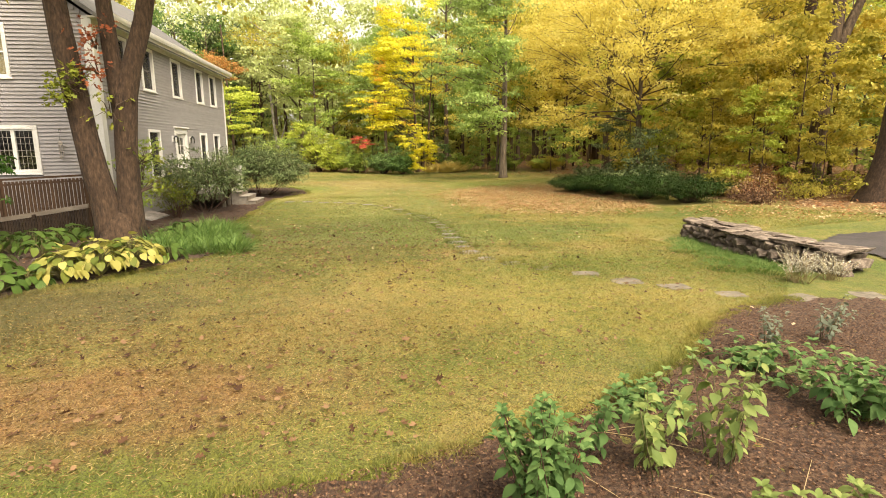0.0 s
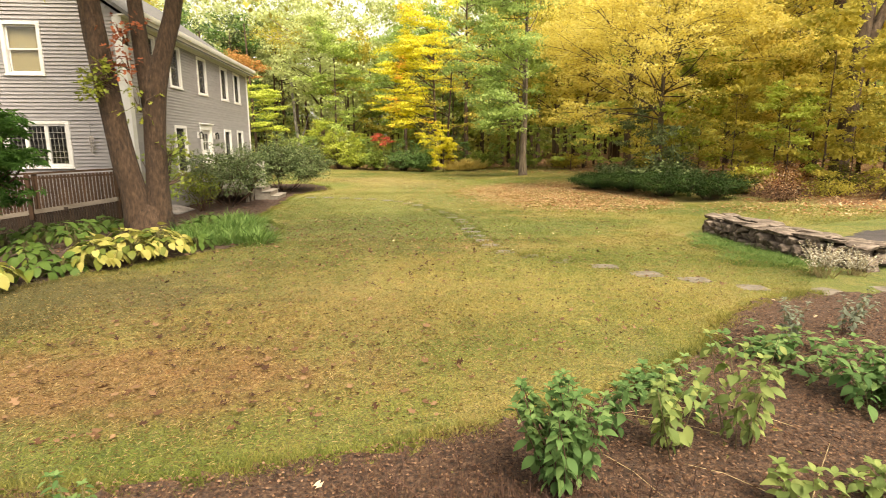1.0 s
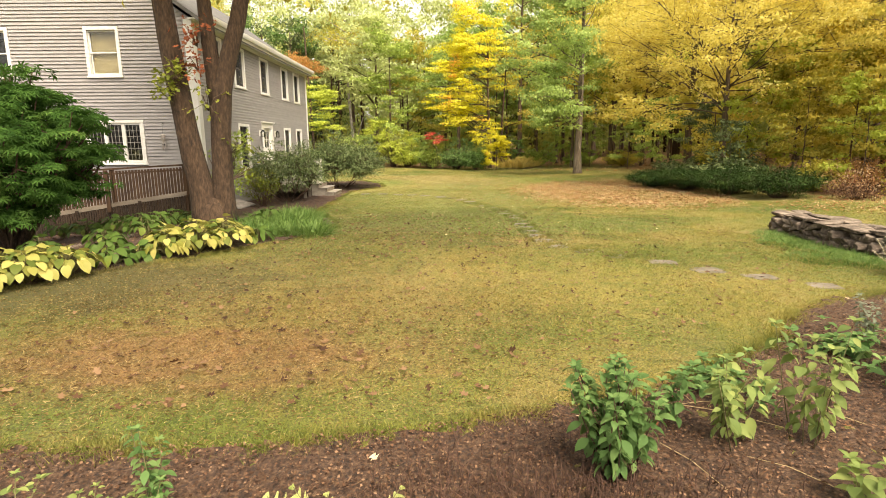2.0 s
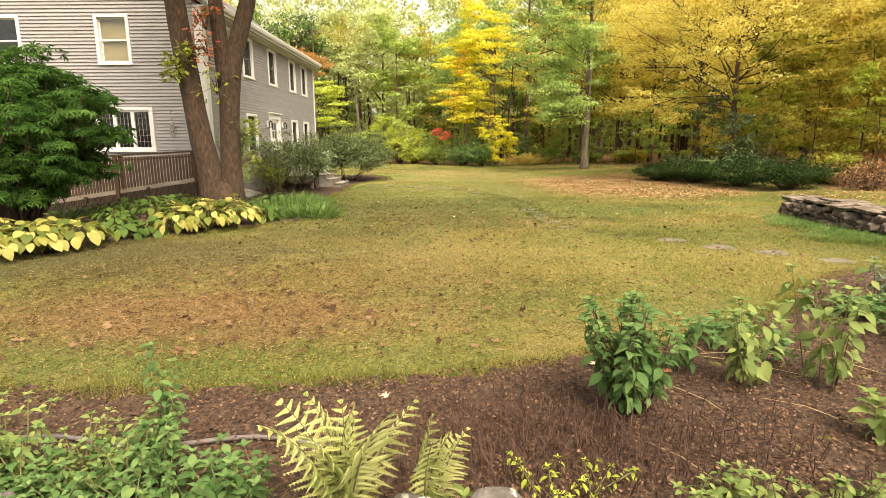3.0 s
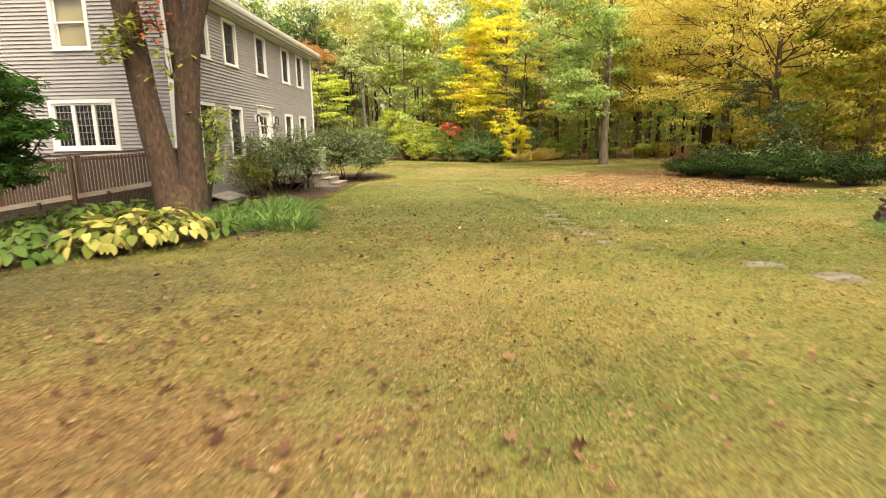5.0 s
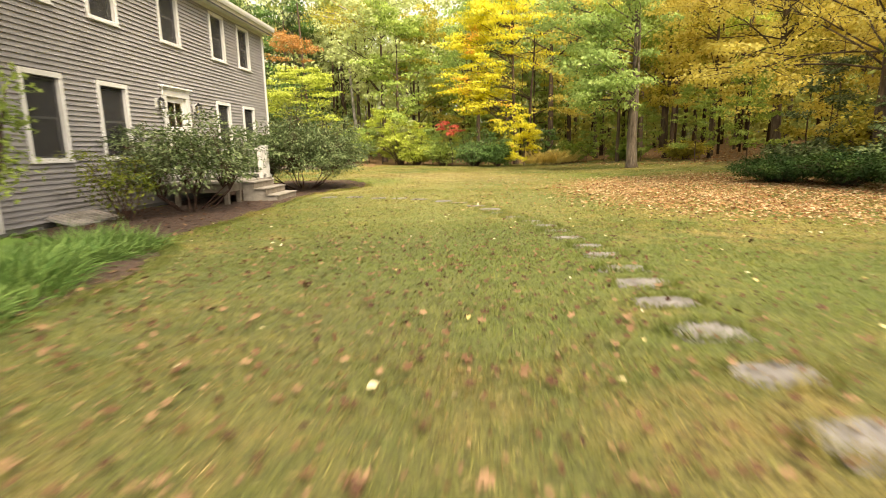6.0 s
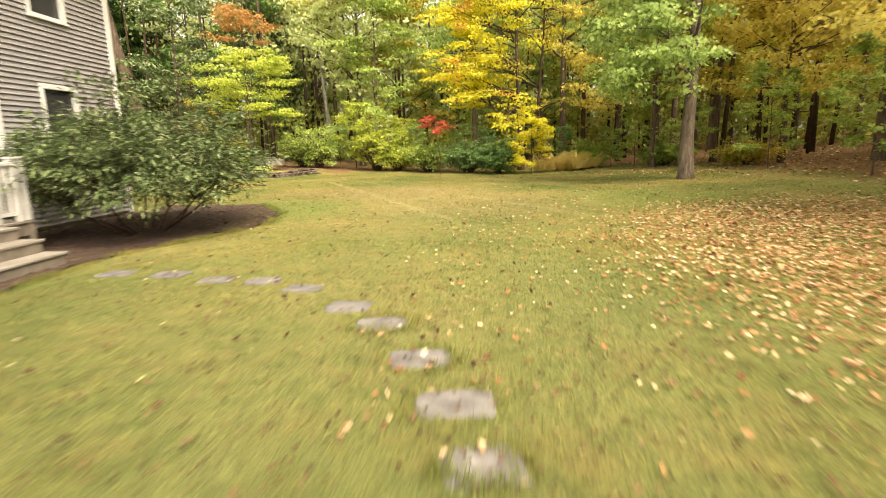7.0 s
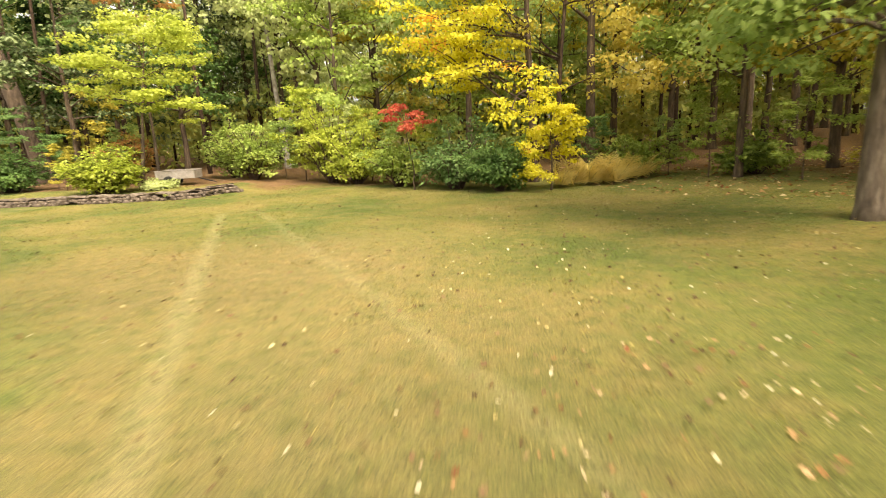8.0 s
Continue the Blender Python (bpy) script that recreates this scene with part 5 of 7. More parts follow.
# lines of sight from the lawn to two trunks, placed to fit the camera's view
SIGHT_LINES = [((4, 24), (-3.2, 44.5)), ((-6, 25), (-15.0, 39.5)), ((-7, 29), (-15.0, 39.5))]


def on_sight_line(x, y):
    """Strips kept free of trees so the camera sees the birch and leaning maple."""
    for (x0, y0), (x1, y1) in SIGHT_LINES:
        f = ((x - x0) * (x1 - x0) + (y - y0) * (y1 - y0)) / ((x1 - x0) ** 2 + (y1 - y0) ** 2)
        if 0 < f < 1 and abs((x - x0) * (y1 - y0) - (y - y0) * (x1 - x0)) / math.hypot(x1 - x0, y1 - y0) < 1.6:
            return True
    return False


while len(placed) < 98 and tries < 6000:
    tries += 1
    x, y = rng.uniform(-34, 52), rng.uniform(-4, 66)
    d = wood_depth(x, y)
    if d < 1.0 or d > 34 or on_sight_line(x, y) or any((x - a) ** 2 + (y - c) ** 2 < 8.5 for a, c in placed):
        continue
    if abs(math.degrees(math.atan2(x - 8, y + 17))) > 50 or (x > 18 and y < 20 and d < 6):
        continue
    placed.append((x, y))
    side = "dark" if x < -8 else "left" if x < 2 else ("mid" if x < 17 else "right")
    tree("forest_tree", {"dark": "tall deep green woodland tree behind the low wall", "left": "tall slender pale green woodland tree", "mid": "tall woodland tree in green and olive leaf", "right": "woodland tree in golden and olive autumn leaf"}[side], None, M_bark, rng.choice(KIND[side]), "tree", "woodland trees", (x, y), rng.uniform(0, 360), rng.uniform(0.8, 1.15), rng.choice(FM))

# saplings and brush of the wood's edge
for x, y, s, mat, label in ((20.0, 6.8, 0.5, F_rhodo, ""), (22.0, 5.0, 0.75, F_olive, ""), (22.4, 2.2, 0.7, F_lime, ""), (21.4, 12.4, 0.7, F_rhodo, ""), (23.6, 0.6, 0.6, F_olive, ""), (24.5, 9.5, 1.1, F_gold, ""), (25.6, 5.0, 1.0, F_olive, ""), (26.6, 0.4, 0.8, F_green, ""), (29.5, 2.5, 1.2, F_gold, ""),
                           (23.6, 4.6, 1.0, F_olive, ""), (23.0, 7.2, 0.95, F_olive, ""), (26.5, 10.5, 1.3, F_olive, ""), (23.0, 14.5, 1.1, F_gold, ""), (21.0, 17.5, 0.8, F_green, ""), (21.3, 24.0, 0.75, F_green, ""), (19.6, 28.5, 0.65, F_green, ""), (17.8, 31.2, 0.6, F_green, ""), (24.2, 18.5, 1.0, F_olive, ""), (30, 6, 1.3, F_gold, ""), (27, -1.5, 1.0, F_olive, ""), (30, -1.5, 1.2, F_olive, ""), (33, 2, 1.3, F_gold, ""), (24.2, 2.6, 1.15, F_olive, ""), (25.4, 6.2, 1.3, F_gold, ""), (25.2, 0.2, 1.0, F_olive, ""), (22.6, 8.6, 1.1, F_lime, ""),
                           (0.8, 37.6, 0.8, F_lime, ""), (3.0, 37.0, 0.65, F_pale, ""), (4.4, 36.4, 0.6, F_lime, ""), (-10.4, 39, 0.85, F_olive, ""), (-14.4, 32.5, 0.45, F_shrub, ""), (8.0, 33.6, 0.5, F_sage, ""), (9.6, 32.6, 0.42, F_shrub, ""), (6.8, 34.4, 0.46, F_lime, ""), (5.2, 35.4, 0.5, F_sage, ""), (3.6, 36.2, 0.42, F_pale, ""), (2.0, 37.2, 0.6, F_lime, ""), (-0.4, 38.2, 0.5, F_sage, ""), (-2.4, 38.0, 0.42, F_pale, ""), (-7.6, 36.4, 0.5, F_sage, ""), (-9.0, 34.0, 0.36, F_olive, ""), (14.2, 33.4, 0.45, F_shrub, ""), (17.0, 33.0, 0.4, F_sage, ""), (10.8, 31.0, 0.34, F_sage, ""), (-10.2, 35.0, 0.45, F_shrub, "")):
    tree("sapling", "thin understorey sapling with sparse leaves", None, M_twig, mat, "sapling", "saplings at the wood's edge", (x, y), rng.uniform(0, 360), s, SM)


def shrub(name, label, at, rx, ry, h, n_stems, per, leaf, mat, seed, shape=LEAF, width=0.5, flat=0.7, spread=0.22, low=0.25, bark=None, cat="shrub", group="", wild=0.15, up_bias=0.9, droop=0.0, heads=0, full=0.62, dome=0.62):
    """A many-stemmed bush: stems from the base, leaves in tufts over the outer crown."""
    rng, rs = random.Random(seed), np.random.RandomState(seed)
    t = thing(name, label, cat, group, (at[0], at[1], gz(*at)))
    b, tips, forks = Build(), [], []
    for i in range(heads):
        a = i * 2.399 + rng.uniform(-0.3, 0.3)
        q = rng.uniform(0.25, 0.62)
        e = Vector((rx * q * math.cos(a), ry * q * math.sin(a), h * rng.uniform(0.14, 0.28)))
        s = Vector((rx * 0.1 * math.cos(a), ry * 0.1 * math.sin(a), -0.06))
        m = s.lerp(e, 0.5) + Vector((rng.uniform(-0.08, 0.08), rng.uniform(-0.08, 0.08), rng.uniform(-0.12, 0.05)))
        b.tube([s, m, e], [0.022, 0.018, 0.014], 6)
        forks.append(e)
    for i in range(n_stems):
        a = rng.uniform(0, 6.283)
        q = rng.random() ** 0.5
        zt = h * (low + (1 - low) * (1 - dome * q * q) * rng.uniform(full, 1.0))
        e = Vector((rx * q * math.cos(a), ry * q * math.sin(a), zt)) * rng.uniform(1 - wild, 1 + wild * 0.6)
        s = Vector((rng.uniform(-0.12, 0.12) * rx, rng.uniform(-0.12, 0.12) * ry, -0.05))
        if forks:
            s = min(forks, key=lambda p: (p - e).length)
        m1 = s.lerp(e, 0.35) + Vector((0, 0, zt * 0.08)) + Vector((rng.uniform(-0.1, 0.1), rng.uniform(-0.1, 0.1), 0)) * rx
        m2 = s.lerp(e, 0.7) + Vector((rng.uniform(-0.1, 0.1), rng.uniform(-0.1, 0.1), 0.05)) * rx
        r = (0.012 + 0.009 * h) * (0.45 if h < 2 else 1.0) if not forks else 0.011
        b.tube([s, m1, m2, e], [r, r * 0.75, r * 0.5, r * 0.22], 5)
        tips.append(tuple(e))
        for j in range(3):
            f = s.lerp(e, rng.uniform(0.45, 0.9))
            g = f + Vector((rng.uniform(-1, 1) * rx, rng.uniform(-1, 1) * ry, rng.uniform(-0.35, 0.5) * h)) * 0.26
            g.z = max(g.z, low * h * (0.5 if low < 0.5 else 0.95))
            b.tube([f, f.lerp(g, 0.5) + Vector((0, 0, 0.02)), g], [r * 0.35, r * 0.25, r * 0.12], 4)
            tips.append(tuple(g))
    c = np.array(tips)
    pos, way, up = puff_points(rs, c, per, spread * rs.uniform(0.7, 1.25, len(c)), flat)
    way = way + (pos - np.array([0, 0, h * (0.4 + droop)])) * 0.6
    up = up + np.array([0, 0, up_bias])
    pos[:, 2] = np.maximum(pos[:, 2], 0.04)
    ln = leaf * rs.uniform(0.65, 1.2, len(pos))
    part("branchwork", b.mesh("branchwork", bark or M_twig, True), t, "", "stuff")
    part("foliage", leaves("foliage", pos, way, up, ln, ln * width, mat, shape), t)
    return t


# shrubs by the house
shrub("large_shrub", "tall dense shrub with deep green divided leaves beside the ramp", (-1.2, -6.5), 2.0, 1.85, 3.55, 165, 26, 0.135, F_buckeye, 11, PALM, 1.0, 0.3, 0.40, 0.30, M_bark_red, wild=0.10, droop=0.45, full=0.5, dome=0.36)
shrub("rhododendron", "open rhododendron with leathery leaves before the porch", (1.45, 3.9), 1.7, 2.2, 2.3, 112, 20, 0.125, F_rhodo, 12, LEAF, 0.34, 0.5, 0.26, 0.32, M_stalk, wild=0.24, heads=9)
shrub("rhododendron", "broad spreading rhododendron with leathery leaves beside the steps", (2.25, 10.4), 2.2, 2.7, 2.75, 270, 24, 0.125, F_rhodo, 13, LEAF, 0.34, 0.6, 0.26, 0.12, M_stalk, wild=0.2, heads=10)
shrub("corner_sapling", "slim sapling with light green leaves before the house corner", (1.2, -1.3), 0.5, 0.45, 3.1, 6, 40, 0.11, F_green, 14, LOBED, 0.75, 0.6, 0.4, 0.35)
shrub("light_shrub", "thin shrub with light yellow green leaves by the wall", (1.2, 1.7), 0.85, 0.9, 1.75, 15, 20, 0.085, F_shoot, 15, LEAF, 0.5, 0.6, 0.24, 0.22, M_stalk, wild=0.3)
# yew hedge by the leaf litter
for i, (x, y, rx, ry, h) in enumerate(((17.3, 8.2, 1.1, 1.5, 0.8), (17.9, 5.9, 1.2, 1.5, 0.95), (18.5, 3.7, 1.3, 1.4, 1.05), (19.2, 1.7, 1.4, 1.2, 1.05))):
    shrub("spreading_yew", "low spreading dark green yew at the lawn edge", (x, y), rx, ry, h, 110, 22, 0.10, F_yew, 21 + i, LEAF, 0.34, 0.6, 0.22, 0.3, None, "shrub", "low yew hedge")
# brush along the far edge
for i, (name, label, x, y, rx, ry, h, mat, n) in enumerate((
        ("brush", "green brush at the wood's edge", 8.6, 31.6, 1.6, 1.2, 2.2, F_buckeye_light, 60), ("brush", "dark green brush under the yellow maple", 10.2, 30.4, 1.2, 1.0, 1.6, F_shrub, 50), ("brush", "green brush at the wood's edge", 6.1, 33.4, 1.5, 1.2, 1.9, F_green, 60),
        ("brush", "yellow green brush at the wood's edge", 4.0, 34.9, 1.5, 1.1, 2.3, F_lime, 60), ("brush", "yellow green brush at the wood's edge", 2.6, 36.0, 1.5, 1.2, 3.4, F_lime, 60), ("brush", "pale green brush at the wood's edge", -1.6, 37.0, 1.6, 1.2, 2.6, F_green, 55),
        ("brush", "green brush beside the white cart", -3.2, 38.6, 1.8, 1.3, 2.6, F_green, 60), ("yellow_bush", "rounded bright yellow green bush behind the low wall", -6.3, 32.6, 1.5, 1.2, 1.95, F_lime, 90), ("brush", "green brush under the trees", -11.8, 34.2, 1.7, 1.5, 1.9, F_shrub, 60),
        ("brush", "rusty orange brush under the lime maple", -7.6, 36.6, 1.6, 1.0, 2.4, F_orange, 34), ("brush", "low weeds before the white cart", -4.5, 33.6, 0.7, 0.45, 0.34, F_pale, 24), ("brush", "olive brush under the trunks", 15.9, 33.6, 1.5, 1.2, 1.5, F_green, 45), ("brush", "olive brush under the trunks", 19.4, 31.0, 1.5, 1.2, 1.4, F_green, 45),
        ("brush", "low brush under the golden trees", 22.0, 27.2, 1.4, 1.3, 1.3, F_olive, 40), ("brush", "olive brush behind the yew", 21.6, 3.2, 1.0, 1.1, 1.0, F_olive, 30), ("brush", "low yellow brush by the big trunk", 24.4, -1.4, 1.5, 1.2, 1.1, F_olive, 40),
        ("brush", "dim green brush behind the yew", 19.9, 6.4, 1.3, 1.3, 1.5, F_rhodo, 50), ("brush", "dim green brush behind the yew", 19.4, 10.6, 1.3, 1.5, 1.0, F_rhodo, 45), ("brush", "green brush behind the yew", 21.4, 9.8, 1.5, 1.5, 2.2, F_olive, 50))):
    shrub(name, label, (x, y), rx, ry, h * 1.08, n, 22, 0.15, mat, 200 + i, LEAF, 0.72, 0.5, 0.33, 0.15, wild=0.38)

# rusty undergrowth between the yew and the old oak
for i, (x, y, rx, h, mat) in enumerate(((20.6, -0.1, 1.0, 0.55, F_brown), (21.6, 1.3, 1.3, 1.0, F_litter), (22.6, 0.2, 1.1, 0.7, F_olive), (22.5, 2.6, 1.3, 1.3, F_orange), (24.2, 1.6, 1.3, 1.1, F_shoot), (25.3, 0.2, 1.2, 0.8, F_brown), (24.0, 3.6, 1.4, 1.4, F_orange))):
    shrub("undergrowth", "low tangle of rusty and gold undergrowth under the trees", (x, y), rx, rx * 0.9, h, 26, 14, 0.085, mat, 260 + i, LEAF, 0.5, 0.6, 0.26, 0.1, M_stalk, "shrub", "rusty undergrowth", 0.35)


def lone_trunk(name, label, at, pts, radii, bark, seed, limbs=()):
    rng = random.Random(seed)
    t = thing(name, label, "tree", "", (at[0], at[1], gz(*at)))
    b = Build().tube(pts, radii, 12, 0.07, rng)
    part("trunk", b.mesh("trunk", bark, True), t)
    rs = np.random.RandomState(seed)
    lb, tips = Build(), []
    top = Vector(pts[-1])
    for i in range(12):
        p = Vector(pts[-2]).lerp(top, rng.random())
        a = i * 2.4
        path = branch_path(rng, p, (math.cos(a), math.sin(a), 0.5), rng.uniform(2, 4.5), 5)
        lb.tube(path, [0.09, 0.075, 0.06, 0.045, 0.03, 0.012], 5)
        tips += path[2:]
    for q in limbs:
        lb.tube(q[0], q[1], 8)
    part("branchwork", lb.mesh("branchwork", bark, True), t, "", "stuff")
    pos, way, up = clump_points(rs, np.array([tuple(p) for p in tips]), 60, 1.2, 0.4)
    part("crown", leaves("crown", pos, way, up, 0.2, 0.15, F_olive), t)


lone_trunk("old_oak", "massive old oak with deeply furrowed grey bark", (23.5, -1.95), [(0, 0, -0.4), (0, 0, 0.0), (0, 0, 0.35), (0.03, 0, 0.9), (0.1, 0, 1.6), (0.2, 0, 3.2), (0.3, 0.1, 5.5), (0.5, 0.2, 9), (0.8, 0.3, 13)], [1.0, 0.82, 0.64, 0.52, 0.46, 0.43, 0.39, 0.3, 0.12], M_bark_red, 301)
lone_trunk("leaning_oak", "leaning oak with rough grey brown bark", (26.0, 4.0), [(0, 0, -0.3), (0.02, 0, 0.1), (0.08, 0, 1.4), (0.2, 0, 3.0), (0.3, 0, 5.0), (0.5, 0.1, 7.5), (0.9, 0.2, 11), (1.3, 0.3, 14)], [0.5, 0.38, 0.32, 0.30, 0.28, 0.22, 0.16, 0.07], M_bark, 302, [([(0.3, 0, 5.0), (0.85, 0, 6.2), (1.6, 0.1, 7.8), (2.3, 0.2, 10)], [0.24, 0.2, 0.15, 0.06])])
lone_trunk("oak", "tall oak with dark brown trunk among the saplings", (27.9, 8.0), [(0, 0, -0.3), (0, 0, 0.1), (0.1, 0, 1.5), (0.28, 0, 4), (0.55, 0, 7), (0.9, 0.1, 11), (1.1, 0.2, 15)], [0.46, 0.36, 0.31, 0.29, 0.26, 0.2, 0.08], M_bark_red, 303)
lone_trunk("leaning_maple", "leaning dark maple trunk beyond the low wall", (-14.3, 39.5), [(0, 0, -0.3), (-0.1, 0, 0.3), (-0.6, 0, 2.6), (-1.2, 0, 5), (-1.9, 0, 8), (-2.6, 0, 12), (-3, 0, 15)], [0.62, 0.5, 0.44, 0.41, 0.36, 0.26, 0.1], M_bark, 304)
lone_trunk("birch", "pale trunked birch with dead side branches", (-2.5, 44.5), [(0, 0, -0.3), (0, 0, 0.2), (-0.1, 0, 2), (-0.3, 0, 4.5), (-0.5, 0, 7.5), (-0.6, 0, 11), (-0.6, 0, 14)], [0.28, 0.21, 0.18, 0.15, 0.12, 0.08, 0.03], M_bark_pale, 305, [([(-0.15, 0, 1.8), (0.6, 0, 3.4), (1.0, 0, 4.8)], [0.09, 0.07, 0.03])])

# slender trunks and foliage deep in the wood
rs, rng = np.random.RandomState(5), random.Random(5)
b = Build()
k = 0
while k < 210:
    x, y = rng.uniform(-48, 70), rng.uniform(2, 84)
    d = wood_depth(x, y)
    if d < 3 or abs(math.degrees(math.atan2(x - 8, y + 17))) > 52:
        continue
    r = rng.uniform(0.06, 0.19)
    z = gz(x, y)
    lx, ly = rng.uniform(-0.8, 0.8), rng.uniform(-0.8, 0.8)
    b.tube([(x, y, z - 0.2), (x + lx * 0.3, y + ly * 0.3, z + 5), (x + lx, y + ly, z + 14)], [r * 1.2, r * 0.85, r * 0.5], 6)
    k += 1
tagged(new("far_trunks", b.mesh("far_trunks", M_bark_red, True)), "slender trunks deep in the autumn woods", "trees", "", "stuff")
n = 3600
cs = []
while len(cs) < 2400:
    x, y = rng.uniform(-60, 85), rng.uniform(2, 96)
    d = wood_depth(x, y)
    if d < 11 or d > 40 or abs(math.degrees(math.atan2(x - 8, y + 17))) > 54:
        continue
    cs.append((x, y, gz(x, y) + rng.uniform(0.2, 4.5)))
while len(cs) < n + 2400:
    x, y, z = rng.uniform(-60, 85), rng.uniform(2, 96), rng.uniform(1.0, 26)
    d = wood_depth(x, y)
    if d < 9 or d > 70 or abs(math.degrees(math.atan2(x - 8, y + 17))) > 54 or (z < 3.5 and rng.random() < 0.45):
        continue
    cs.append((x, y, z))
pos, way, up = puff_points(rs, np.array(cs), 22, 1.15, 0.6)
tagged(new("far_woods", leaves("far_woods", pos, way, up, 0.42 * rs.uniform(0.7, 1.2, len(pos)), 0.33, F_wood)), "mass of green and gold foliage deep in the woods", "woods", "", "stuff")

cs = []
while len(cs) < 1300:
    x, y = rng.uniform(-75, 95), rng.uniform(0, 118)
    if 36 < wood_depth(x, y) < 52 and abs(math.degrees(math.atan2(x - 8, y + 17))) < 56:
        cs.append((x, y, gz(x, y) + rng.uniform(0.5, 17)))
pos, way, up = puff_points(rs, np.array(cs), 20, 2.1, 0.7)
tagged(new("deep_woods", leaves("deep_woods", pos, way, up, 0.95 * rs.uniform(0.7, 1.2, len(pos)), 0.75, F_green)), "dim green wall of foliage far back in the woods", "woods", "", "stuff")
cs = []
while len(cs) < 2100:
    x, y, z = rng.uniform(-45, 22), rng.uniform(40, 84), rng.uniform(5, 30)
    if wood_depth(x, y) > 5 and abs(math.degrees(math.atan2(x - 8, y + 17))) < 50:
        cs.append((x, y, z))
pos, way, up = puff_points(rs, np.array(cs), 26, 1.2, 0.6)
tagged(new("far_crowns", leaves("far_crowns", pos, way, up, 0.42 * rs.uniform(0.7, 1.2, len(pos)), 0.32, F_pale)), "pale green crowns high in the woods behind the house", "woods", "", "stuff")

# ---- cart ----
cart = thing("utility_cart", "faded white utility trailer standing among the brush", "trailer")
cart.matrix_world = pose(-4.3, 35.0, gz(-4.3, 35.0), 0, 0, 8) @ Matrix.Scale(0.82, 4)
b = Build()
b.box(-1.05, 1.05, -0.6, -0.56, 0.42, 0.82).box(-1.05, 1.05, 0.56, 0.6, 0.42, 0.82).box(-1.05, -1.01, -0.56, 0.56, 0.42, 0.82).box(1.01, 1.05, -0.56, 0.56, 0.42, 0.82).box(-1.05, 1.05, -0.6, 0.6, 0.38, 0.42)
part("tub", b.mesh("tub", M_cart, False, 0.008), cart)
part("rim", Build().box(-1.08, 1.08, -0.63, -0.55, 0.82, 0.86).box(-1.08, 1.08, 0.55, 0.63, 0.82, 0.86).mesh("rim", M_cart), cart)
for y in (-0.66, 0.66):
    w = part("wheel", Build().tube([(-0.35, y - 0.07, 0.27), (-0.35, y + 0.07, 0.27)], [0.27, 0.27], 16).mesh("wheel", M_rubber), cart)
    part("hub", Build().tube([(-0.35, y - 0.09, 0.27), (-0.35, y + 0.09, 0.27)], [0.13, 0.13], 10).mesh("hub", M_iron), w)
part("axle", Build().tube([(-0.35, -0.62, 0.27), (-0.35, 0.62, 0.27)], [0.03, 0.03], 6).box(-0.4, -0.3, -0.5, 0.5, 0.3, 0.38).mesh("axle", M_iron), cart)
part("drawbar", Build().tube([(1.05, 0, 0.36), (1.9, 0, 0.12), (2.0, 0, 0.05)], [0.035, 0.03, 0.03], 6).mesh("drawbar", M_iron), cart)


# ---- ferns, hostas and garden plants ----
def fern(name, label, at, n, length, mat, seed, arch=0.55, group="", rise=1.2, fan=None, k=9):
    rng = random.Random(seed)
    t = thing(name, label, "fern", group, (at[0], at[1], gz(*at)))
    for i in range(n):
        a = (fan[0] + (fan[1] - fan[0]) * i / max(1, n - 1)) if fan else i * 6.283 / n
        a += rng.uniform(-0.25, 0.25)
        L = length * rng.uniform(0.7, 1.1)
        pts = []
        tilt = rng.uniform(0.7, 1.2) * rise
        twist, bend = rng.uniform(-0.8, 0.8), rng.uniform(-0.45, 0.45)
        for j in range(15):
            s = j / 14
            ang = tilt - s * s * arch * 2.0
            d = Vector((math.cos(a + bend * s), math.sin(a + bend * s), 0))
            pts.append((pts[-1] + (d * math.cos(ang) + Vector((0, 0, math.sin(ang)))) * (L / 14)) if pts else Vector((0, 0, 0.02)))
        b = Build().tube(pts, [0.006 * (1 - 0.9 * j / 14) + 0.001 for j in range(15)], 4)
        fr = part("frond", b.mesh("rachis", M_stem), t)
        P, W, U, Ln = [], [], [], []
        for j in range(2, 15):
            p = pts[j]
            s = j / 14.4
            tan = (pts[min(14, j + 1)] - pts[j - 1]).normalized()
            side = tan.cross(Vector((0, 0, 1)))
            side = side.normalized() if side.length > 1e-3 else Vector((1, 0, 0))
            side = (side * math.cos(twist) + side.cross(tan) * math.sin(twist)).normalized()
            up = side.cross(tan)
            w = L * 0.30 * math.sin(math.pi * min(1, 0.22 + 0.78 * s)) ** 0.8
            for sg in (-1, 1):
                pw = (side * sg + tan * 0.35 - up * 0.15 + Vector((rng.uniform(-0.1, 0.1), rng.uniform(-0.1, 0.1), rng.uniform(-0.12, 0.05)))).normalized()
                P.append(tuple(p))
                W.append(tuple(pw - up * 0.1))
                U.append(tuple(up))
                Ln.append(w * 1.02)
                for q in range(k):
                    f = (q + 0.3) / k
                    for s2 in (-1, 1):
                        P.append(tuple(p + pw * (w * f) - up * (w * 0.12 * f * f)))
                        W.append(tuple(pw * 0.5 + tan * s2))
                        U.append(tuple(up + Vector((rng.uniform(-0.2, 0.2), rng.uniform(-0.2, 0.2), 0))))
                        Ln.append(L * 0.038 * (1.0 - f * 0.68) * (1.15 - 0.6 * s))
        Ln = np.array(Ln)
        part("pinnae", leaves("pinnae", P, W, U, Ln, np.where(Ln > L * 0.055, Ln * 0.09, Ln * 0.8), mat), fr)
    return t


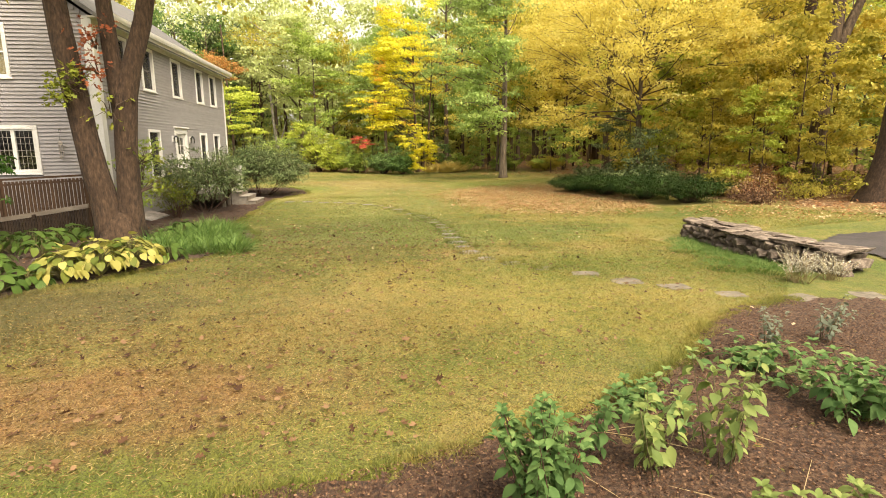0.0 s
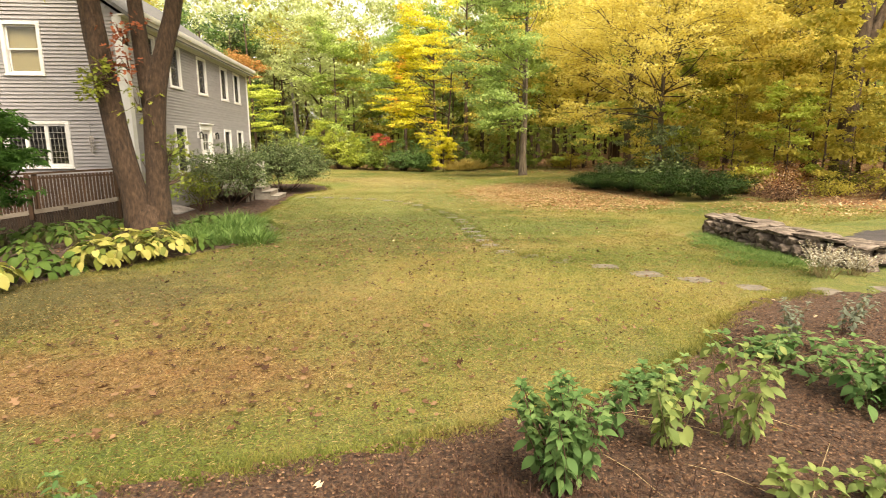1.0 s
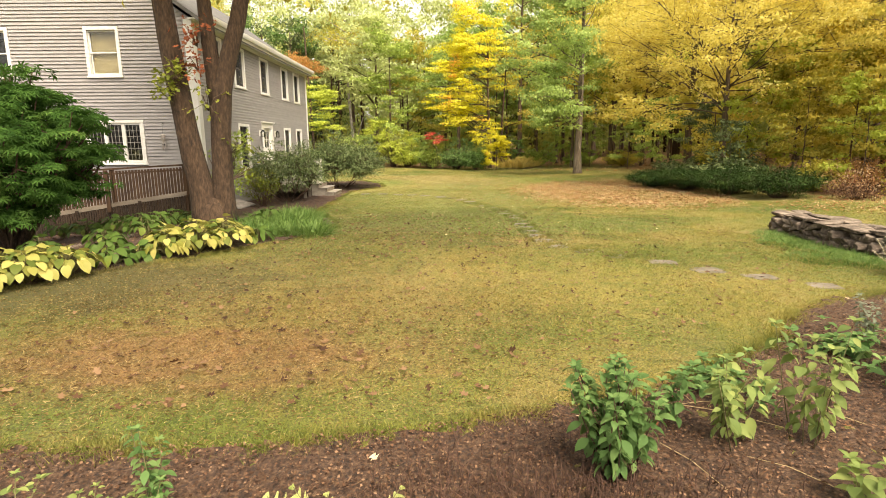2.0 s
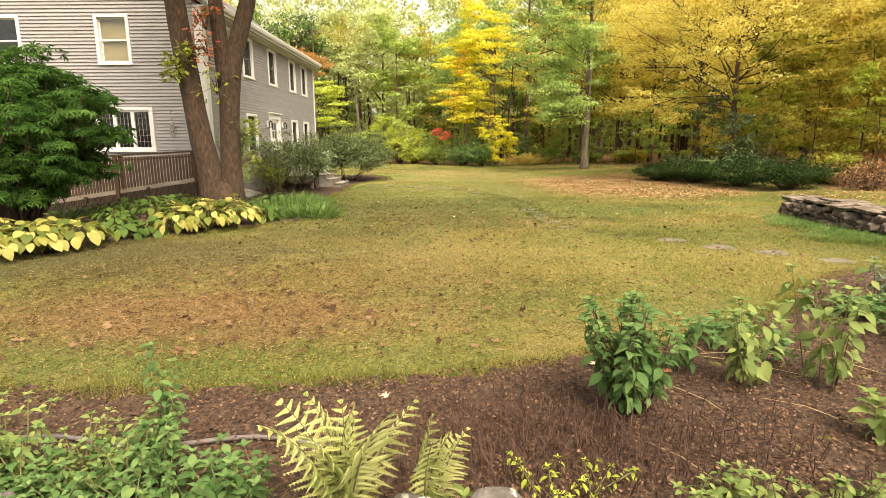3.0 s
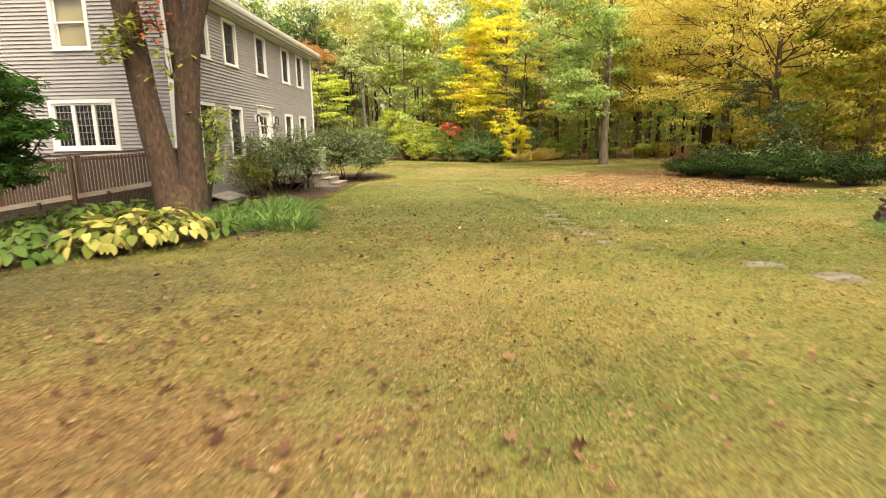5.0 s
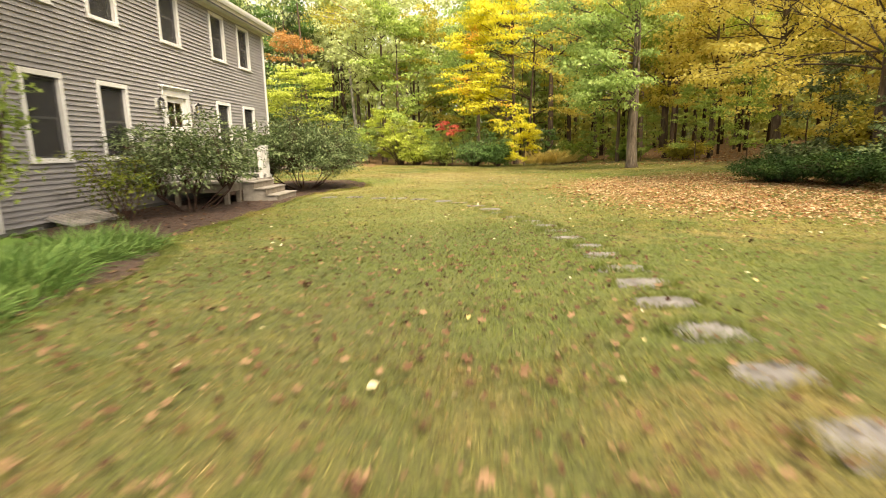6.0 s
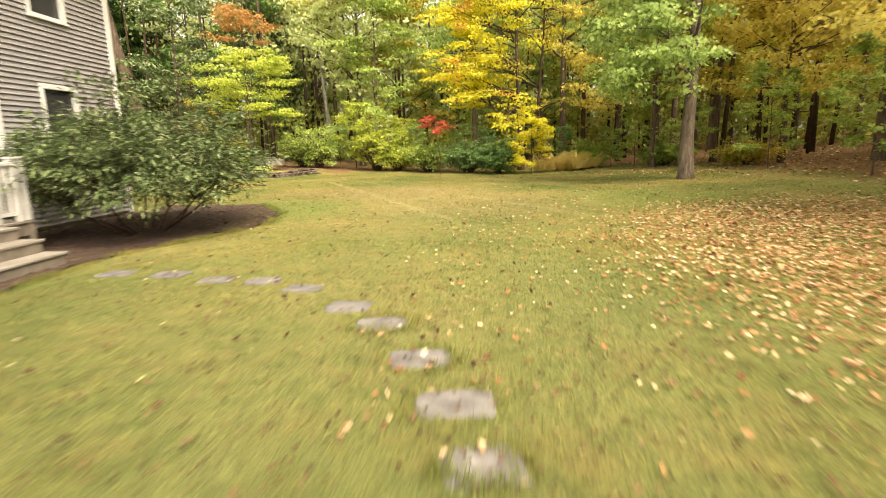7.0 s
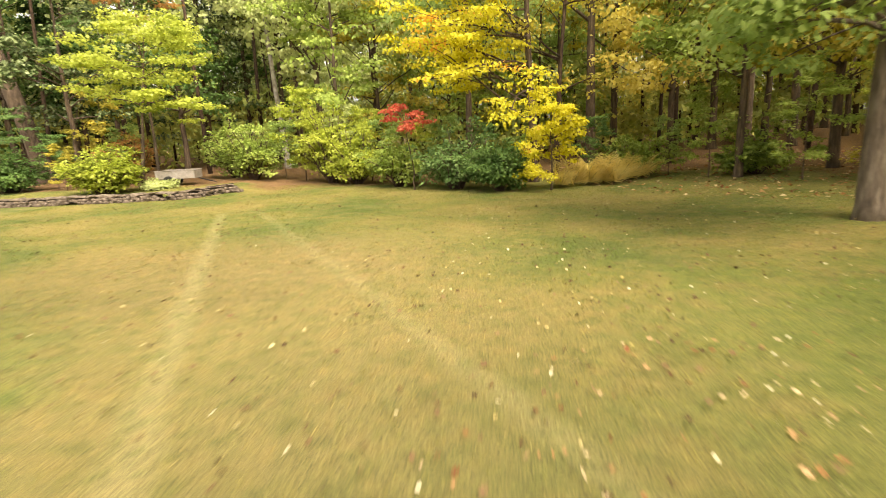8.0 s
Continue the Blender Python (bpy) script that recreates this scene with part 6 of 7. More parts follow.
fern("fern", "yellowing garden fern with upright feathery fronds", (7.18, -15.4), 10, 0.54, F_fern, 61, 0.30, "garden ferns", 1.55, k=12)
fern("fern", "yellowing garden fern leaning over the boulders", (7.48, -15.42), 6, 0.48, F_fern, 63, 0.26, "garden ferns", 1.4, (-0.6, 1.6), k=12)
for i, (x, y) in enumerate(((12.9, 30.9), (13.5, 31.1), (14.1, 31.4), (14.7, 31.8), (15.2, 32.2), (15.8, 32.6), (13.8, 31.7), (15.0, 32.4), (12.4, 30.6), (14.4, 31.1))):
    fern("tan_fern", "dried tan fern at the wood's edge", (x, y), 10, 1.3, F_fern_tan, 70 + i, 0.42, "tan ferns", k=7)


def hosta(name, label, at, r, n, leaf, mat, seed, group=""):
    rng, rs = random.Random(seed), np.random.RandomState(seed)
    t = thing(name, label, "hosta", group, (at[0], at[1], gz(*at) + 0.015))
    b, P, W, U, Ln = Build(), [], [], [], []
    for i in range(n):
        a = i * 2.399 + rng.uniform(-0.3, 0.3)
        q = ((i + 0.5) / n) ** 0.55
        reach = r * q
        h = r * (1.0 - 0.55 * q) + rng.uniform(-0.03, 0.05)
        e = Vector((math.cos(a) * reach, math.sin(a) * reach, max(0.07, h)))
        b.tube([(0, 0, 0), e * 0.5 + Vector((0, 0, h * 0.3)), e], [0.008, 0.006, 0.004], 4)
        out = Vector((math.cos(a), math.sin(a), 0.25 - 1.5 * q + rng.uniform(-0.5, 0.4)))
        P.append(tuple(e))
        W.append(tuple(out))
        U.append((math.cos(a) * 0.5 + rng.uniform(-0.6, 0.6), math.sin(a) * 0.5 + rng.uniform(-0.6, 0.6), 1.0))
        Ln.append(leaf * rng.uniform(0.75, 1.2))
    part("stalkwork", b.mesh("stalkwork", M_stem), t, "", "stuff")
    Ln = np.array(Ln)
    part("foliage", leaves("foliage", P, W, U, Ln, Ln * 0.62, mat, ROUND), t)


hx = [(2.95, -8.3, 0.36), (3.3, -7.9, 0.42), (3.6, -7.55, 0.44), (2.75, -7.9, 0.38), (3.05, -7.45, 0.46), (3.4, -7.05, 0.44),
      (1.55, -10.45, 0.40), (1.9, -10.05, 0.40), (2.2, -9.65, 0.36), (1.15, -10.65, 0.42), (0.7, -10.75, 0.42), (1.4, -9.95, 0.42), (1.75, -9.6, 0.38), (0.95, -10.2, 0.42), (0.3, -10.7, 0.42)]
for i, (x, y, r) in enumerate(hx):
    hosta("hosta", "yellowing hosta clump along the bed edge", (x, y), r * 1.15, 84, 0.16, F_hosta, 400 + i, "hostas along the bed")
for i, (x, y, r) in enumerate(((2.45, -8.95, 0.26), (2.65, -8.65, 0.24), (0.9, -5.4, 0.4), (0.2, -5.0, 0.42), (1.0, -4.8, 0.38), (-0.4, -4.4, 0.42), (0.5, -4.2, 0.4), (3.0, -3.2, 0.34), (2.8, -2.6, 0.3), (-1.2, -4.1, 0.4), (-2.0, -3.8, 0.42), (-0.3, -3.5, 0.4), (0.6, -3.3, 0.4), (-2.8, -4.4, 0.4), (1.3, -3.7, 0.36), (-1.0, -2.9, 0.4), (0.1, -2.6, 0.38), (1.1, -2.5, 0.36), (-3.4, -3.6, 0.4), (1.5, -6.2, 0.36), (0.5, -7.9, 0.3), (3.95, -6.75, 0.28), (3.0, -4.4, 0.3), (1.2, -7.2, 0.3), (1.75, -7.9, 0.28))):
    hosta("green_hosta", "green hosta clump in the side bed", (x, y), r, 30, 0.17, F_hosta_green, 430 + i, "green hostas")

rng = random.Random(52)
for i in range(11):
    x, y, w = rng.uniform(0.4, 2.1), rng.uniform(-8.4, -6.2), rng.uniform(0.09, 0.19)
    me = stone_mesh(500 + i, 1, 1, 1, 0.4, 3, 0.06)
    ob = tagged(new("garden_rock", me), "small grey fieldstone lying in the side bed", "rock", "rocks in the side bed")
    ob.matrix_world = pose(x, y, gz(x, y) + w * 0.22, rng.uniform(-12, 12), rng.uniform(-12, 12), rng.uniform(0, 180)) @ Matrix.Diagonal((w * 1.5, w, w * 0.75, 1))


def strap_clump(name, label, at, r, n, length, mat, seed, group="", cat="grass clump", wide=0.018):
    rs = np.random.RandomState(seed)
    a, q = rs.uniform(0, 6.283, n), rs.uniform(0, 1, n) ** 0.5
    pos = np.stack([np.cos(a) * q * r, np.sin(a) * q * r, np.zeros(n)], 1)
    way = np.stack([np.cos(a) * 0.6 + rs.normal(0, 0.4, n), np.sin(a) * 0.6 + rs.normal(0, 0.4, n), rs.uniform(0.15, 1.2, n)], 1)
    up = np.stack([-np.cos(a), -np.sin(a), np.ones(n)], 1) + rs.normal(0, 0.3, (n, 3))
    ob = new(name, leaves(name, pos, way, up, length * rs.uniform(0.4, 1.3, n), wide, mat, STRAP))
    ob.location = (at[0], at[1], gz(*at))
    return tagged(ob, label, cat, group)


rng = random.Random(8)
for i in range(52):
    f = rng.random()
    x, y = 2.95 + (2.05 - 1.1 * f) * rng.random() ** 0.75, -6.3 + 4.5 * f
    strap_clump("strap_plant", "low clump of arching green strap leaves in the bed", (x, y), 0.34, 170, rng.uniform(0.2, 0.44), F_strap, 500 + i, "strap leaved plants")
for i, (x, y) in enumerate(((14.2, -6.5), (14.05, -7.1), (14.15, -7.8), (13.8, -8.3), (14.25, -8.7), (13.7, -7.6), (14.0, -9.2), (13.4, -8.9))):
    strap_clump("grass_tuft", "longer green grass along the foot of the stone wall", (x, y), 0.46, 900, 0.10, F_strap, 540 + i, "grass tufts at the wall", wide=0.006)


def leafy_plant(name, label, at, stems, h, spread, pairs, leaf, mat, seed, lean=0.0, group="", width=0.55, shape=OVATE, droop=0.35, bare=0.25, bark=None):
    rng = random.Random(seed)
    t = thing(name, label, "garden plant", group, (at[0], at[1], gz(*at) + 0.01))
    b, P, W, U, Ln = Build(), [], [], [], []
    for i in range(stems):
        a = rng.uniform(0, 6.283)
        hh = h * rng.uniform(0.72, 1.05)
        base = Vector((rng.uniform(-0.3, 0.3) * spread, rng.uniform(-0.3, 0.3) * spread, -0.03))
        e = base + Vector((math.cos(a) * spread * rng.random() + lean, math.sin(a) * spread * rng.random(), hh))
        m = base.lerp(e, 0.5) + Vector((rng.uniform(-0.03, 0.03), rng.uniform(-0.03, 0.03), hh * 0.05))
        b.tube([base, m, e], [0.0042, 0.0034, 0.002], 4)
        for j in range(pairs):
            f = bare + (1 - bare) * (j + 0.5) / pairs
            p = base.lerp(m, f * 2) if f < 0.5 else m.lerp(e, f * 2 - 1)
            b0 = j * 1.57 + i
            for s in (0, math.pi):
                c, d = math.cos(b0 + s), math.sin(b0 + s)
                L = leaf * rng.uniform(0.5, 1.2) * (1.05 - 0.45 * abs(f - 0.5))
                c, d = math.cos(b0 + s + rng.gauss(0, 0.45)), math.sin(b0 + s + rng.gauss(0, 0.45))
                q = p + Vector((c, d, 0.2)) * (leaf * 0.18)
                P.append(tuple(q))
                W.append((c, d, 0.1 - droop * 1.9 * (1 - f) + rng.uniform(-0.7, 0.35)))
                U.append((rng.uniform(-0.6, 0.6) - c * 0.2, rng.uniform(-0.6, 0.6) - d * 0.2, 1))
                Ln.append(L)
        for s in range(4):
            c, d = math.cos(s * 1.57 + i), math.sin(s * 1.57 + i)
            P.append(tuple(e)); W.append((c, d, 0.55)); U.append((-c, -d, 1)); Ln.append(leaf * 0.55)
    part("branchwork", b.mesh("branchwork", bark or M_stem, True), t, "", "stuff")
    Ln = np.array(Ln)
    part("foliage", leaves("foliage", P, W, U, Ln, Ln * width * 1.15, mat, shape), t)


leafy_plant("garden_bush", "bushy garden plant with blue green leaves at the bed edge", (8.55, -14.5), 38, 0.66, 0.29, 9, 0.09, F_plant, 601, bare=0.25, droop=0.5, bark=M_stalk)
leafy_plant("sunflower_plant", "upright garden plant with drooping light green leaves", (9.35, -14.2), 7, 0.58, 0.24, 8, 0.105, F_mint, 602, bare=0.2, droop=0.6)
leafy_plant("sunflower_plant", "upright garden plant with drooping light green leaves", (9.05, -13.95), 4, 0.42, 0.16, 6, 0.095, F_plant, 603, bare=0.25)
leafy_plant("sunflower_plant", "tall garden plant with yellowing drooping leaves", (9.85, -14.15), 6, 0.78, 0.27, 9, 0.12, F_mint, 604, bare=0.2, droop=0.75)
leafy_plant("garden_bush", "green leafy garden plant with broad leaves", (11.15, -13.75), 20, 0.5, 0.42, 7, 0.12, F_plant, 605)
leafy_plant("garden_bush", "green leafy garden plant with broad leaves", (11.7, -13.9), 20, 0.55, 0.40, 7, 0.12, F_plant, 606)
leafy_plant("low_groundcover", "low broad-leaved plant spreading over mulch", (9.75, -13.35), 22, 0.16, 0.5, 3, 0.12, F_plant, 607, bare=0.5)
leafy_plant("low_groundcover", "low broad-leaved plant spreading over mulch", (11.05, -12.9), 24, 0.18, 0.6, 3, 0.13, F_plant, 608, bare=0.5)
leafy_plant("sunflower_plant", "small garden plant with bright yellow green leaves", (9.75, -14.75), 5, 0.30, 0.2, 4, 0.12, F_mint, 609)
leafy_plant("sunflower_plant", "small garden plant with bright yellow green leaves", (10.25, -14.7), 4, 0.26, 0.2, 4, 0.11, F_mint, 610)
leafy_plant("garden_bush", "grey green upright plant in the mulch", (11.4, -12.55), 7, 0.45, 0.25, 7, 0.07, F_grey, 611)
leafy_plant("garden_bush", "grey green upright plant in the mulch", (12.2, -12.3), 8, 0.5, 0.3, 7, 0.07, F_grey, 612)
leafy_plant("aster", "wispy aster gone to pale grey seed beside the stone wall", (13.9, -9.95), 46, 0.50, 0.42, 12, 0.032, F_aster, 613, bare=0.4, bark=M_straw)
leafy_plant("aster", "bushy aster gone to pale grey seed beside the stone wall", (14.5, -9.9), 34, 0.40, 0.36, 10, 0.032, F_aster, 615, bare=0.35, bark=M_straw)
leafy_plant("aster", "wispy plant with pale leaves by the wall end", (15.4, -11.2), 14, 0.6, 0.4, 7, 0.10, F_mint, 614)
# foreground row
leafy_plant("mint_plant", "bright green leafy plant behind the boulders", (5.25, -15.0), 13, 0.42, 0.28, 10, 0.062, F_mint, 620)
leafy_plant("mint_plant", "bright green leafy plant behind the boulders", (5.65, -15.15), 13, 0.38, 0.25, 9, 0.06, F_mint, 621)
leafy_plant("balm_plant", "soft green leafy plant behind the boulders", (5.95, -15.4), 34, 0.30, 0.40, 8, 0.06, F_plant, 622, bare=0.3)
leafy_plant("balm_plant", "soft green leafy plant behind the boulders", (6.3, -15.2), 16, 0.36, 0.28, 8, 0.06, F_plant, 623)
leafy_plant("balm_plant", "tall soft green sprig behind the boulders", (6.25, -14.95), 4, 0.60, 0.1, 13, 0.06, F_plant, 624)
leafy_plant("balm_plant", "soft green leafy plant behind the boulders", (6.72, -15.35), 18, 0.26, 0.25, 6, 0.075, F_plant, 625)
leafy_plant("mint_plant", "low green sprig beside the fern", (7.55, -15.5), 7, 0.18, 0.22, 4, 0.08, F_mint, 626)
leafy_plant("azalea", "small azalea with yellowing leaves", (8.05, -15.25), 15, 0.14, 0.30, 5, 0.042, F_lime, 627, width=0.46)
leafy_plant("mint_plant", "spreading bright green plant behind the boulders", (8.75, -15.3), 18, 0.18, 0.30, 5, 0.062, F_mint, 628)
leafy_plant("mint_plant", "spreading bright green plant behind the boulders", (9.15, -15.32), 16, 0.16, 0.30, 5, 0.062, F_mint, 629)
leafy_plant("mint_plant", "small green sprig in the mulch", (9.65, -15.2), 7, 0.28, 0.18, 5, 0.07, F_mint, 630)
for k, (x, y, mat) in enumerate(((5.45, -15.3, F_mint), (5.8, -15.6, F_plant), (6.1, -15.55, F_plant), (6.45, -15.45, F_plant), (5.1, -15.35, F_mint), (6.05, -15.15, F_mint))):
    leafy_plant("balm_plant" if mat is F_plant else "mint_plant", "low tangle of small soft green leaves behind the boulders", (x, y), 30, 0.26, 0.34, 7, 0.05, mat, 640 + k, bare=0.3)
leafy_plant("mint_plant", "bright green leafy plant behind the boulders", (4.8, -15.1), 16, 0.42, 0.3, 9, 0.065, F_mint, 631)

# dry stalks standing in the bed
rng = random.Random(17)
b = Build()
for i in range(1200):
    x, y = 7.75 + rng.gauss(0.45, 0.55), -15.0 + rng.gauss(0.1, 0.28)
    if not (7.2 < x < 9.6 and -15.6 < y < -14.1):
        continue
    z, h = gz(x, y), rng.uniform(0.04, 0.27) * rng.uniform(0.6, 1.0)
    b.tube([(x, y, z - 0.02), (x + rng.uniform(-0.03, 0.03), y + rng.uniform(-0.03, 0.03), z + h * 0.6), (x + rng.gauss(0, 0.05), y + rng.gauss(0, 0.05), z + h)], [0.0034, 0.0027, 0.0014], 3)
tagged(new("dry_stalks", b.mesh("dry_stalks", M_stalk)), "thicket of thin dry reddish brown stalks in mulch", "stalks", "", "stuff")
b = Build()
for i in range(11):
    x, y = rng.uniform(8.6, 11.8), rng.uniform(-15.2, -13.2)
    a, L = rng.uniform(0, 6.28), rng.uniform(0.3, 0.9)
    z = gz(x, y) + 0.035
    b.tube([(x, y, z), (x + math.cos(a) * L * 0.5, y + math.sin(a) * L * 0.5, z + 0.03), (x + math.cos(a) * L, y + math.sin(a) * L, z + 0.01)], [0.0028, 0.0024, 0.0015], 4)
tagged(new("straw_stalks", b.mesh("straw_stalks", M_straw)), "dry straw-coloured stalks lying across the mulch", "stalks", "", "stuff")
hose = Build()
pts = [(4.2 + i * 0.12, -14.78 + 0.05 * math.sin(i * 0.7) - 0.004 * i, 0) for i in range(24)]
hose.tube([(x, y, gz(x, y) + 0.035) for x, y, _ in pts], [0.013] * len(pts), 8)
tagged(new("garden_hose", hose.mesh("garden_hose", M_hose, True)), "dusty grey soaker hose lying on the mulch", "hose")

# ---- fallen leaves ----
rs = np.random.RandomState(77)


def scatter(name, label, n, poly, mat, size, lift=0.012, shape=LOBED, fade=None, seed=1, wide=0.85):
    rs = np.random.RandomState(seed)
    px, py = np.array([p[0] for p in poly]), np.array([p[1] for p in poly])
    P = np.zeros((0, 2))
    while len(P) < n:
        q = np.stack([rs.uniform(px.min(), px.max(), n), rs.uniform(py.min(), py.max(), n)], 1)
        ok = inside(q[:, 0], q[:, 1], poly)
        if fade:
            d = np.hypot((q[:, 0] - fade[0]) / fade[2], (q[:, 1] - fade[1]) / fade[3])
            ok &= rs.uniform(0, 1, n) > smooth((d - 0.45) / 0.6)
        P = np.concatenate([P, q[ok]])
    P = P[:n]
    pos = np.stack([P[:, 0], P[:, 1], ground(P[:, 0], P[:, 1]) + lift + rs.uniform(0, 0.018, n)], 1)
    way = np.stack([rs.normal(0, 1, n), rs.normal(0, 1, n), rs.normal(0, 0.22, n)], 1)
    up = np.stack([rs.normal(0, 0.35, n), rs.normal(0, 0.35, n), np.ones(n)], 1)
    ln = size * rs.uniform(0.6, 1.3, n)
    tagged(new(name, leaves(name, pos, way, up, ln, ln * wide, mat, shape)), label, "fallen leaves", "", "stuff")


LITTER = [(9.6, 9.5), (11.0, 14), (14.5, 15.5), (18.6, 14.2), (18.6, 4), (17.0, -0.8), (13.2, -1.6), (11.2, 1.4), (9.8, 4.5)]
scatter("leaf_carpet", "thick carpet of orange and tan maple leaves on grass", 27000, LITTER, F_litter, 0.06, 0.014, LOBED, (15.6, 6.8, 5.6, 8.2), 3)
LAWN = [(3.2, -13.9), (8, -13.6), (11.5, -11.2), (13.5, -9), (14, -4), (16, 0), (18, 12), (19, 24), (15, 29.5), (8, 31), (2, 33), (-4, 30), (-5, 16), (4.6, 13), (3.4, 6), (3.0, 1), (4.8, -3), (4.4, -7)]
scatter("lawn_leaves", "scattered brown leaves over the lawn", 5200, LAWN, F_brown, 0.060, 0.04, LOBED, None, 4)
scatter("pale_leaves", "scattered pale yellow leaves over the lawn", 520, LAWN, F_pale_fall, 0.045, 0.04, OVATE, (11, 8, 12, 18), 5)
scatter("pale_leaves", "scattered pale yellow leaves beneath the maples", 480, [(8.5, 5), (9, 26), (20, 26), (20, 6), (13, 2)], F_pale_fall, 0.048, 0.035, OVATE, None, 6)
scatter("worn_patch_leaves", "dry brown leaves on the worn brown patch", 110, [(3.2, -13.9), (8, -13.4), (10, -10), (6, -9), (3.4, -11)], F_brown, 0.08, 0.02, LOBED, (5.6, -12.4, 3.2, 2.0), 7)
scatter("lawn_leaves", "curled brown oak leaves lying thick on the mid lawn", 1100, LAWN, F_brown, 0.06, 0.03, LOBED, (6.9, -5.2, 3.6, 5.4), 16)
scatter("drive_edge_leaves", "tan and orange leaves on the grass behind the wall", 2600, [(16.2, -1.8), (16.6, -5.2), (20.5, -6.2), (25, -5), (24, 0.5), (18.6, 0.8)], F_litter, 0.06, 0.03, LOBED, (21, -1.8, 5.5, 4.2), 18)
scatter("lawn_leaves", "tan and rusty leaves blown over the lawn beside the carpet", 620, [(7.6, 2.5), (7.8, 10), (9.4, 15), (12.5, 16), (12, 2)], F_litter, 0.06, 0.035, LOBED, None, 19)
scatter("lawn_debris", "small dry leaf bits and thatch in the lawn", 9000, LAWN, F_brown, 0.034, 0.022, LEAF, (7.5, -5, 12, 16), 14)
scatter("bed_leaves", "pale and rusty leaves lying on the mulch", 60, BED, F_litter, 0.065, 0.04, LOBED, None, 9)
scatter("mulch_chips", "coarse bark chips over the garden bed", 62000, BED, F_chip, 0.018, 0.034, LEAF, (9.2, -14.0, 7.5, 4.0), 10)
scatter("bed_straw", "bits of dry straw and leaf on the mulch", 1500, BED, F_chip, 0.06, 0.036, LEAF, (9, -14.2, 7, 3.6), 15, 0.12)
scatter("side_bed_leaves", "brown leaves lying in the side bed", 1500, SIDE_BED, F_brown, 0.08, 0.03, LOBED, None, 11)
scatter("wood_floor_leaves", "leaf litter over the woodland floor", 9000, [(16, 26), (12, 34), (40, 40), (44, -6), (20, -5.5), (19.5, 12), (19, 22)], F_litter, 0.13, 0.014, LEAF, None, 12)

# ---- grass ----
def grass(name, n, poly, height, seed, width=0.005, fade=None):
    rs = np.random.RandomState(seed)
    px, py = np.array([p[0] for p in poly]), np.array([p[1] for p in poly])
    area = n * 3
    q = np.stack([rs.uniform(px.min(), px.max(), area), rs.uniform(py.min(), py.max(), area)], 1)
    q = q[inside(q[:, 0], q[:, 1], poly)][:n]
    keep = np.ones(len(q), bool)
    for x, y, gx_, gy_ in PAVER_GAPS:
        keep &= ((q[:, 0] - x) / gx_) ** 2 + ((q[:, 1] - y) / gy_) ** 2 > 1
    q = q[keep]
    n = len(q)
    h = height * rs.uniform(0.5, 1.35, n) * (0.75 + 0.5 * np.abs(np.sin(q[:, 0] * 1.3) * np.cos(q[:, 1] * 1.1)))
    a = rs.uniform(0, 6.283, n)
    z = ground(q[:, 0], q[:, 1]) - 0.004
    lean = rs.normal(0, 1, (n, 2)) * (h * np.where(rs.uniform(0, 1, n) < 0.45, 1.7, 0.6))[:, None]
    w = width * rs.uniform(0.7, 1.3, n)
    b0 = np.stack([q[:, 0] + np.cos(a) * w, q[:, 1] + np.sin(a) * w, z], 1)
    b1 = np.stack([q[:, 0] - np.cos(a) * w, q[:, 1] - np.sin(a) * w, z], 1)
    tp = np.stack([q[:, 0] + lean[:, 0], q[:, 1] + lean[:, 1], z + h], 1)
    v = np.stack([b0, b1, tp], 1).reshape(-1, 3)
    tagged(new(name, tri_mesh(name, v, np.arange(n * 3).reshape(-1, 3), M_blade)), "short straw and green lawn blades", "grass", "", "stuff")


NEAR = [(3.0, -14.2), (5, -14.3), (6.5, -14.25), (8, -13.9), (9.5, -13.3), (11.2, -11.8), (12.4, -10.9), (13.2, -10.6), (14.0, -9.6), (13.6, -6.0), (5.0, -6.0), (4.3, -7.2), (3.35, -8.5), (2.6, -9.5), (1.95, -10.4), (0.6, -11.2), (-3, -11.8), (-4, -14.2)]
grass("near_grass", 280000, NEAR, 0.028, 21, 0.0040)
MID = [(5.0, -6.0), (13.6, -6.0), (14.7, -5.3), (17.0, -5.6), (21, -5.4), (19.5, 0), (17, 2), (16.5, 8), (5.0, 9), (3.8, 7.5), (3.1, 3), (3.4, 0), (4.6, -2.6)]
grass("mid_grass", 200000, MID, 0.038, 22, 0.0045)
FAR = [(3.8, 9), (16.5, 8), (19, 14), (18.5, 26), (14, 31), (6, 33.5), (2, 36), (-6, 34), (-9, 16), (2.6, 15)]
grass("far_grass", 140000, FAR, 0.04, 23, 0.006)

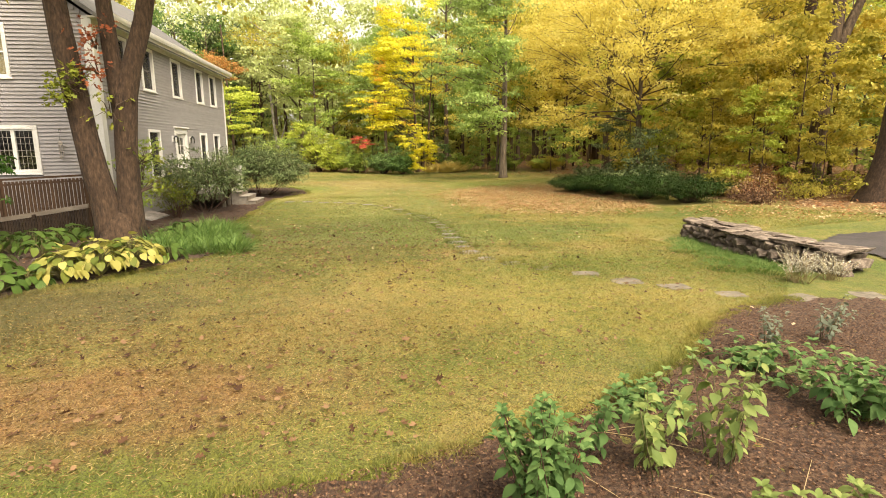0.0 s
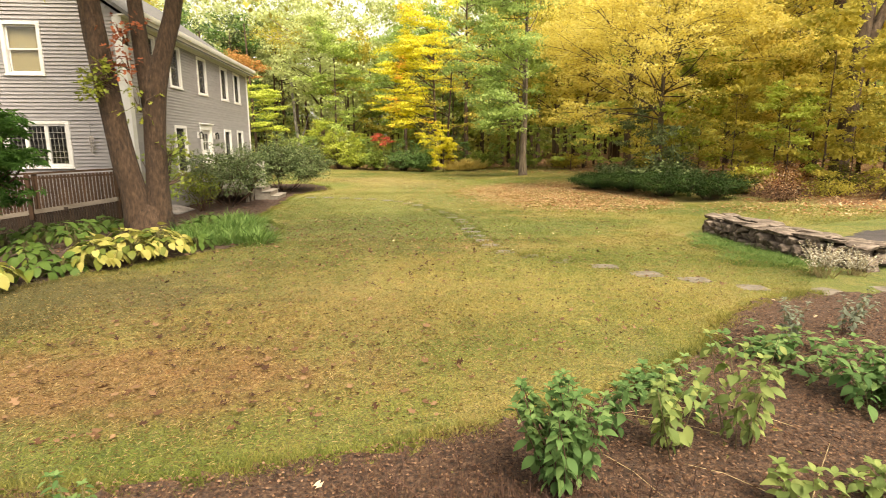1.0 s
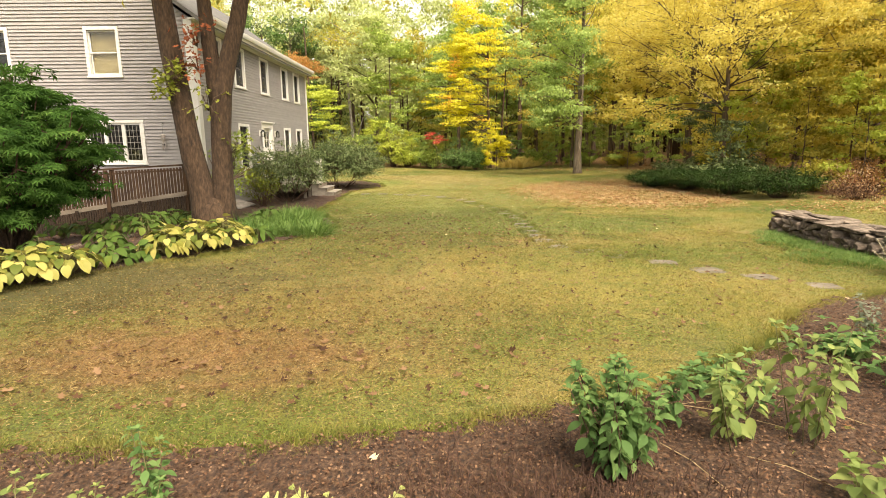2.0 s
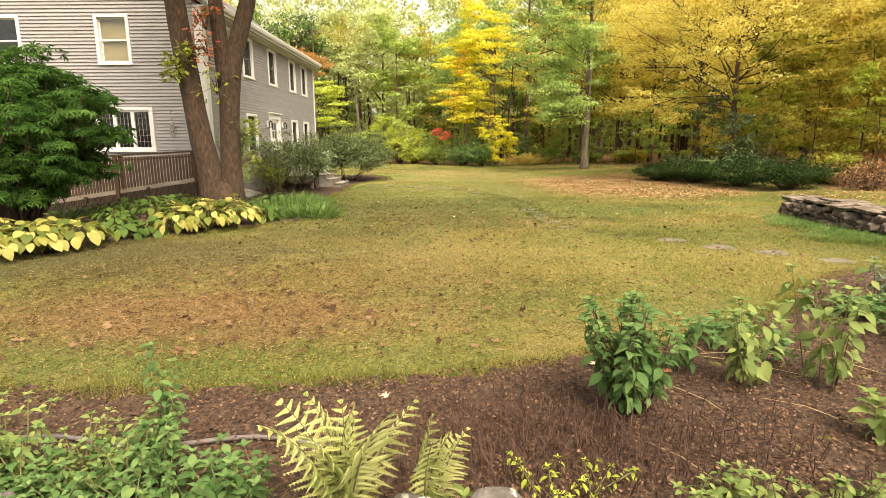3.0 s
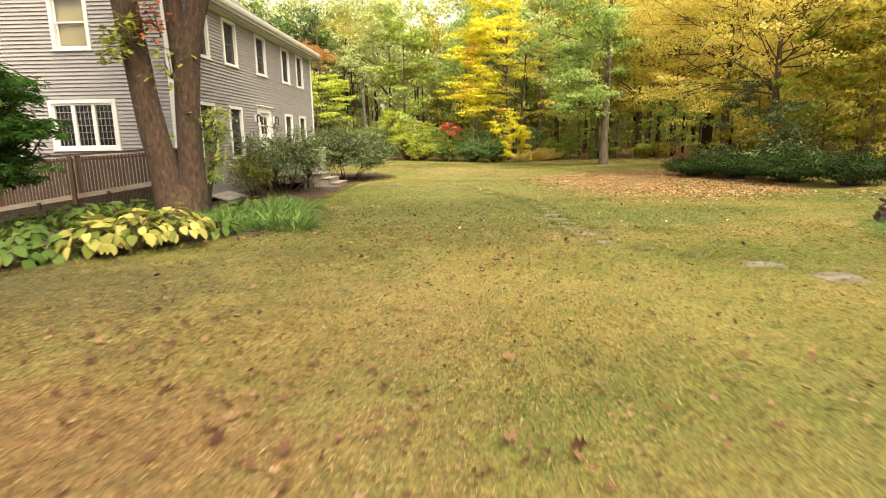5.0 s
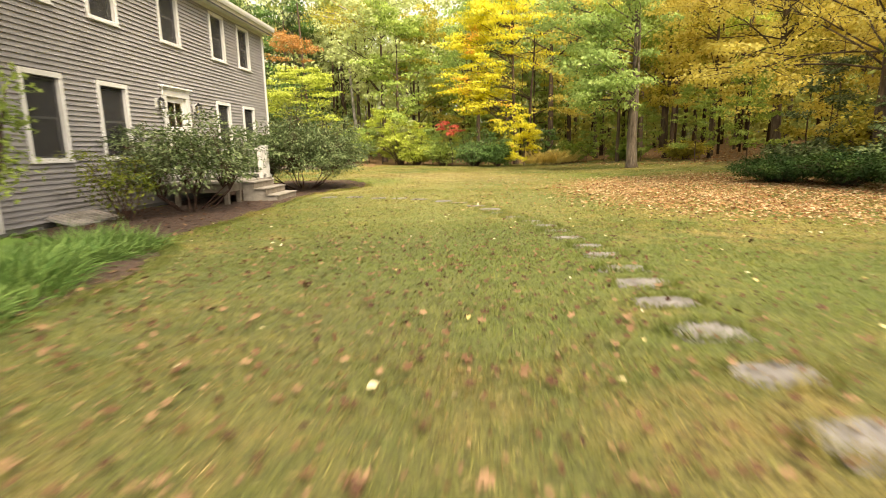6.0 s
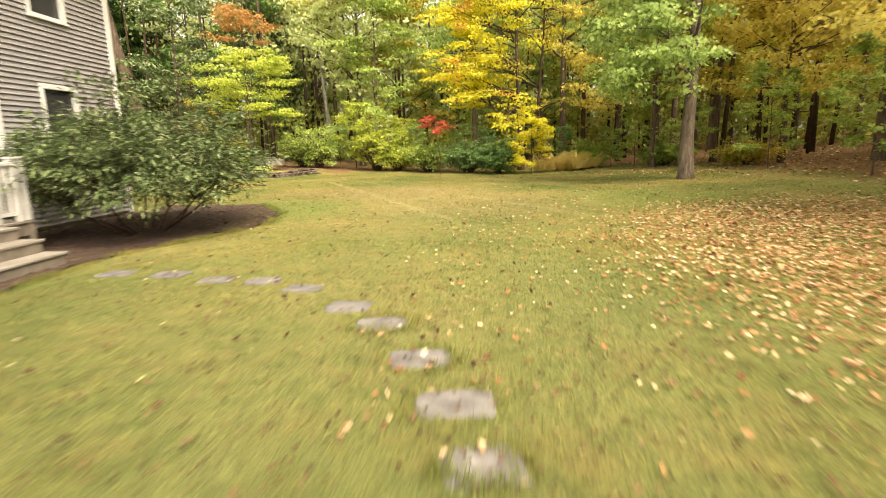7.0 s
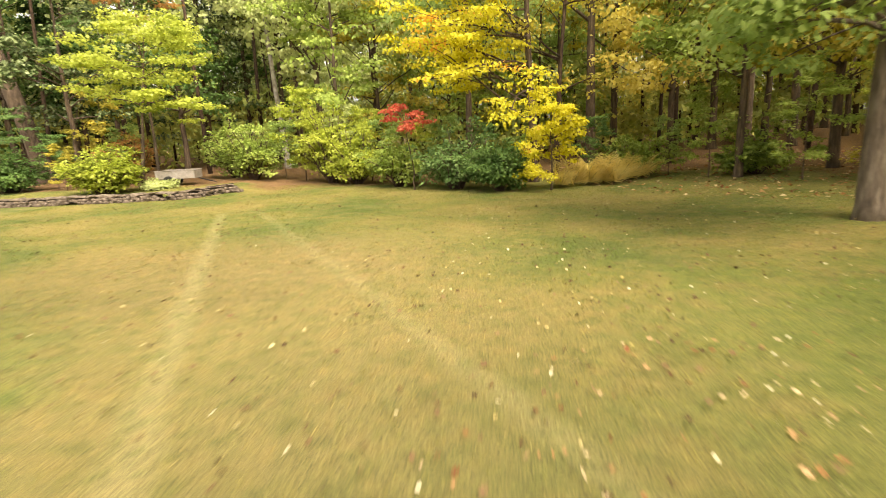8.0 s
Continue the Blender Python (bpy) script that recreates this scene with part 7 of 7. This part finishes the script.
def thatch(name, n, poly, length, seed, fade):
    """Dry clippings lying among the blades."""
    rs = np.random.RandomState(seed)
    px, py = np.array([p[0] for p in poly]), np.array([p[1] for p in poly])
    q = np.stack([rs.uniform(px.min(), px.max(), n * 3), rs.uniform(py.min(), py.max(), n * 3)], 1)
    d = np.hypot((q[:, 0] - fade[0]) / fade[2], (q[:, 1] - fade[1]) / fade[3])
    q = q[inside(q[:, 0], q[:, 1], poly) & (rs.uniform(0, 1, n * 3) > smooth((d - 0.3) / 0.8) * 0.85)][:n]
    n = len(q)
    pos = np.stack([q[:, 0], q[:, 1], ground(q[:, 0], q[:, 1]) + rs.uniform(0.008, 0.03, n)], 1)
    way = np.stack([rs.normal(0, 1, n), rs.normal(0, 1, n), rs.normal(0, 0.25, n)], 1)
    up = np.stack([rs.normal(0, 0.4, n), rs.normal(0, 0.4, n), np.ones(n)], 1)
    tagged(new(name, leaves(name, pos, way, up, length * rs.uniform(0.5, 1.5, n), 0.0045, F_thatch)), "dry straw clippings and thatch lying in the lawn", "thatch", "", "stuff")


thatch("lawn_thatch", 60000, NEAR, 0.04, 41, (5.6, -12.3, 4.5, 2.6))


def edge_grass(name, line, n, height, seed, spread=0.07):
    """Longer blades hanging over the edge of a bed."""
    rs = np.random.RandomState(seed)
    seg = np.array(line, float)
    ln = np.linalg.norm(np.diff(seg, axis=0), axis=1)
    k = rs.choice(len(ln), n, p=ln / ln.sum())
    q = seg[k] + (seg[k + 1] - seg[k]) * rs.uniform(0, 1, n)[:, None] + rs.normal(0, spread, (n, 2))
    patchy = 0.5 + 0.5 * np.sin(q[:, 0] * 5.1 + 2 * np.sin(q[:, 1] * 3.7))
    h = height * rs.uniform(0.4, 1.3, n) * (0.35 + 0.9 * patchy)
    a = rs.uniform(0, 6.283, n)
    z = ground(q[:, 0], q[:, 1])
    w = 0.004
    b0 = np.stack([q[:, 0] + np.cos(a) * w, q[:, 1] + np.sin(a) * w, z], 1)
    b1 = np.stack([q[:, 0] - np.cos(a) * w, q[:, 1] - np.sin(a) * w, z], 1)
    tp = np.stack([q[:, 0] + rs.normal(0, 0.6, n) * h, q[:, 1] + rs.normal(0, 0.6, n) * h, z + h], 1)
    v = np.stack([b0, b1, tp], 1).reshape(-1, 3)
    tagged(new(name, tri_mesh(name, v, np.arange(n * 3).reshape(-1, 3), M_blade)), "longer lawn blades hanging over the bed edge", "grass", "", "stuff")


for x, y, gx_, gy_ in PAVER_GAPS[6:26]:
    edge_grass("paver_grass", [(x + 1.3 * gx_ * math.cos(a * 0.5236), y + 1.5 * gy_ * math.sin(a * 0.5236)) for a in range(13)], 520, 0.075, int(x * 100 + y * 10) % 997 + 50, 0.035)
edge_grass("edge_grass", BED[:10], 22000, 0.055, 31)
edge_grass("edge_grass", [(0.6, -11.1), (1.9, -10.3), (2.55, -9.45), (3.3, -8.4), (4.2, -7.2), (4.95, -6.0), (5.05, -4.9), (4.8, -3.4), (4.3, -2.2), (3.8, -1.2), (3.45, 0.2), (3.35, 2.6), (3.3, 5.6), (3.25, 7.8), (3.9, 9.4), (4.4, 11.0), (4.1, 12.8), (2.8, 15.0)], 22000, 0.06, 32)

# ---- clapboards ----
EXPO = (HT - HB - 0.06) / 56


def board_mesh(axis):
    t0, t1, h = 0.042, 0.004, EXPO + 0.012
    if axis == "y":
        p = [(0.001, 0, 0), (t0, 0, 0), (t1, 0, h), (0.001, 0, h), (0.001, 1, 0), (t0, 1, 0), (t1, 1, h), (0.001, 1, h)]
    else:
        p = [(0, -0.001, 0), (0, -t0, 0), (0, -t1, h), (0, -0.001, h), (1, -0.001, 0), (1, -t0, 0), (1, -t1, h), (1, -0.001, h)]
    f = [(0, 1, 2, 3), (4, 7, 6, 5), (0, 4, 5, 1), (1, 5, 6, 2), (2, 6, 7, 3), (0, 3, 7, 4)]
    return Build().add(p, f).mesh("clapboard", M_siding)


for axis, wall, lo, hi, holes in (("y", wall_long, 0.2, HL - 0.13, holes_long), ("x", wall_end, -HD + 0.1, -0.2, WIN_END)):
    bmesh_ = board_mesh(axis)
    for i in range(56):
        z = HB + i * EXPO
        for s, e in spans(lo, hi, z, z + EXPO, [(a - 0.002, c + 0.002, d, f) for a, c, d, f in holes]):
            ob = part("clapboard", bmesh_, wall)
            ob.location = (0, s, z) if axis == "y" else (s, 0, z)
            ob.scale = (1, e - s, 1) if axis == "y" else (e - s, 1, 1)

gable_board = board_mesh("x")
for i in range(27):
    z = HT - 0.05 + i * EXPO
    half = (HT + 2.9 - z - EXPO) / 2.9 * HD / 2
    if half > 0.1:
        ob = part("clapboard", gable_board, gable_near)
        ob.location, ob.scale = (-HD / 2 - half, 0, z), (2 * half, 1, 1)
